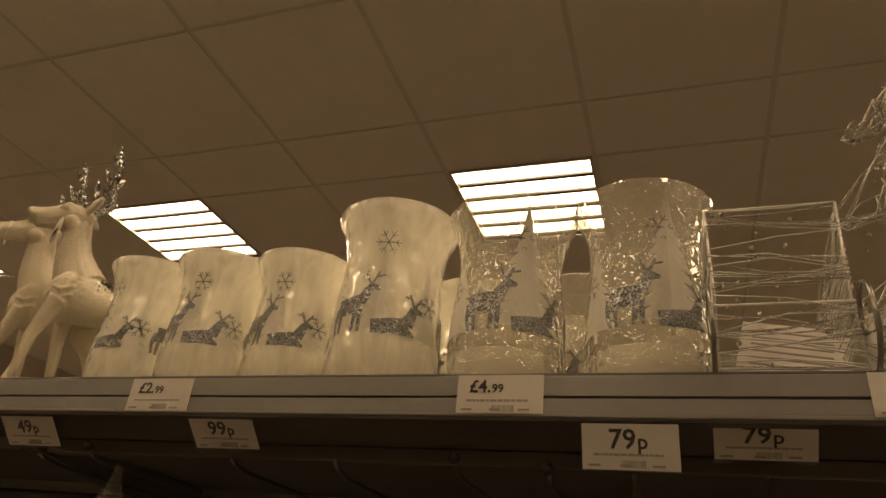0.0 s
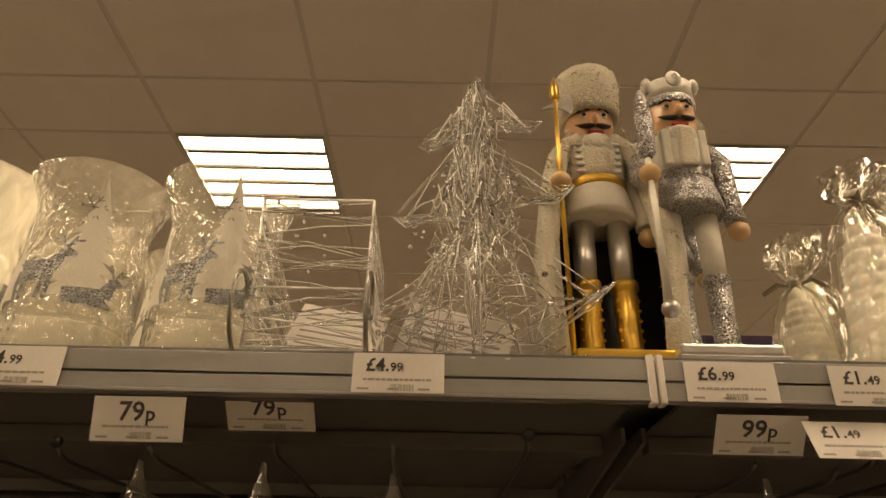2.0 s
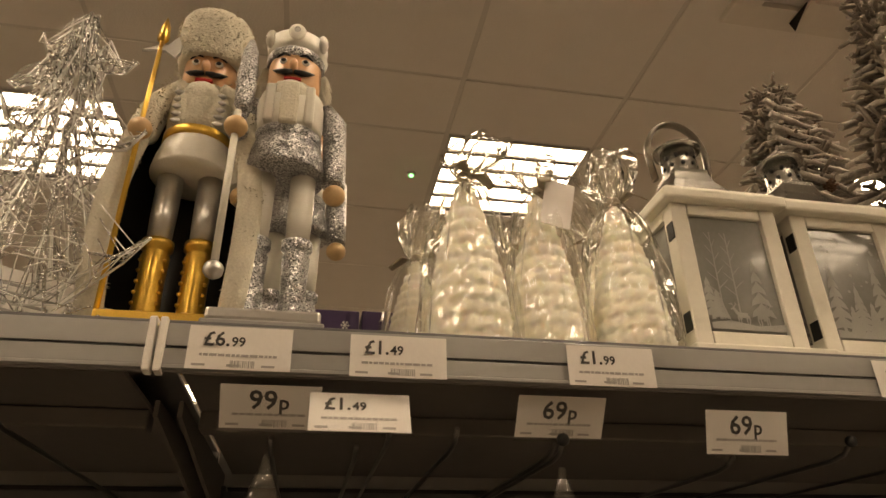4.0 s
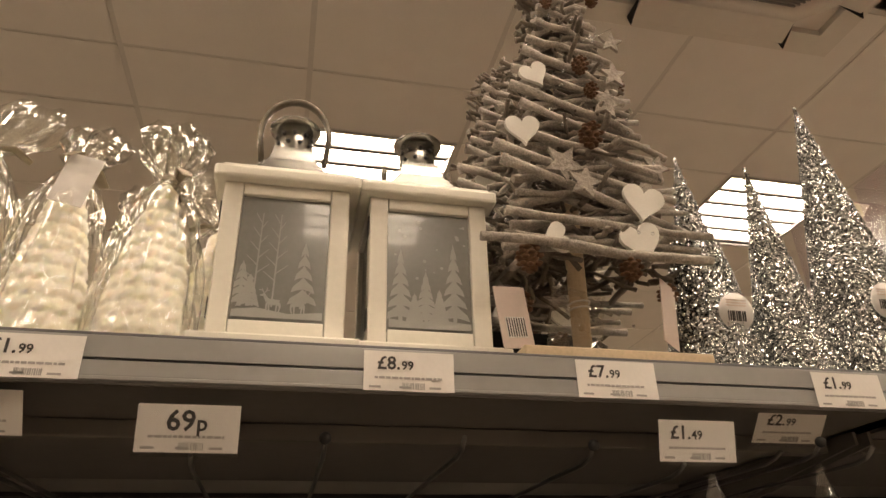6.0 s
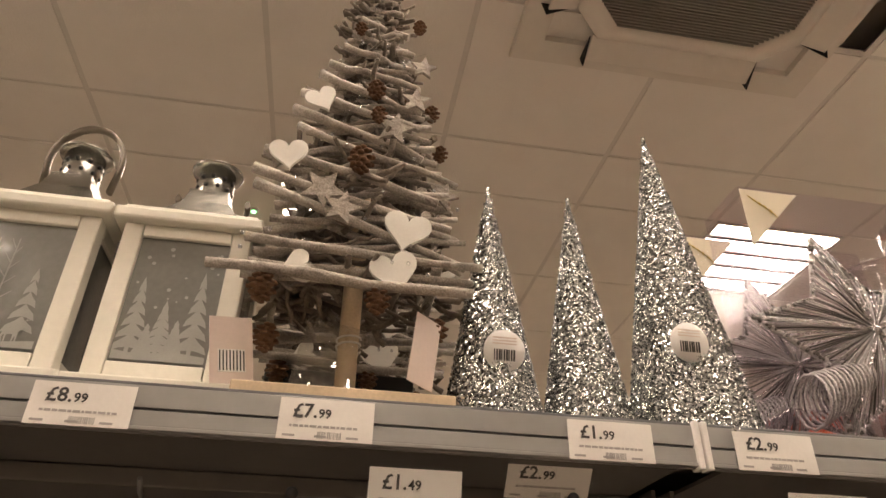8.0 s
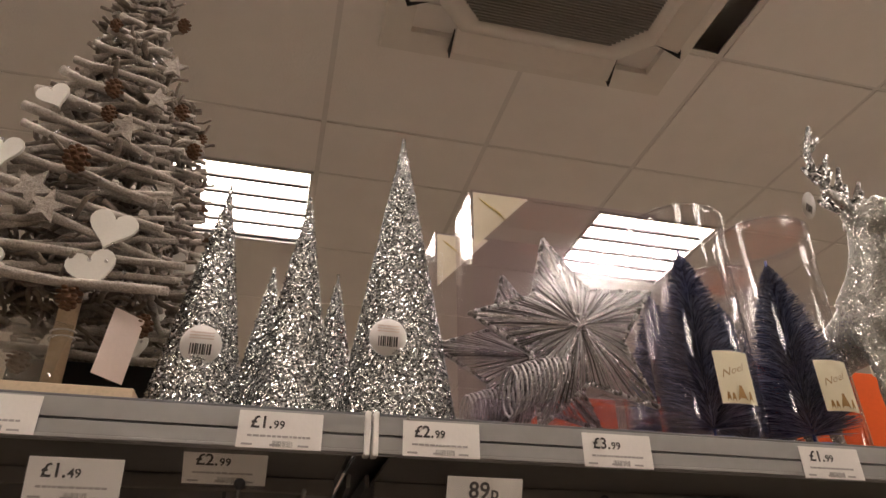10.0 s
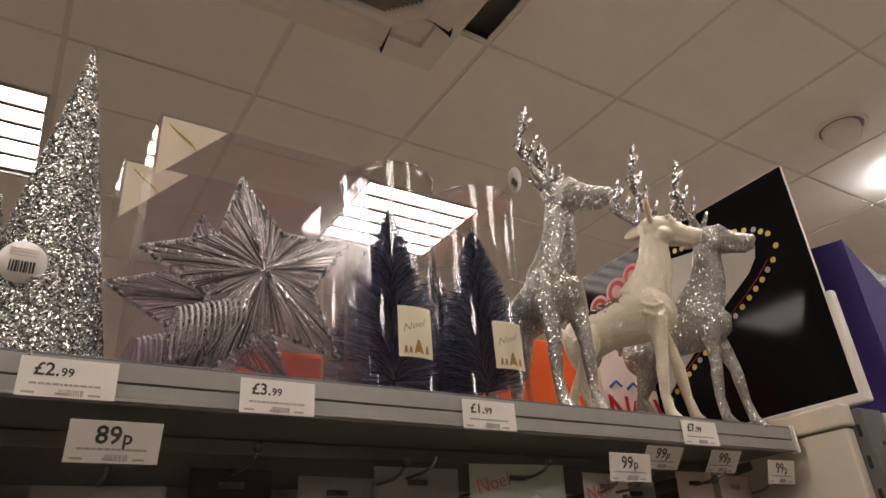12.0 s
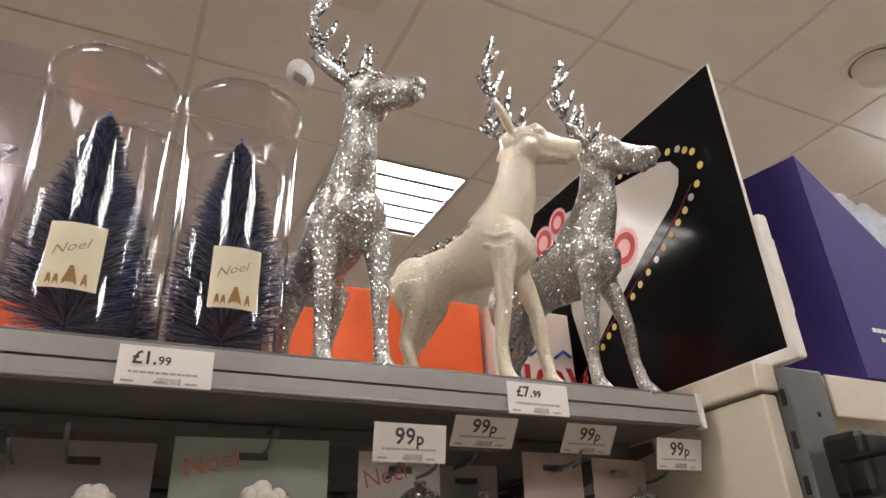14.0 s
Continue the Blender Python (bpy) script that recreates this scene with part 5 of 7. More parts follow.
def pine_cone(bm, c, s, rng, mi=0):
    for k in range(34):
        a = k * 2.4
        f = k / 33
        r = s * math.sin(math.pi * (0.12 + 0.80 * f)) * 0.75
        p = Vector(c) + Vector((r * math.cos(a), r * math.sin(a), s * (0.9 - 1.8 * f)))
        ball(bm, p, s * 0.26, mi, 6, (1, 1, 0.5))
    ball(bm, c, s * 0.6, mi, 8, (1, 1, 1.4))


def twig(bm, rng, p, q, r, mi=0):
    p, q = Vector(p), Vector(q)
    d = q - p
    pts, rad = [], []
    for k in range(6):
        f = k / 5
        pts.append(p + d * f + Vector((rng.gauss(0, 0.0016), rng.gauss(0, 0.0016), rng.gauss(0, 0.0016))))
        rad.append(r * 0.80 * rng.uniform(0.85, 1.15) * (1.05 - 0.25 * f))
    tube(bm, pts, rad, 7, mi)


def twig_tree(x, y, full=1.0):
    t = thing("twig_tree", pose(x, y, TOP, 0, 0, 0), label="whitewashed twig tree with white hearts, stars and pine cones", category="tree decoration", group="twig trees")
    rng = random.Random(21)
    bm = B()
    bx(bm, -0.098, 0.098, -0.087, 0.070, 0, 0.017, bev=0.0015)
    part("base", bm, M_TWIGEND, t, "pale pine base board")
    bm = B()
    tube(bm, [(0, 0, 0.014), (0, 0, 0.2), (0.001, 0.001, 0.45), (0, 0, 0.612)], [0.0105, 0.0105, 0.009, 0.006], 12)
    part("trunk", bm, M_TWIGEND, t, "peeled pine trunk")
    z0, z1, n = 0.118, 0.600, 60
    def lay(p, q, r):
        tb = B()
        twig(tb, rng, p, q, r)
        part("twig", tb, M_TWIG, t)
    # front and back courses slope across one another, like a laid hedge, with side courses between
    for k in range(n):
        f = k / (n - 1)
        z = z0 + (z1 - z0) * f
        w = 0.113 * (1 - f) ** full + 0.011
        dpt = 0.080 * (1 - f) ** full + 0.009
        side = k % 4
        off = rng.uniform(-0.012, 0.012)
        sl = rng.uniform(0.20, 0.34) * w * (1 if k > 4 else 0.12)
        if side == 0:
            lay((-w * rng.uniform(0.95, 1.1) + off, -dpt, z + sl), (w * rng.uniform(0.9, 1.05) + off, -dpt + rng.uniform(-.004, .004), z - sl), rng.uniform(0.0052, 0.0072))
        elif side == 1:
            lay((-w * 0.66, -w * 0.62, z - 0.006), (-w * 0.70, w * 0.80, z + 0.008), rng.uniform(0.005, 0.007))
            lay((-w * 0.9, -dpt * 0.8, z - sl * 0.5), (w * 0.35, -dpt * 0.75, z + sl * 0.7), rng.uniform(0.0045, 0.006))
        elif side == 2:
            lay((-w + off, dpt, z - sl), (w + off, dpt, z + sl), rng.uniform(0.0052, 0.0072))
            lay((-w * 0.85, -dpt * 0.9, z - sl * 0.6), (w * 0.95, -dpt * 0.85, z + sl * 0.5), rng.uniform(0.0045, 0.0062))
        else:
            lay((w * 0.66, -w * 0.62, z + 0.006), (w * 0.70, w * 0.80, z - 0.006), rng.uniform(0.005, 0.007))
            lay((-w * 0.3, -dpt * 0.7, z + sl * 0.5), (w, -dpt * 0.75, z - sl * 0.6), rng.uniform(0.0045, 0.006))
    # inner twigs take a darker colour that paints in the tree's inner shade
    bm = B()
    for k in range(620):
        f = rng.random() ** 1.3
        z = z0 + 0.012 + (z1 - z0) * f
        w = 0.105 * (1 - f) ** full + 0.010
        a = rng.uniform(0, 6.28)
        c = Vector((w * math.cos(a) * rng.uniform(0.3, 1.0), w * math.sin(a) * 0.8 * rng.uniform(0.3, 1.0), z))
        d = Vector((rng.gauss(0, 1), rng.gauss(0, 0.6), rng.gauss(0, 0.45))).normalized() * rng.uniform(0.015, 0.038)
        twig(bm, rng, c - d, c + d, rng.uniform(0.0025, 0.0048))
    part("twig_filling", bm, M_TWIGSHADE, t, "short twigs packed inside, coloured dark for the shade between them")
    # white hearts
    for hx, hz, s, rot, dy in ((0.046, 0.180, 0.048, 10, -0.088), (0.036, 0.133, 0.047, -18, -0.090), (-0.080, 0.262, 0.040, -8, -0.078), (-0.055, 0.352, 0.036, -30, -0.062), (-0.055, 0.130, 0.034, 70, -0.085), (0.10, 0.205, 0.032, 40, 0.03)):
        bm = B()
        prism(bm, heart_outline(s), 0.004, m=Matrix.Translation((hx, dy, hz)) @ Matrix.Rotation(radians(rot), 4, "Y"))
        part("heart", bm, M_WHITEWOOD, t, "white-painted wooden heart")
    for sx, sz, s, rot, dy in ((0.028, 0.365, 0.022, 10, -0.080), (-0.040, 0.250, 0.024, 30, -0.100), (0.052, 0.430, 0.018, 0, -0.062), (-0.090, 0.300, 0.018, 50, -0.082), (0.085, 0.28, 0.018, 20, -0.07), (0.06, 0.50, 0.017, 5, -0.05), (-0.02, 0.225, 0.020, 12, -0.104)):
        bm = B()
        prism(bm, star_outline(s), 0.004, m=Matrix.Translation((sx, dy * 0.86, sz * 0.87)) @ Matrix.Rotation(radians(rot), 4, "Y"))
        part("star", bm, M_TWIG, t, "small wooden star")
    for cx, cz, s, dy in ((-0.005, 0.290, 0.017, -0.100), (-0.085, 0.118, 0.017, -0.095), (0.022, 0.112, 0.015, -0.100), (0.005, 0.425, 0.013, -0.070), (0.075, 0.44, 0.012, -0.02), (0.092, 0.405, 0.012, 0.02), (0.010, 0.375, 0.011, -0.082), (0.055, 0.60, 0.011, -0.02), (-0.08, 0.085, 0.016, -0.04), (0.085, 0.105, 0.014, -0.05), (-0.02, 0.56, 0.010, -0.04)):
        bm = B()
        pine_cone(bm, (cx, dy * 0.86, cz * 0.87 + 0.004), s * 0.9, rng)
        part("pine_cone", bm, M_CONE, t, "small brown pine cone")
    for (xa, za, xb, zb) in ((-0.07, 0.215, 0.03, 0.255), (-0.03, 0.375, 0.03, 0.42), (0.0, 0.455, 0.06, 0.50)):
        bm = B()
        tube(bm, [(xa, -0.094 + za * 0.09, za * 0.9), ((xa + xb) / 2, -0.098 + za * 0.09, (za + zb) / 2 * 0.9 - 0.006), (xb, -0.094 + zb * 0.09, zb * 0.9)], 0.0008, 5)
        part("light_lead", bm, M_CLEARTICK, t, "thin clear cord of the light string")
    bm = B()
    for k in range(48):
        f = rng.random()
        z = z0 + (z1 - z0) * f
        w = 0.12 * (1 - f) + 0.01
        ball(bm, (rng.uniform(-w, w), -0.082 * (1 - f) - 0.012, z), 0.0022, seg=6)
    tagged(part("bead_light", bm, M_GEM, t, "tiny clear bulbs of the string, unlit"), kind="stuff")
    bm = B()
    bx(bm, -0.019, 0.019, -0.0005, 0.0005, -0.06, 0, m=Matrix.Translation((-0.108, -0.078, 0.076)) @ Matrix.Rotation(radians(20), 4, "Z") @ Matrix.Rotation(radians(-10), 4, "Y"))
    bx(bm, -0.012, 0.012, -0.001, -0.0006, -0.05, -0.03, mi=1, m=Matrix.Translation((-0.108, -0.078, 0.076)) @ Matrix.Rotation(radians(20), 4, "Z") @ Matrix.Rotation(radians(-10), 4, "Y"))
    for k in range(8):
        bx(bm, -0.011 + k * 0.003, -0.0098 + k * 0.003, -0.0014, -0.0011, -0.049, -0.031, mi=2, m=Matrix.Translation((-0.108, -0.078, 0.076)) @ Matrix.Rotation(radians(20), 4, "Z") @ Matrix.Rotation(radians(-10), 4, "Y"))
    part("paper_tag", bm, [M_TAG, M_CARD, M_INK], t, "pink card tag with a barcode")
    bm = B()
    bx(bm, -0.016, 0.016, -0.0005, 0.0005, -0.07, 0, m=Matrix.Translation((0.075, -0.060, 0.10)) @ Matrix.Rotation(radians(35), 4, "Z") @ Matrix.Rotation(radians(8), 4, "Y"))
    part("paper_tag", bm, M_TAG, t, "pink card tag")
    bm = B()
    bx(bm, -0.030, 0.030, -0.0004, 0.0004, -0.085, 0, m=Matrix.Translation((-0.012, -0.030, 0.10)) @ Matrix.Rotation(radians(10), 4, "Y"))
    s = part("plastic_bag", bm, M_CELLO, t, "small clear plastic bag")
    bm = B()
    pts = [(0.0125 * math.cos(k * 0.55), 0.0125 * math.sin(k * 0.55), 0.085 + 0.0006 * k) for k in range(24)]
    tube(bm, pts, 0.0011, 5)
    part("tie", bm, M_CARD, t, "white plastic tie")
    return t


twig_rear = twig_tree(1.400, 0.922, 0.55)
twig_front = twig_tree(1.395, 0.718)
for o in twig_front.children:
    if not o.name.startswith("base"):
        for v in o.data.vertices:
            v.co.y -= 0.075 * max(0.0, v.co.z - 0.014)
            v.co.x -= 0.008 * v.co.z


# ---- silver cones ----
def tinsel_cone(x, y, h, r, seed, tag):
    t = thing("glitter_cone", pose(x, y, TOP), label="silver flaked cone tree" + (" with a round white barcode tag" if tag else ""), category="cone tree", group="silver cone trees")
    rng = random.Random(seed)
    bm = B()
    lathe(bm, [(r * (1 - k / 30), h * k / 30) for k in range(30)] + [(0.002, h)], 40, wob=lambda a, z: 0.03 * math.sin(a * 19 + z * 400) + 0.02 * math.sin(a * 31 - z * 300))
    part("body", bm, M_TINSEL, t)
    n = int(5200 * (h / 0.3) * (r / 0.05))
    verts, faces = [], []
    for k in range(n):
        f = 1 - math.sqrt(rng.random())
        a = rng.uniform(0, 6.2832)
        rr = r * (1 - f) + 0.0015
        c = Vector((rr * math.cos(a), rr * math.sin(a), h * f))
        nv = Vector((math.cos(a), math.sin(a), r / h)) + Vector((rng.gauss(0, 0.55), rng.gauss(0, 0.55), rng.gauss(0, 0.55)))
        nv.normalize()
        u = nv.orthogonal().normalized()
        v = nv.cross(u)
        s = rng.uniform(0.0009, 0.0021)
        i = len(verts)
        verts += [c + u * s, c + v * s * 0.8, c - u * s, c - v * s * 0.8]
        faces.append((i, i + 1, i + 2, i + 3))
    me = bpy.data.meshes.new("flake_cover")
    me.from_pydata([tuple(v) for v in verts], [], faces)
    me.materials.append(M_FLAKE)
    o = new("flake_cover", me)
    o.parent = t
    tagged(o, label="loose silver sequin flakes", kind="stuff")
    if tag:
        tx, tz, rot = tag
        bm = B()
        rr = r * (1 - tz / h) + 0.004
        mm = Matrix.Rotation(rot, 4, "Z") @ Matrix.Translation((tx, -rr, tz)) @ Matrix.Rotation(math.atan2(r, h), 4, "X") @ Matrix.Rotation(radians(90), 4, "X")
        lathe(bm, [(0, -0.0005), (0.0205, -0.0005), (0.0205, 0.0005), (0, 0.0005)], 32)
        for v in bm.verts:
            v.co = mm @ v.co
        rt = part("round_tag", bm, M_TAGWHITE, t, "round white barcode tag")
        bm = B()
        for k in range(9):
            bx(bm, -0.0105 + k * 0.0024, -0.0094 + k * 0.0024 + (k % 3) * 0.0004, -0.010, 0.001, 0.0007, 0.0011)
        for k in range(3):
            bx(bm, -0.012, 0.012, 0.006 + k * 0.003, 0.0072 + k * 0.003, 0.0007, 0.0011, mi=1)
        for v in bm.verts:
            v.co = mm @ v.co
        tagged(part("tag_print", bm, [M_INK, M_TAG], rt, "black barcode and pink small print"), kind="stuff")
    return t


def flake_mat():
    m = mat("sequin_flake", (0.86, 0.86, 0.85), 0.22, 0.95)
    nt = m.node_tree
    g = nt.nodes.new("ShaderNodeNewGeometry")
    mr = nt.nodes.new("ShaderNodeMapRange")
    mr.inputs["To Min"].default_value = 0.25
    mr.inputs["To Max"].default_value = 0.88
    nt.links.new(g.outputs["Random Per Island"], mr.inputs["Value"])
    p = nt.nodes["Principled BSDF"]
    nt.links.new(mr.outputs[0], p.inputs["Base Color"])
    return m


M_FLAKE = flake_mat()


def bristle_mat():
    """Navy bristle whose tone differs from strand to strand; pale strands imitate lit tips."""
    m = mat("navy_bristle", (0.05, 0.07, 0.2), 0.3)
    nt = m.node_tree
    g = nt.nodes.new("ShaderNodeNewGeometry")
    r = nt.nodes.new("ShaderNodeValToRGB")
    r.color_ramp.elements[0].position, r.color_ramp.elements[0].color = 0.30, (0.012, 0.020, 0.080, 1)
    r.color_ramp.elements[1].position, r.color_ramp.elements[1].color = 1.0, (0.40, 0.46, 0.70, 1)
    nt.links.new(g.outputs["Random Per Island"], r.inputs[0])
    nt.links.new(r.outputs[0], nt.nodes["Principled BSDF"].inputs["Base Color"])
    return m


M_STRAND = bristle_mat()
# darker strands, mixed at random among the star's silver wires
M_STARDARK = mat("star_dark_wire", (0.16, 0.15, 0.14), 0.3, 0.5, var=0.6, scale=400)
tinsel_cone(1.540, 0.690, 0.298, 0.050, 1, (0.003, 0.072, 0.0))
tinsel_cone(1.637, 0.688, 0.294, 0.046, 2, None)
tinsel_cone(1.755, 0.697, 0.418, 0.068, 3, (-0.021, 0.095, 0.0))
tinsel_cone(1.600, 0.825, 0.262, 0.044, 4, None)
tinsel_cone(1.690, 0.840, 0.270, 0.046, 5, None)


# ---- boxed star tree toppers ----
def star_topper(par, cx, cy, cz, R, rot, seed):
    """A star of stretched glitter wire: raised centre, five beaded arms, wires fanned from the centre to every edge."""
    rng = random.Random(seed)

    def corner(k):
        rr = R if k % 2 == 0 else R * 0.50
        a = math.pi * k / 5 + rot
        return Vector((cx + rr * math.sin(a), cy, cz + rr * math.cos(a)))
    mid = Vector((cx, cy - 0.022, cz))
    for k in range(5):
        bm = B()
        tip, a, b = corner(2 * k), corner(2 * k + 1), corner(2 * k - 1)
        for side in (a, b):
            tube(bm, [tip, side], 0.0030, 6)
            for q in range(22):
                e = tip.lerp(side, min(1.0, max(0.0, (q + rng.uniform(-0.2, 1.2)) / 22))) + Vector((0, rng.uniform(-0.004, 0.004), 0))
                tube(bm, [mid.lerp(e, 0.03), mid.lerp(e, 0.6) + Vector((0, -0.003, 0)), e], rng.uniform(0.0006, 0.0013), 4, rng.choice((0, 0, 1, 2)))
            for q in range(24):
                e = tip.lerp(side, q / 23)
                ball(bm, e + Vector((rng.uniform(-.001, .001), -0.0015, rng.uniform(-.001, .001))), rng.uniform(0.0022, 0.0034), rng.choice((0, 1, 2)), 6)
        tube(bm, [mid, mid.lerp(tip, 0.5) + Vector((0, -0.003, 0)), tip], 0.0030, 6, 2)
        part("star_arm", bm, [M_STARWIRE, M_STARDARK, M_WIREGLIT], par)
    bm = B()
    ball(bm, mid, 0.006, 0, 10)
    part("star_centre", bm, M_WIREGLIT, par)


def carton(t, x0, x1, y0, y1, z0, z1, m):
    """Clear folded carton: six thin panels."""
    e = 0.0007
    for nm, b in (("front_panel", (x0, x1, y0, y0 + e, z0, z1)), ("rear_panel", (x0, x1, y1 - e, y1, z0, z1)), ("side_panel", (x0, x0 + e, y0 + 2 * e, y1 - 2 * e, z0, z1)),
                  ("side_panel", (x1 - e, x1, y0 + 2 * e, y1 - 2 * e, z0, z1)), ("lid", (x0 + 2 * e, x1 - 2 * e, y0 + 2 * e, y1 - 2 * e, z1 - e, z1))):
        bm = B()
        a0, a1, b0, b1, c0, c1 = b
        if nm == "lid":
            q = [(a0, b0, c1), (a1, b0, c1), (a1, b1, c1), (a0, b1, c1)]
        elif nm == "side_panel":
            q = [(a0, b0, c0), (a0, b1, c0), (a0, b1, c1), (a0, b0, c1)]
        else:
            q = [(a0, b0, c0), (a1, b0, c0), (a1, b0, c1), (a0, b0, c1)]
        bm.faces.new([bm.verts.new(v) for v in q])
        o = part(nm, bm, m, t)
        o.visible_shadow = False


def boxed_star(ox, oy, seed, full):
    t = thing("star_topper_box", pose(ox, oy, TOP), label="clear plastic box holding a silver glitter star tree topper", category="boxed ornament", group="boxed star toppers")
    w, d, h = 0.264, 0.078, 0.308
    carton(t, -w / 2, w / 2, 0, d, 0, h, M_PLASTICLILAC)
    star_topper(t, 0.004, 0.034, 0.138, 0.132, radians(-12.6), seed)
    bm = B()
    pts = []
    for k in range(150):
        a = k * 0.55
        f = k / 149
        rr = 0.030 - 0.010 * f
        pts.append((-0.085 + 0.075 * f, 0.036 + rr * math.cos(a), 0.055 + 0.035 * f + rr * math.sin(a)))
    tube(bm, pts, 0.0016, 5)
    part("coil", bm, M_STARWIRE, t, "coiled silver wire foot of the topper")
    bm = B()
    tube(bm, [(-0.03, 0.02, 0.004), (-0.01, 0.016, 0.035), (0.02, 0.014, 0.05), (0.05, 0.018, 0.045)], [(0.012, 0.002), (0.016, 0.003), (0.012, 0.003), (0.006, 0.002)], 8)
    part("inner_tray", bm, M_PLASTIC, t, "moulded clear inner tray")
    bm = B()
    bx(bm, -w / 2 + 0.004, w / 2 - 0.004, 0.010, d - 0.006, 0.0, 0.040, bev=0.004)
    o = part("inner_tray", bm, M_PLASTICLILAC, t)
    o.visible_shadow = False
    if full:
        bm = B()
        prism(bm, [(-w / 2 + 0.003, h - 0.003), (-w / 2 + 0.003, h - 0.085), (-w / 2 + 0.078, h - 0.003)], 0.0004, m=Matrix.Translation((0, 0.0012, 0)))
        part("corner_card", bm, M_LABEL, t, "cream printed corner card")
        bm = B()
        for k in range(5):
            tube(bm, [(-w / 2 + 0.012 + 0.006 * k, 0.0008, h - 0.012 - 0.004 * k), (-w / 2 + 0.020 + 0.006 * k, 0.0008, h - 0.020 - 0.005 * k)], 0.0007, 4)
        part("corner_print", bm, M_DOT, t, "gold scribble print")
    return t


boxed_star(1.965, 0.641, 1, True)
boxed_star(1.945, 0.752, 2, True)


# ---- bottle-brush trees in tubes ----
def brush_tree(x, y, seed):
    t = thing("bottle_brush_tree", pose(x, y, TOP, 0, 0, 0), label="navy blue bottle-brush tree in a clear plastic tube", category="boxed tree", group="boxed brush trees")
    rng = random.Random(seed)
    R, H = 0.0625, 0.330
    bm = B()
    lathe(bm, [(R + 0.0045 * max(0.0, (z - 0.17) / 0.16) ** 2, z) for z in [0.002] + [0.17 * k / 4 for k in range(1, 4)] + [0.17 + 0.01 * k for k in range(17)]], 64, caps=False)
    o = part("tube", bm, M_PLASTIC, t, "clear plastic tube")
    o.visible_shadow = False
    bm = B()
    R += 0.0045
    lathe(bm, [(R - 0.001, H - 0.012), (R - 0.0015, H - 0.0005), (R * 0.9, H - 0.0008), (0, H - 0.001)], 48, caps=False)
    lathe(bm, [(R + 0.0003, H + 0.0004), (R + 0.0014, H - 0.002), (R + 0.0003, H - 0.004)], 48, caps=False)
    o = part("tube_lid", bm, M_PLASTIC, t, "clear plastic lid")
    o.visible_shadow = False
    R -= 0.0045
    bm = B()
    lathe(bm, [(R - 0.002, 0.001), (R - 0.002, 0.006), (0, 0.007)], 40)
    part("base_disc", bm, M_REDDISC, t, "red card disc")
    bm = B()
    lathe(bm, [(0.030, 0.007), (0.030, 0.018), (0.026, 0.021), (0, 0.022)], 32)
    part("foot", bm, M_BLUEBASE, t, "bright blue round foot")
    bm = B()
    tube(bm, [(0, 0, 0.02), (0, 0, 0.292)], 0.002, 6)
    part("stem", bm, M_BRISTLE, t)
    verts, faces = [], []
    for k in range(3400):
        f = (math.floor(k / 3400 * 36) + rng.gauss(0.5, 0.13)) / 36
        z = 0.034 + 0.250 * f
        w = 0.060 * min(1.0, 1.12 * (1.005 - f) ** 0.66) * (0.88 + 0.12 * min(1, f * 7))
        a = k * 2.39996 + rng.uniform(-0.2, 0.2)
        l = min(0.061, w * rng.uniform(0.82, 1.14))
        d = Vector((math.cos(a), math.sin(a), rng.gauss(0.16, 0.10)))
        c = Vector((0, 0, z))
        e = c + d * l
        s = Vector((-math.sin(a), math.cos(a), 0)) * 0.00065
        s2 = Vector((0, 0, 0.00060))
        i = len(verts)
        verts += [c + s, c - s, e - s * 0.6, e + s * 0.6, c + s2, c - s2, e - s2 * 0.6, e + s2 * 0.6]
        faces += [(i, i + 1, i + 2, i + 3), (i + 4, i + 5, i + 6, i + 7)]
    me = bpy.data.meshes.new("bristle_coat")
    me.from_pydata([tuple(v) for v in verts], [], faces)
    me.materials.append(M_STRAND)
    o = new("bristle_coat", me)
    o.parent = t
    tagged(o, label="stiff navy bristles, paler strands for frosted and lit tips", kind="stuff")
    # label on the tube
    bm = B()
    vs = []
    for k in range(9):
        a = radians(-22 + 44 * k / 8)
        rr = R + 0.0006
        vs.append([bm.verts.new((rr * math.sin(a), -rr * math.cos(a), z)) for z in (0.049, 0.115)])
    for p, q in zip(vs[:-1], vs[1:]):
        bm.faces.new((p[0], q[0], q[1], p[1])).smooth = True
    lb = part("label", bm, M_LABEL, t, "cream label with script and small firs")
    bm = B()
    for dx, hh in ((-0.016, 0.008), (-0.010, 0.007), (0.001, 0.018), (0.013, 0.010)):
        for q in fir(hh, hh * (0.6 if hh > 0.015 else 0.35), 4):
            flat_on(bm, q, lambda z: R + 0.0010, 0.055, dx)
    part("label_print", bm, M_LABELINK, lb)
    me = words("Noel", 0.0150, M_LABELINK, -0.008).copy()
    for v in me.vertices:
        a = (v.co.x - 0.019 + v.co.z * 0.25) / (R + 0.001)
        z = 0.080 + v.co.z + v.co.x * 0.36
        v.co = ((R + 0.001) * math.sin(a), -(R + 0.001) * math.cos(a), z)
    o = new("label_script", me)
    o.parent = lb
    tagged(o, label="script word Noel")
    return t


b1 = brush_tree(2.157, 0.698, 1)
b2 = brush_tree(2.300, 0.697, 2)
copy_thing(b1, pose(2.185, 0.835, TOP, 0, 0, 130))
copy_thing(b2, pose(2.315, 0.840, TOP, 0, 0, 70))


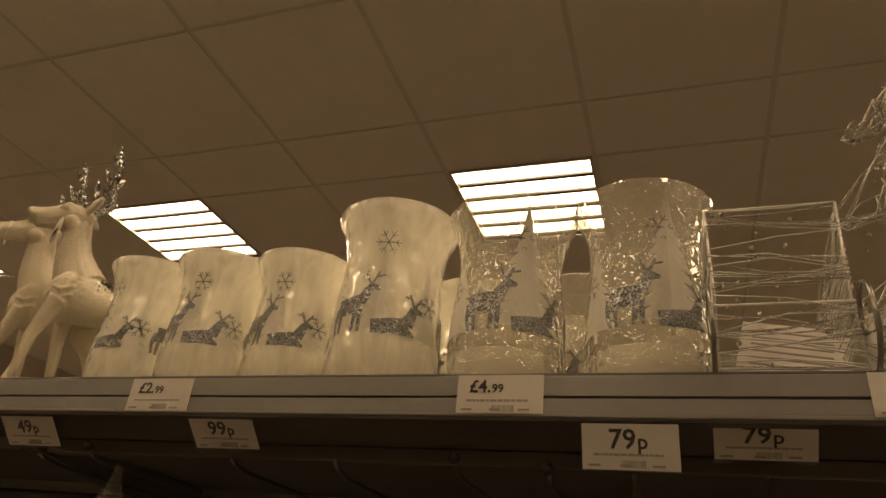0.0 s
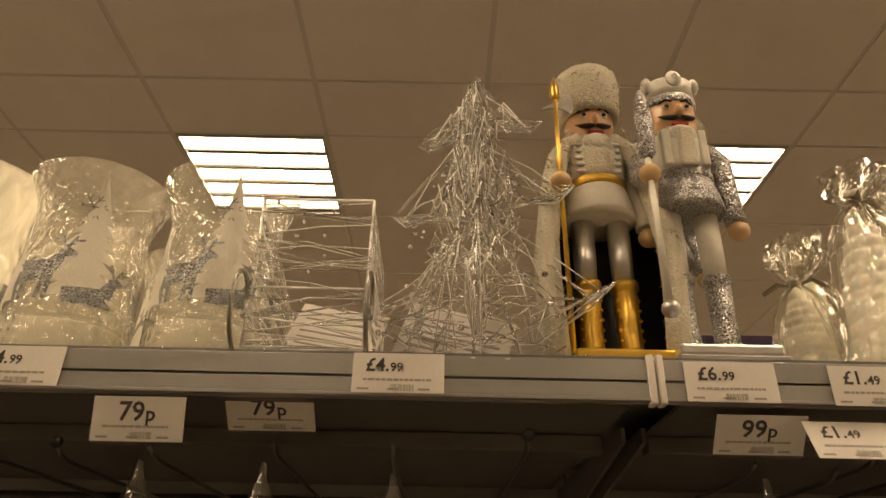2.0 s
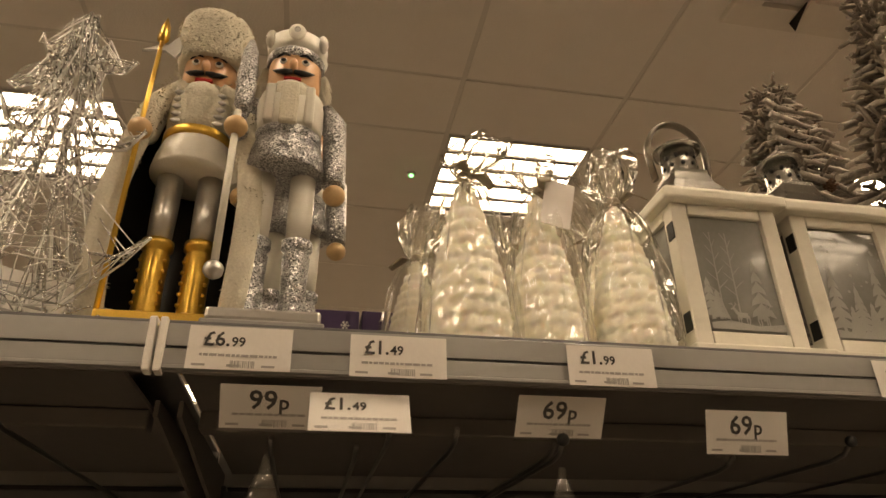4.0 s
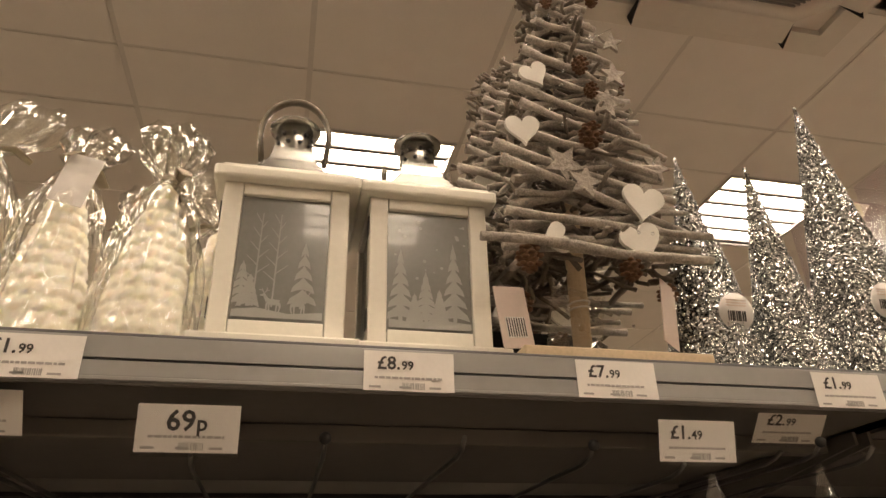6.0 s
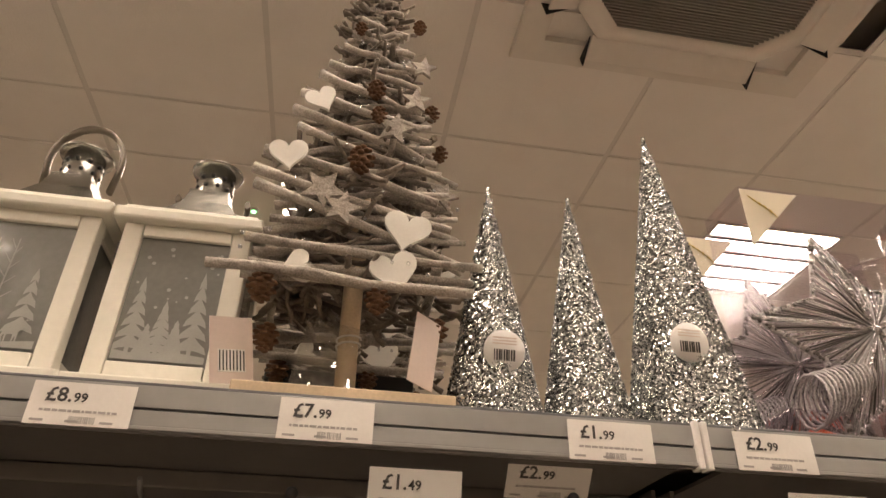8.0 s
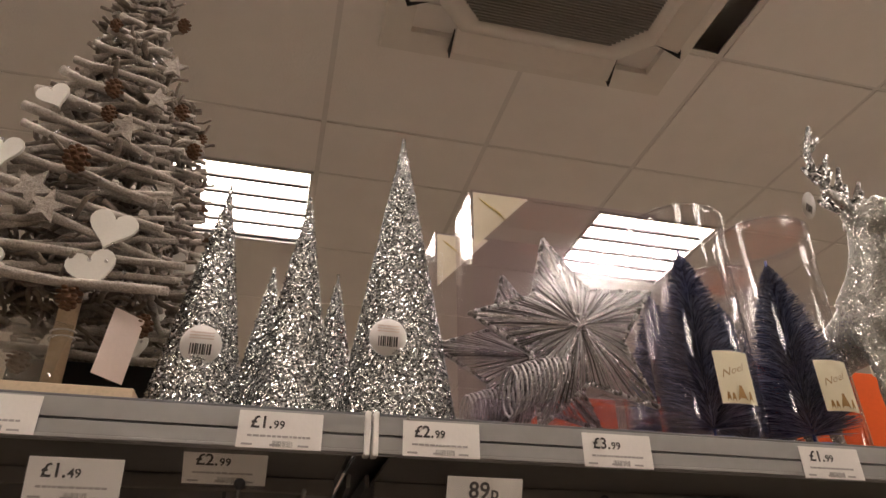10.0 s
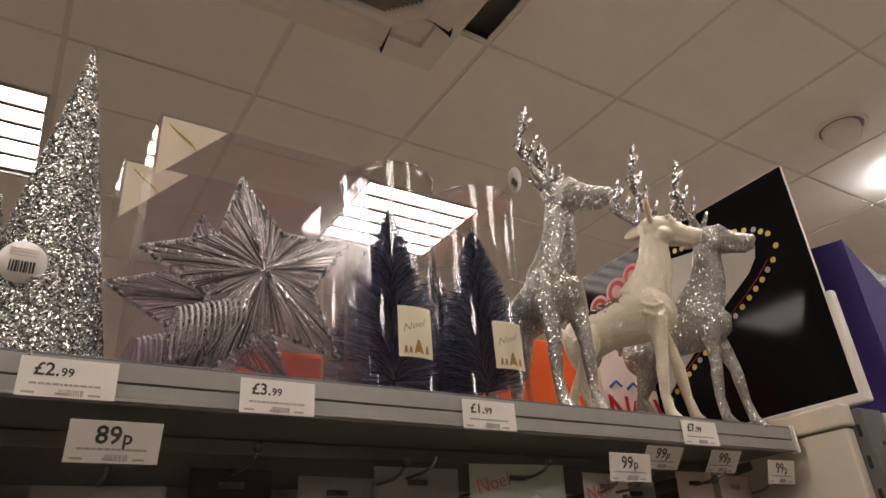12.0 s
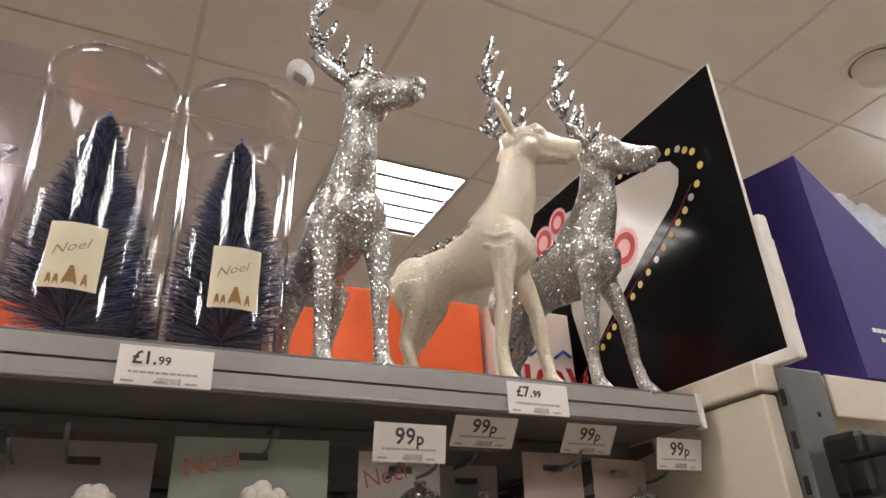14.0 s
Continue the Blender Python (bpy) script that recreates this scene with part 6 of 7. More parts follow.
# ---- reindeer ----
def deer_mesh(name, mats, head_turn, stride, seed, back_flakes, stance=0.027):
    """One figure: body, neck, head and legs melted together, then antlers and back flakes added."""
    bm = B()
    # barrel, with a tucked belly and a deep chest
    tube(bm, [(-0.104, 0, 0.158), (-0.092, 0, 0.160), (-0.065, 0, 0.164), (-0.030, 0, 0.174), (0.005, 0, 0.182), (0.035, 0, 0.192), (0.058, 0, 0.206), (0.072, 0, 0.216)],
         [(0.012, 0.014), (0.030, 0.033), (0.036, 0.038), (0.034, 0.034), (0.037, 0.041), (0.041, 0.050), (0.036, 0.046), (0.020, 0.028)], 20)
    # neck
    tube(bm, [(0.034, 0, 0.212), (0.052, 0, 0.240), (0.064, 0, 0.266), (0.071, 0, 0.294), (0.075, 0, 0.322), (0.078, 0, 0.342)],
         [(0.034, 0.044), (0.028, 0.038), (0.0235, 0.032), (0.0205, 0.027), (0.0195, 0.024), (0.018, 0.020)], 18)
    hc = Matrix.Translation((0.080, 0, 0.340)) @ Matrix.Rotation(radians(head_turn), 4, "Z")

    def H(x, y, z):
        return hc @ Vector((x, y, z))
    # skull, cheeks, muzzle and nose
    tube(bm, [H(-0.024, 0, 0.002), H(-0.006, 0, 0.006), H(0.016, 0, 0.005), H(0.034, 0, -0.002), H(0.052, 0, -0.008), H(0.068, 0, -0.013), H(0.079, 0, -0.015)],
         [(0.013, 0.015), (0.023, 0.026), (0.0235, 0.025), (0.0185, 0.0215), (0.0155, 0.0175), (0.0160, 0.0168), (0.0125, 0.0130)], 16)
    ball(bm, H(0.075, 0, -0.007), 0.0115, 0, 10, (0.9, 1.15, 0.8))
    tube(bm, [H(0.018, 0, -0.018), H(0.042, 0, -0.023), H(0.064, 0, -0.028)], [(0.015, 0.008), (0.0105, 0.006), (0.0095, 0.0055)], 10)
    for s in (-1, 1):
        st = stride * s
        ball(bm, H(0.010, s * 0.013, -0.012), 0.0155, 0, 12)
        ball(bm, H(0.025, s * 0.0185, 0.012), 0.0068, 0, 10, (1.3, 0.8, 0.9))
        tube(bm, [H(0.010, s * 0.0165, 0.019), H(0.024, s * 0.020, 0.0205), H(0.036, s * 0.0165, 0.012)], [0.003, 0.0042, 0.0028], 8)
        ball(bm, H(0.078, s * 0.0095, -0.009), 0.0052, 0, 8)
        # leaf-shaped ear, cupped forward
        tube(bm, [H(-0.008, s * 0.014, 0.014), H(-0.014, s * 0.028, 0.020), H(-0.021, s * 0.046, 0.025), H(-0.027, s * 0.062, 0.027), H(-0.030, s * 0.070, 0.027)],
             [(0.0055, 0.006), (0.0060, 0.0110), (0.0055, 0.0125), (0.0042, 0.0075), (0.0022, 0.0022)], 10)
        # shoulder, folds of the coat, foreleg
        fy = s * stance
        ball(bm, (0.046, fy * 0.95, 0.190), 0.027, 0, 14, (0.9, 0.55, 1.45))
        for k in range(2):
            c = 0.188 - 0.016 * k
            tube(bm, [(0.030, s * 0.040, c + 0.010), (0.048, s * 0.0425, c), (0.066, s * 0.036, c + 0.006)], [0.0020, 0.0034, 0.0018], 8)
        tube(bm, [(0.050, fy, 0.172), (0.055 + st * 0.35, fy * 1.02, 0.138), (0.058 + st * 0.7, fy * 1.04, 0.104), (0.057 + st * 0.8, fy * 1.04, 0.090), (0.056 + st, fy * 1.05, 0.050), (0.060 + st * 1.1, fy * 1.05, 0.020), (0.066 + st * 1.15, fy * 1.05, 0.010), (0.070 + st * 1.15, fy * 1.05, 0.0005)],
             [(0.0165, 0.022), (0.0130, 0.0155), (0.0098, 0.0110), (0.0102, 0.0115), (0.0076, 0.0082), (0.0088, 0.0094), (0.0095, 0.0105), (0.0120, 0.0135)], 12)
        # haunch and hind leg with the hock set back
        hy = s * 0.026
        ball(bm, (-0.076, hy, 0.152), 0.031, 0, 14, (1.0, 0.58, 1.35))
        tube(bm, [(-0.076, hy, 0.150), (-0.076 - st * 0.2, hy * 1.05, 0.118), (-0.092 - st * 0.5, hy * 1.1, 0.086), (-0.096 - st * 0.6, hy * 1.1, 0.074), (-0.088 - st * 0.7, hy * 1.1, 0.042), (-0.088 - st * 0.7, hy * 1.1, 0.018), (-0.082 - st * 0.7, hy * 1.1, 0.009), (-0.078 - st * 0.7, hy * 1.1, 0.0005)],
             [(0.0200, 0.028), (0.0145, 0.0185), (0.0095, 0.0110), (0.0088, 0.0105), (0.0074, 0.0080), (0.0086, 0.0090), (0.0094, 0.0102), (0.0115, 0.0130)], 12)
    tube(bm, [(-0.102, 0, 0.184), (-0.114, 0, 0.178), (-0.118, 0, 0.164)], [0.008, 0.0085, 0.003], 8)
    bmesh.ops.recalc_face_normals(bm, faces=bm.faces)
    me = bpy.data.meshes.new(name)
    bm.to_mesh(me)
    bm.free()
    ob = new("deer_form", me)
    r = ob.modifiers.new("remesh", "REMESH")
    r.mode, r.voxel_size, r.use_smooth_shade = "VOXEL", 0.0022, True
    s = ob.modifiers.new("smooth", "SMOOTH")
    s.factor, s.iterations = 0.5, 4
    bpy.context.view_layer.update()
    body = bpy.data.meshes.new_from_object(ob.evaluated_get(bpy.context.evaluated_depsgraph_get()))
    bpy.data.objects.remove(ob)
    bm = B()
    bm.from_mesh(body)
    for f in bm.faces:
        f.material_index, f.smooth = 0, True
    bpy.data.meshes.remove(body)
    rng = random.Random(seed)
    for s in (-1, 1):
        base = [(-0.004, s * 0.012, 0.020), (-0.018, s * 0.026, 0.036), (-0.036, s * 0.046, 0.062), (-0.038, s * 0.058, 0.104), (-0.024, s * 0.058, 0.150)]
        base = [hc @ Vector(p) for p in base]
        tube(bm, base, [0.0060, 0.0062, 0.0060, 0.0052, 0.0030], 8, 1)
        for i, d in ((0, (0.016, s * 0.004, 0.034)), (1, (0.012, s * 0.002, 0.046)), (2, (0.022, -s * 0.006, 0.040)), (2, (-0.014, s * 0.010, 0.024)), (3, (0.020, -s * 0.008, 0.026))):
            e = hc.to_3x3() @ Vector(d)
            tube(bm, [base[i], base[i] + e * 0.5 + Vector((0, 0, -0.002)), base[i] + e], [0.0052, 0.0050, 0.0028], 7, 1)
        for k in range(190):
            i = rng.randrange(4)
            c = base[i].lerp(base[i + 1], rng.random()) + Vector((rng.gauss(0, .004), rng.gauss(0, .004), rng.gauss(0, .004)))
            n = Vector((rng.gauss(0, 1), rng.gauss(0, 1), rng.gauss(0, 1))).normalized()
            u = n.orthogonal().normalized() * 0.0018
            v = n.cross(u)
            f = bm.faces.new([bm.verts.new(p) for p in (c + u, c + v, c - u, c - v)])
            f.material_index = 1
    if back_flakes:
        for k in range(620):
            x = rng.uniform(-0.095, 0.030)
            a = rng.gauss(0, 0.45)
            zc, rr = 0.160 + 0.24 * (x + 0.09), 0.034 + 0.06 * (x + 0.09)
            c = Vector((x, rr * math.sin(a) * 0.85, zc + rr * math.cos(a) + rng.uniform(0.0, 0.010)))
            n = Vector((rng.gauss(0, 0.6), math.sin(a) + rng.gauss(0, .5), math.cos(a))).normalized()
            u = n.orthogonal().normalized() * rng.uniform(0.002, 0.0032)
            v = n.cross(u)
            f = bm.faces.new([bm.verts.new(p) for p in (c + u, c + v, c - u, c - v)])
            f.material_index = 1
    out = bpy.data.meshes.new(name)
    bm.to_mesh(out)
    bm.free()
    for m in mats:
        out.materials.append(m)
    return out


M_ANTLER = glitter("antler_flakes", (0.72, 0.72, 0.72), 420, 0.8, 0.2, 0.18)
D_SILVER1 = deer_mesh("reindeer", [M_SILVERFIG, M_ANTLER], 34, 0.003, 1, False, 0.031)
D_SILVER2 = deer_mesh("reindeer", [M_SILVERFIG, M_ANTLER], 16, 0.016, 2, True)
D_CREAM = deer_mesh("reindeer", [M_CREAMFIG, M_ANTLER], 17, 0.018, 3, True)
for me, x, y, yaw, k, lab in ((D_SILVER1, 2.421, 0.708, -85, 1.0, "silver glitter reindeer figure with flaked antlers"), (D_CREAM, 2.607, 0.701, -48, 1.0, "cream reindeer figure with silver antlers and back"),
                              (D_SILVER2, 2.746, 0.698, -62, 1.0, "silver glitter reindeer figure with flaked antlers"), (D_CREAM, -0.655, 0.722, -150, 0.79, "cream reindeer figure with silver antlers and back"),
                              (D_CREAM, -0.750, 0.748, -150, 0.79, "cream reindeer figure with silver antlers and back")):
    ob = new("reindeer", me)
    ob.matrix_world = pose(x, y, TOP, 0, 0, yaw) @ Matrix.Scale(k, 4)
    tagged(ob, label=lab, category="reindeer figure", group="reindeer figures")


def round_tag(x, y, z, yaw, tilt):
    t = thing("round_tag", pose(x, y, z, tilt, 0, yaw), label="round white barcode tag hanging from an ear", category="tag", group="ear tags")
    bm = B()
    lathe(bm, [(0, -0.0005), (0.0200, -0.0005), (0.0200, 0.0005), (0, 0.0005)], 28)
    for v in bm.verts:
        v.co = Matrix.Rotation(radians(90), 4, "X") @ v.co
    part("disc", bm, M_TAGWHITE, t)
    bm = B()
    for k in range(8):
        bx(bm, -0.009 + k * 0.0024, -0.0079 + k * 0.0024, -0.001, -0.0007, -0.010, 0.001)
    tagged(part("barcode", bm, M_INK, t), kind="stuff")
    return t


round_tag(2.352, 0.640, 1.932, 25, 20)
round_tag(-0.700, 0.655, 1.803, -28, 0)
round_tag(-0.839, 0.685, 1.828, -40, 0)


# ---- goods behind the reindeer ----
def display_carton(x0, x1, y, h, d, m, label, word=None):
    t = thing("display_carton", pose(x0, y, TOP), label=label, category="carton")
    bm = B()
    bx(bm, 0, x1 - x0, 0, d, 0, h, bev=0.002)
    part("carton", bm, m, t)
    if word:
        o = new("lettering", words(word, 0.085, M_RED))
        o.parent, o.location = t, (0.006, -0.0008, 0.075)
        tagged(o, label="red letters " + word)
        bm = B()
        for k in range(3):
            tube(bm, [(0.02 + 0.05 * k, -0.0008, 0.150), (0.04 + 0.05 * k, -0.0008, 0.165), (0.055 + 0.05 * k, -0.0008, 0.155)], 0.003, 6)
        part("squiggle", bm, M_BLUEBASE, t, "blue printed stroke")
    return t


display_carton(2.43, 2.755, 0.950, 0.240, 0.11, M_ORANGE, "bright orange cardboard display carton")
display_carton(2.05, 2.16, 0.945, 0.150, 0.10, M_ORANGE, "bright orange cardboard carton")
# the black one is an added block that darkens the twig tree's base
display_carton(1.300, 1.480, 0.850, 0.115, 0.12, M_INKBLACK, "black block added to darken the space behind the twig tree")
display_carton(2.765, 2.925, 0.930, 0.235, 0.10, M_TAG, "pale pink carton with big red letters", "NOW")


# ---- black sign board at the bay end ----
def sign_board():
    X = 2.950
    y0, y1, z0, z1 = 0.536, 1.110, 1.618, 2.073
    t = thing("sign_board", pose(X, y0, z0), label="glossy black printed sign board in a white holder", category="sign")
    h, d = z1 - z0, y1 - y0
    bm = B()
    bx(bm, 0, 0.004, 0, d, 0, h)
    part("board", bm, M_BOARD, t)
    bm = B()
    bx(bm, -0.0004, 0.0044, -0.0018, -0.0002, -0.001, h + 0.0015)
    bx(bm, -0.0004, 0.0044, 0, d, h + 0.0002, h + 0.0018)
    part("board_edge", bm, M_HOLDER, t, "white board edge")

    def put(bm, pts, lift, m, nm, lab=""):
        vs = [bm.verts.new((-lift, y, z)) for y, z in pts]
        bm.faces.new(vs)
        return part(nm, bm, m, t, lab)
    # cream rounded stroke: top bar and slanting leg
    body = [(0.40, 0.403), (0.30, 0.386), (0.18, 0.366), (0.136, 0.360), (0.110, 0.346), (0.097, 0.324), (0.104, 0.300), (0.127, 0.275), (0.20, 0.230), (0.30, 0.160), (0.385, 0.095), (0.41, 0.20)]
    put(B(), body, 0.0006, M_BOARDCREAM, "print_shape", "cream printed shape")
    edge = [(0.30, 0.402), (0.245, 0.392), (0.180, 0.380), (0.130, 0.372), (0.090, 0.357), (0.064, 0.335), (0.056, 0.305), (0.070, 0.280), (0.103, 0.252), (0.140, 0.228), (0.180, 0.204), (0.225, 0.180), (0.269, 0.155), (0.32, 0.125), (0.38, 0.085), (0.43, 0.05)]
    path = []
    for (a0, b0), (a1, b1) in zip(edge[:-1], edge[1:]):
        n = max(1, round(math.hypot(a1 - a0, b1 - b0) / 0.021))
        for k in range(n):
            path.append((a0 + (a1 - a0) * k / n, b0 + (b1 - b0) * k / n))
    for k, (a, b) in enumerate(path):
        bm = B()
        vs = [bm.verts.new((-0.0009, a + 0.0062 * math.cos(i * 0.785), b + 0.0062 * math.sin(i * 0.785))) for i in range(8)]
        bm.faces.new(vs)
        part("bulb_print", bm, M_DOT if k % 5 else M_BOARDCREAM, t)
    bm = B()
    tube(bm, [(-0.0006, a + 0.010, b + 0.006) for a, b in edge[7:]], 0.0007, 4)
    part("red_line", bm, M_RED, t, "red printed line")
    for a, b, r in ((0.535, 0.355, 0.034), (0.470, 0.375, 0.036), (0.415, 0.395, 0.030), (0.246, 0.256, 0.036)):
        bm = B()
        for rr, lift, mi in ((r, 0.0012, 0), (r * 0.78, 0.0015, 1), (r * 0.45, 0.0018, 0)):
            f = bm.faces.new([bm.verts.new((-lift, a + rr * math.cos(i * 0.314), b + rr * math.sin(i * 0.314))) for i in range(20)])
            f.material_index = mi
        part("sweet_print", bm, [M_PINK, M_RED], t, "round red and pink sweet print")
    bm = B()
    bx(bm, -0.006, 0.012, -0.012, d, -0.018, -0.0015, bev=0.003)
    part("holder_rail", bm, M_HOLDER, t, "white plastic holder rail")
    bm = B()
    bx(bm, -0.006, 0.012, -0.016, -0.0022, -0.018, 0.182, bev=0.004)
    part("holder_post", bm, M_HOLDER, t, "white plastic holder upright")
    bm = B()
    bx(bm, 0.018, 0.021, -0.010, 0.020, 0.045, 0.150, bev=0.001)
    part("clip_card", bm, M_CARD, t, "white clipped card")
    return t


sign_board()


# ---- end of the bay ----
def end_frame():
    t = thing("shelving_end", pose(2.915, 0.55, 0), label="cream steel end panel with a dark grey slotted post", category="shelving")
    bm = B()
    bx(bm, -0.014, 0.010, 0.0, 0.60, 0.0, 1.560, bev=0.003)
    part("panel", bm, M_CREAM, t)
    bm = B()
    bx(bm, -0.022, 0.014, -0.004, 0.60, 1.563, 1.599, bev=0.004)
    part("cap_rail", bm, M_CREAM, t, "folded cream top rail")
    bm = B()
    bx(bm, 0.012, 0.078, -0.018, 0.016, 0.0, 1.590, bev=0.0025)
    post = part("post", bm, M_POST, t, "dark grey slotted steel post")
    for k in range(9):
        bm = B()
        bx(bm, 0.0105, 0.0118, -0.010, -0.004, 1.545 - k * 0.05, 1.565 - k * 0.05)
        part("slot", bm, M_INKBLACK, post)
    bm = B()
    ball(bm, (0.052, -0.0185, 1.535), 0.0035, seg=10, sc=(1, 0.4, 1))
    part("screw", bm, M_INKBLACK, post)
    return t


end_frame()


def end_shelf():
    t = thing("end_shelf", pose(3.0, 0.52, 0), label="cream steel end shelf beside the post", category="shelving")
    bm = B()
    bx(bm, 0.002, 0.90, 0.02, 0.62, 1.572, 1.588, bev=0.003)
    part("shelf_panel", bm, M_CREAM, t)
    bm = B()
    bx(bm, 0.002, 0.90, 0.014, 0.0185, 1.535, 1.588, bev=0.002)
    part("front_lip", bm, M_CREAM, t)
    bm = B()
    bx(bm, 0.002, 0.90, 0.30, 0.33, 0, 1.570)
    part("back_panel", bm, M_CREAM, t)
    return t


end_shelf()


def purple_tray():
    t = thing("display_tray", pose(3.085, 0.533, 1.590), label="purple card counter display tray with sloping sides", category="display tray")
    L = 0.285
    side = [(0.0, 0.0), (L, 0.0), (L, 0.094), (0.0, 0.348)]
    for y in (0.0, 0.24):
        bm = B()
        prism(bm, side, 0.004, m=Matrix.Translation((0, y, 0)))
        part("side_wall", bm, M_PURPLE, t)
    bm = B()
    bx(bm, 0.0, 0.004, 0.0045, 0.2395, 0, 0.347)
    for v in bm.verts:
        if v.co.z > 0.3:
            v.co.z += 0.14 * v.co.y
    part("rear_wall", bm, M_PURPLE, t)
    bm = B()
    bx(bm, 0.0045, L, 0.0045, 0.2395, 0, 0.004)
    part("floor_panel", bm, M_PURPLE, t)
    bm = B()
    bx(bm, L - 0.004, L, 0.0045, 0.2395, 0.0045, 0.090)
    part("front_wall", bm, M_PURPLE, t)
    bm = B()
    for k, (a, b) in enumerate(((0.045, 0.15), (0.058, 0.145))):
        x = a
        r = random.Random(k)
        while x < b:
            l = r.uniform(0.004, 0.010)
            bx(bm, x, x + l, -0.0006, 0, 0.068 - k * 0.013, 0.074 - k * 0.013)
            x += l + 0.002
    part("small_print", bm, M_CARD, t, "two lines of small white print")
    return t


purple_tray()
rg = random.Random(9)
pk = None
for k in range(9):
    x = 3.108 + k * 0.027
    h = 0.335 - k * 0.004
    if pk is None:
        pk = thing("clear_pack", pose(x, 0.66, 1.594), label="clear hanging plastic pack standing in the purple tray", category="pack", group="clear packs")
        bm = B()
        bx(bm, 0, 0.020, -0.100, 0.100, 0, 0.335, bev=0.003)
        o = part("bag", bm, M_PACK, pk)
        o.visible_shadow = False
        bm = B()
        bx(bm, 0.006, 0.014, -0.090, 0.090, 0.004, 0.25, bev=0.002)
        part("contents", bm, M_GREYCARD, pk, "grey contents")
    else:
        copy_thing(pk, pose(x, 0.66 + rg.uniform(-0.004, 0.004), 1.594, 0, 4) @ Matrix.Diagonal((1, 1, h / 0.335, 1)))


def basket():
    t = thing("wire_basket", pose(2.935, 0.33, 1.375), label="black wire basket hung on the bay end with packets", category="basket")
    bm = B()
    x0, x1, y0, y1 = 0.0, 0.36, 0.0, 0.17
    for z in (0.0, 0.10):
        for a, b in (((x0, y0), (x1, y0)), ((x1, y0), (x1, y1)), ((x1, y1), (x0, y1)), ((x0, y1), (x0, y0))):
            tube(bm, [(a[0], a[1], z), (b[0], b[1], z)], 0.0035, 6)
    part("rim", bm, M_INKBLACK, t)
    for k in range(13):
        bm = B()
        x = x0 + (x1 - x0) * k / 12
        tube(bm, [(x, y0, 0.10), (x, y0, 0.0), (x, y1, 0.0), (x, y1, 0.10)], 0.0018, 5)
        part("wire", bm, M_INKBLACK, t)
    bm = B()
    bx(bm, 0.0, 0.05, 0.14, 0.19, 0.06, 0.13, bev=0.008)
    part("bracket", bm, M_INKBLACK, t, "black moulded bracket")
    bm = B()
    bx(bm, 0.03, 0.30, 0.02, 0.15, 0.004, 0.092, bev=0.003)
    part("tray", bm, M_GREYCARD, t, "grey tray")
    return t


basket()
bm = B()
bx(bm, 0, 0.10, 0, 0.05, 0, 0.05, bev=0.003)
solid("packet", bm, M_PURPLE, pose(3.07, 0.39, 1.4675), label="small purple packet in the wire basket", category="packet")
bm = B()
bx(bm, 0, 0.09, 0, 0.002, 0, 0.06, m=Matrix.Rotation(radians(-12), 4, "X"))
solid("price_card", bm, M_YELLOW, pose(3.19, 0.36, 1.4672), label="yellow price card in the wire basket", category="price card")


# ---- goods hung under the shelf ----
def hang_card(x, y, z, w, h, m, word, bauble, label, seed):
    t = thing("hanging_card", pose(x, y, z, 4, 0, (seed % 3 - 1) * 5), label=label, category="hanging pack", group="hanging packs")
    bm = B()
    hole = 0.014
    gx, gz = (-w / 2, -hole, hole, w / 2), (0, -0.014, -0.021, -h)
    grid = [[bm.verts.new((x, 0, z)) for x in gx] for z in gz]
    for i in range(3):
        for j in range(3):
            if (i, j) != (1, 1):
                bm.faces.new((grid[i][j], grid[i + 1][j], grid[i + 1][j + 1], grid[i][j + 1]))
    bmesh.ops.solidify(bm, geom=bm.faces[:], thickness=0.0008)
    part("card", bm, m, t)
    if word:
        o = new("script", words(word, 0.026, M_ROSE, -0.006))
        o.parent, o.location, o.rotation_euler = t, (-w * 0.42, -0.0006, -0.038), (0, radians(-14), 0)
        tagged(o, label="rose script word " + word)
    if bauble:
        bm = B()
        rng = random.Random(seed)
        if bauble == 1:
            ball(bm, (0.01, -0.026, -h * 0.44), 0.021, 0, 14)
            for q in range(26):
                v = Vector((rng.gauss(0, 1), rng.gauss(0, 1), rng.gauss(0, 1))).normalized() * 0.020
                ball(bm, Vector((0.01, -0.026, -h * 0.44)) + v, rng.uniform(0.006, 0.010), 0, 8)
        else:
            ball(bm, (0.01, -0.026, -h * 0.44), 0.026, 0, 20)
            lathe(bm, [(0.006, 0), (0.006, 0.007), (0, 0.008)], 12, at=(0.01, -0.026, -h * 0.44 + 0.024))
        tagged(part("bauble", bm, M_SNOW if bauble == 1 else M_TINSEL, t, "white pompom" if bauble == 1 else "round bauble"), kind="stuff" if bauble == 1 else "")
    return t


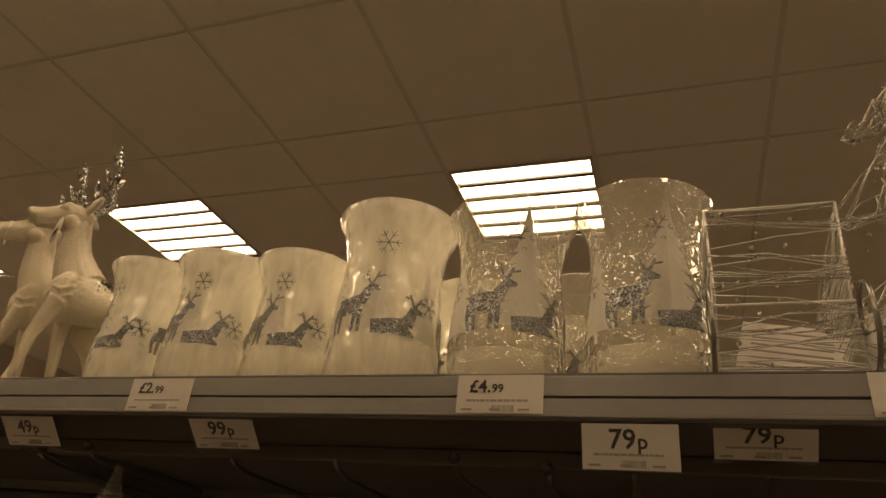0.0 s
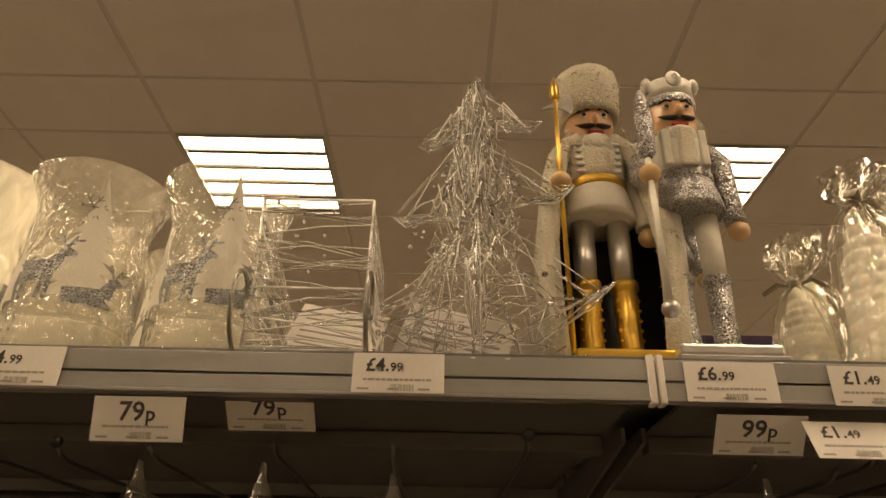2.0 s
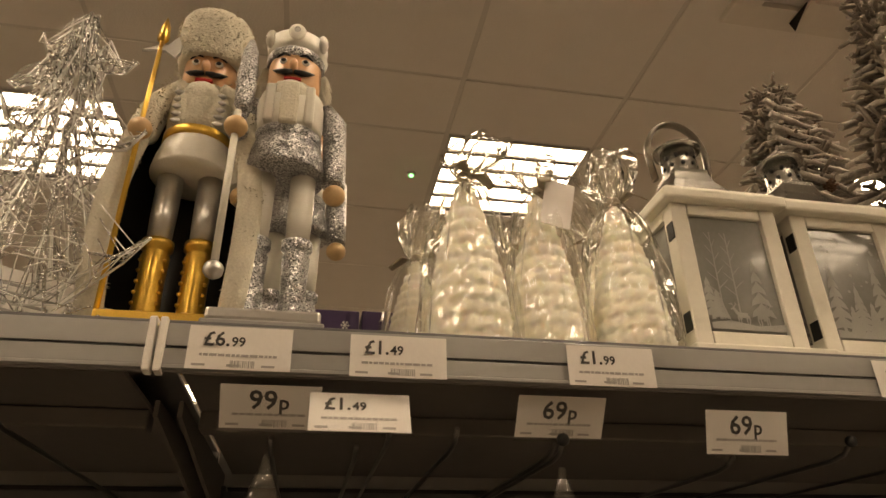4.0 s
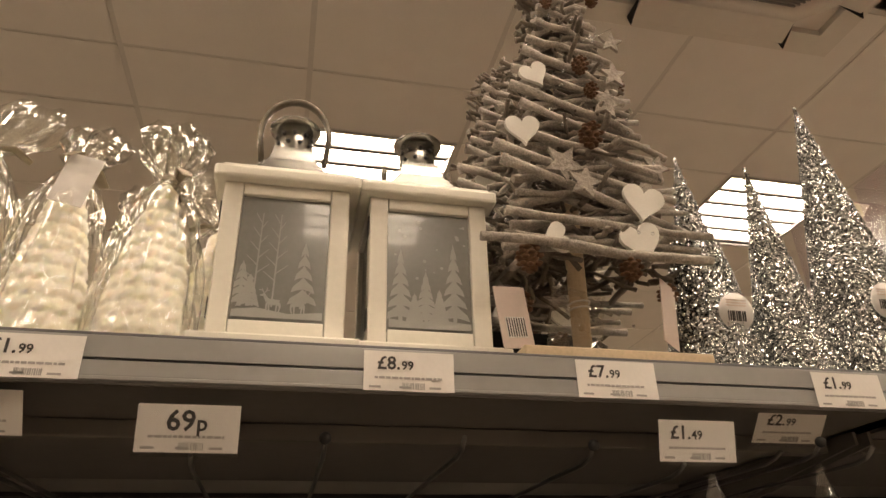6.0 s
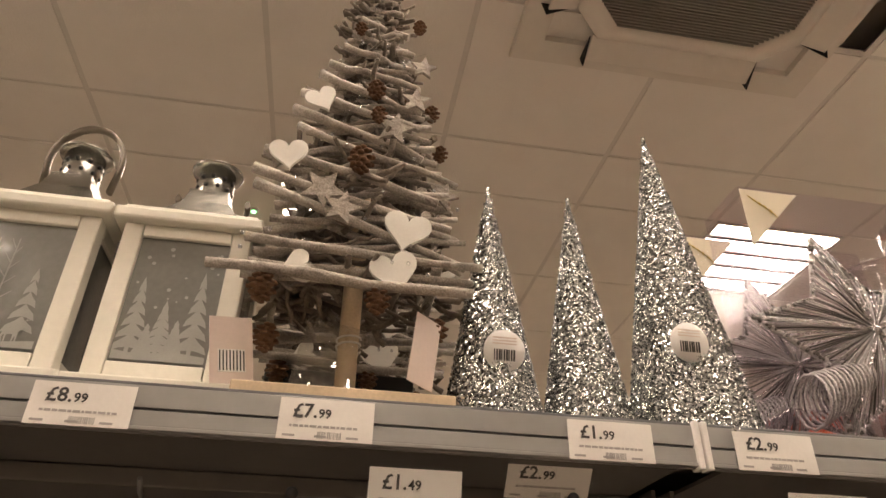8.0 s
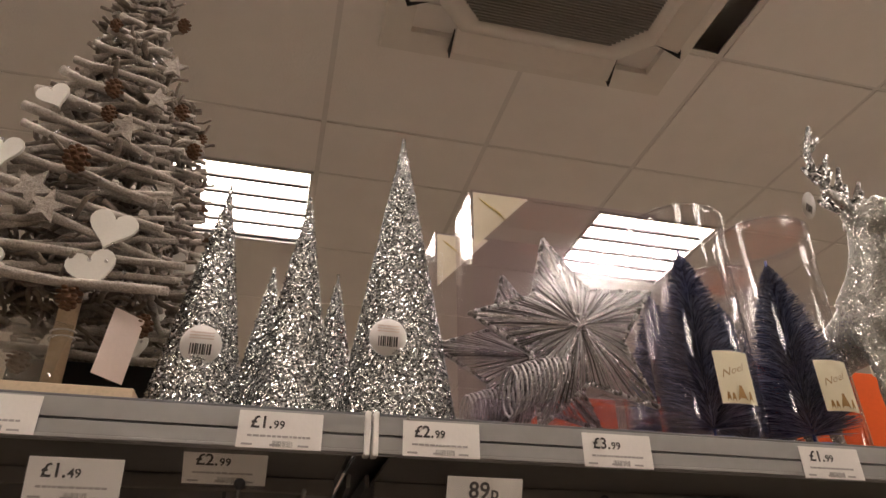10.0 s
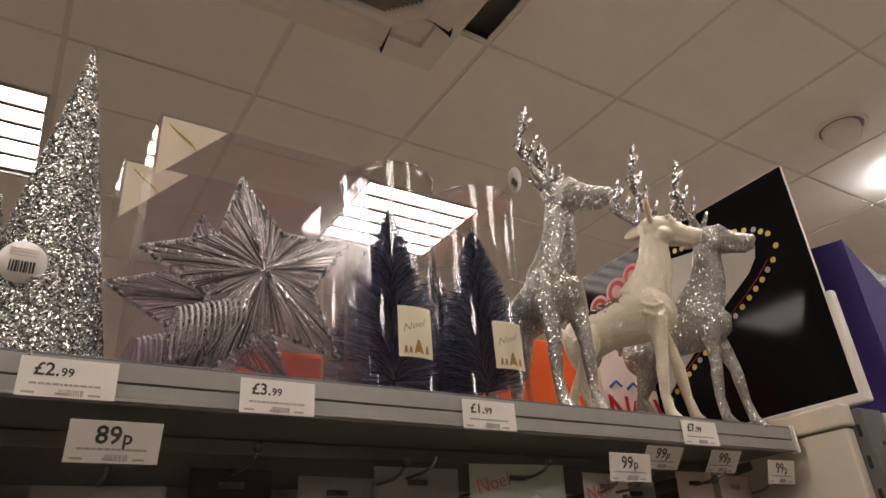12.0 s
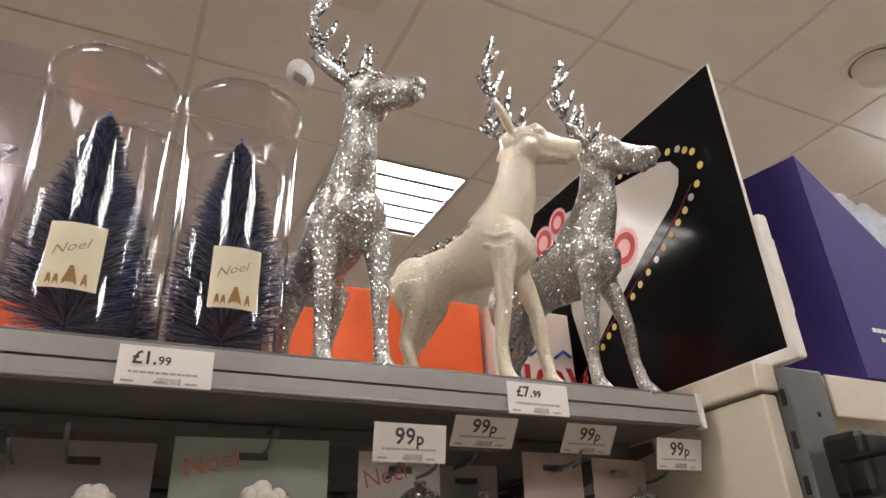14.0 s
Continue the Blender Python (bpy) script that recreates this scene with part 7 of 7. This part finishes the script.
for k, (x, y, z, w, h, m, word, b) in enumerate(((2.345, 0.705, 1.512, 0.150, 0.16, M_MINT, "Noel", 1), (2.195, 0.715, 1.505, 0.120, 0.15, M_GREYCARD, "", 1), (2.50, 0.70, 1.503, 0.098, 0.14, M_CARD, "Noel", 2), (2.60, 0.74, 1.500, 0.08, 0.14, M_GREYCARD, "", 2),
                                                 (2.700, 0.705, 1.512, 0.085, 0.15, M_TAG, "", 0), (2.800, 0.705, 1.508, 0.090, 0.15, M_TAG, "", 2), (1.840, 0.72, 1.478, 0.12, 0.12, M_GREYCARD, "", 0), (1.97, 0.73, 1.500, 0.09, 0.12, M_BACK, "", 0), (2.09, 0.72, 1.492, 0.10, 0.13, M_GREYCARD, "", 1))):
    hang_card(x, y, z, w, h, m, word, b, "pale card pack with a round bauble on a hook" if b else "pale card pack hanging on a hook", k)


def soft_bag(x, y, z, seed):
    t = thing("clear_bag", pose(x, y, z), label="small clear plastic bag hanging on a hook", category="hanging pack", group="clear bags")
    bm = B()
    lathe(bm, [(0.002, 0), (0.004, -0.012), (0.010, -0.03), (0.020, -0.06), (0.022, -0.10), (0.012, -0.12), (0.0, -0.122)], 24, caps=False,
          wob=lambda a, q: 0.25 * math.sin(a * 3 + seed) + 0.12 * math.sin(a * 8 + q * 90))
    o = part("bag", bm, M_CELLO, t)
    bm = B()
    ball(bm, (0, 0, -0.085), 0.016, 0, 12)
    part("ornament", bm, M_SNOW, t, "small white ornament")
    return t


for k, (x, z) in enumerate(((0.075, 1.485), (0.18, 1.485), (0.29, 1.478), (0.605, 1.480), (0.845, 1.474), (-0.46, 1.49), (1.48, 1.478), (1.60, 1.488))):
    soft_bag(x, 0.655, z, k)


# ---- far side of the shop ----
def hanging_sign(x, y, z, w, h, m, label):
    t = thing("hanging_sign", pose(x, y, z), label=label, category="sign")
    bm = B()
    bx(bm, 0, 0.01, 0, w, 0, h, bev=0.002)
    part("panel", bm, m, t)
    bm = B()
    bx(bm, -0.001, -0.0002, w * 0.15, w * 0.8, h * 0.4, h * 0.55)
    part("print", bm, M_CARD, t, "white printed bar")
    for yy in (0.1 * w, 0.9 * w):
        bm = B()
        tube(bm, [(0.005, yy, h), (0.005, yy, CEIL - z)], 0.002, 5)
        part("cord", bm, M_HOOK, t)
    return t


hanging_sign(6.2, 1.10, 1.92, 0.50, 0.26, M_BLUESIGN, "blue hanging department sign")
hanging_sign(6.0, 0.75, 1.78, 0.42, 0.34, M_PINKSIGN, "pink hanging offer sign")
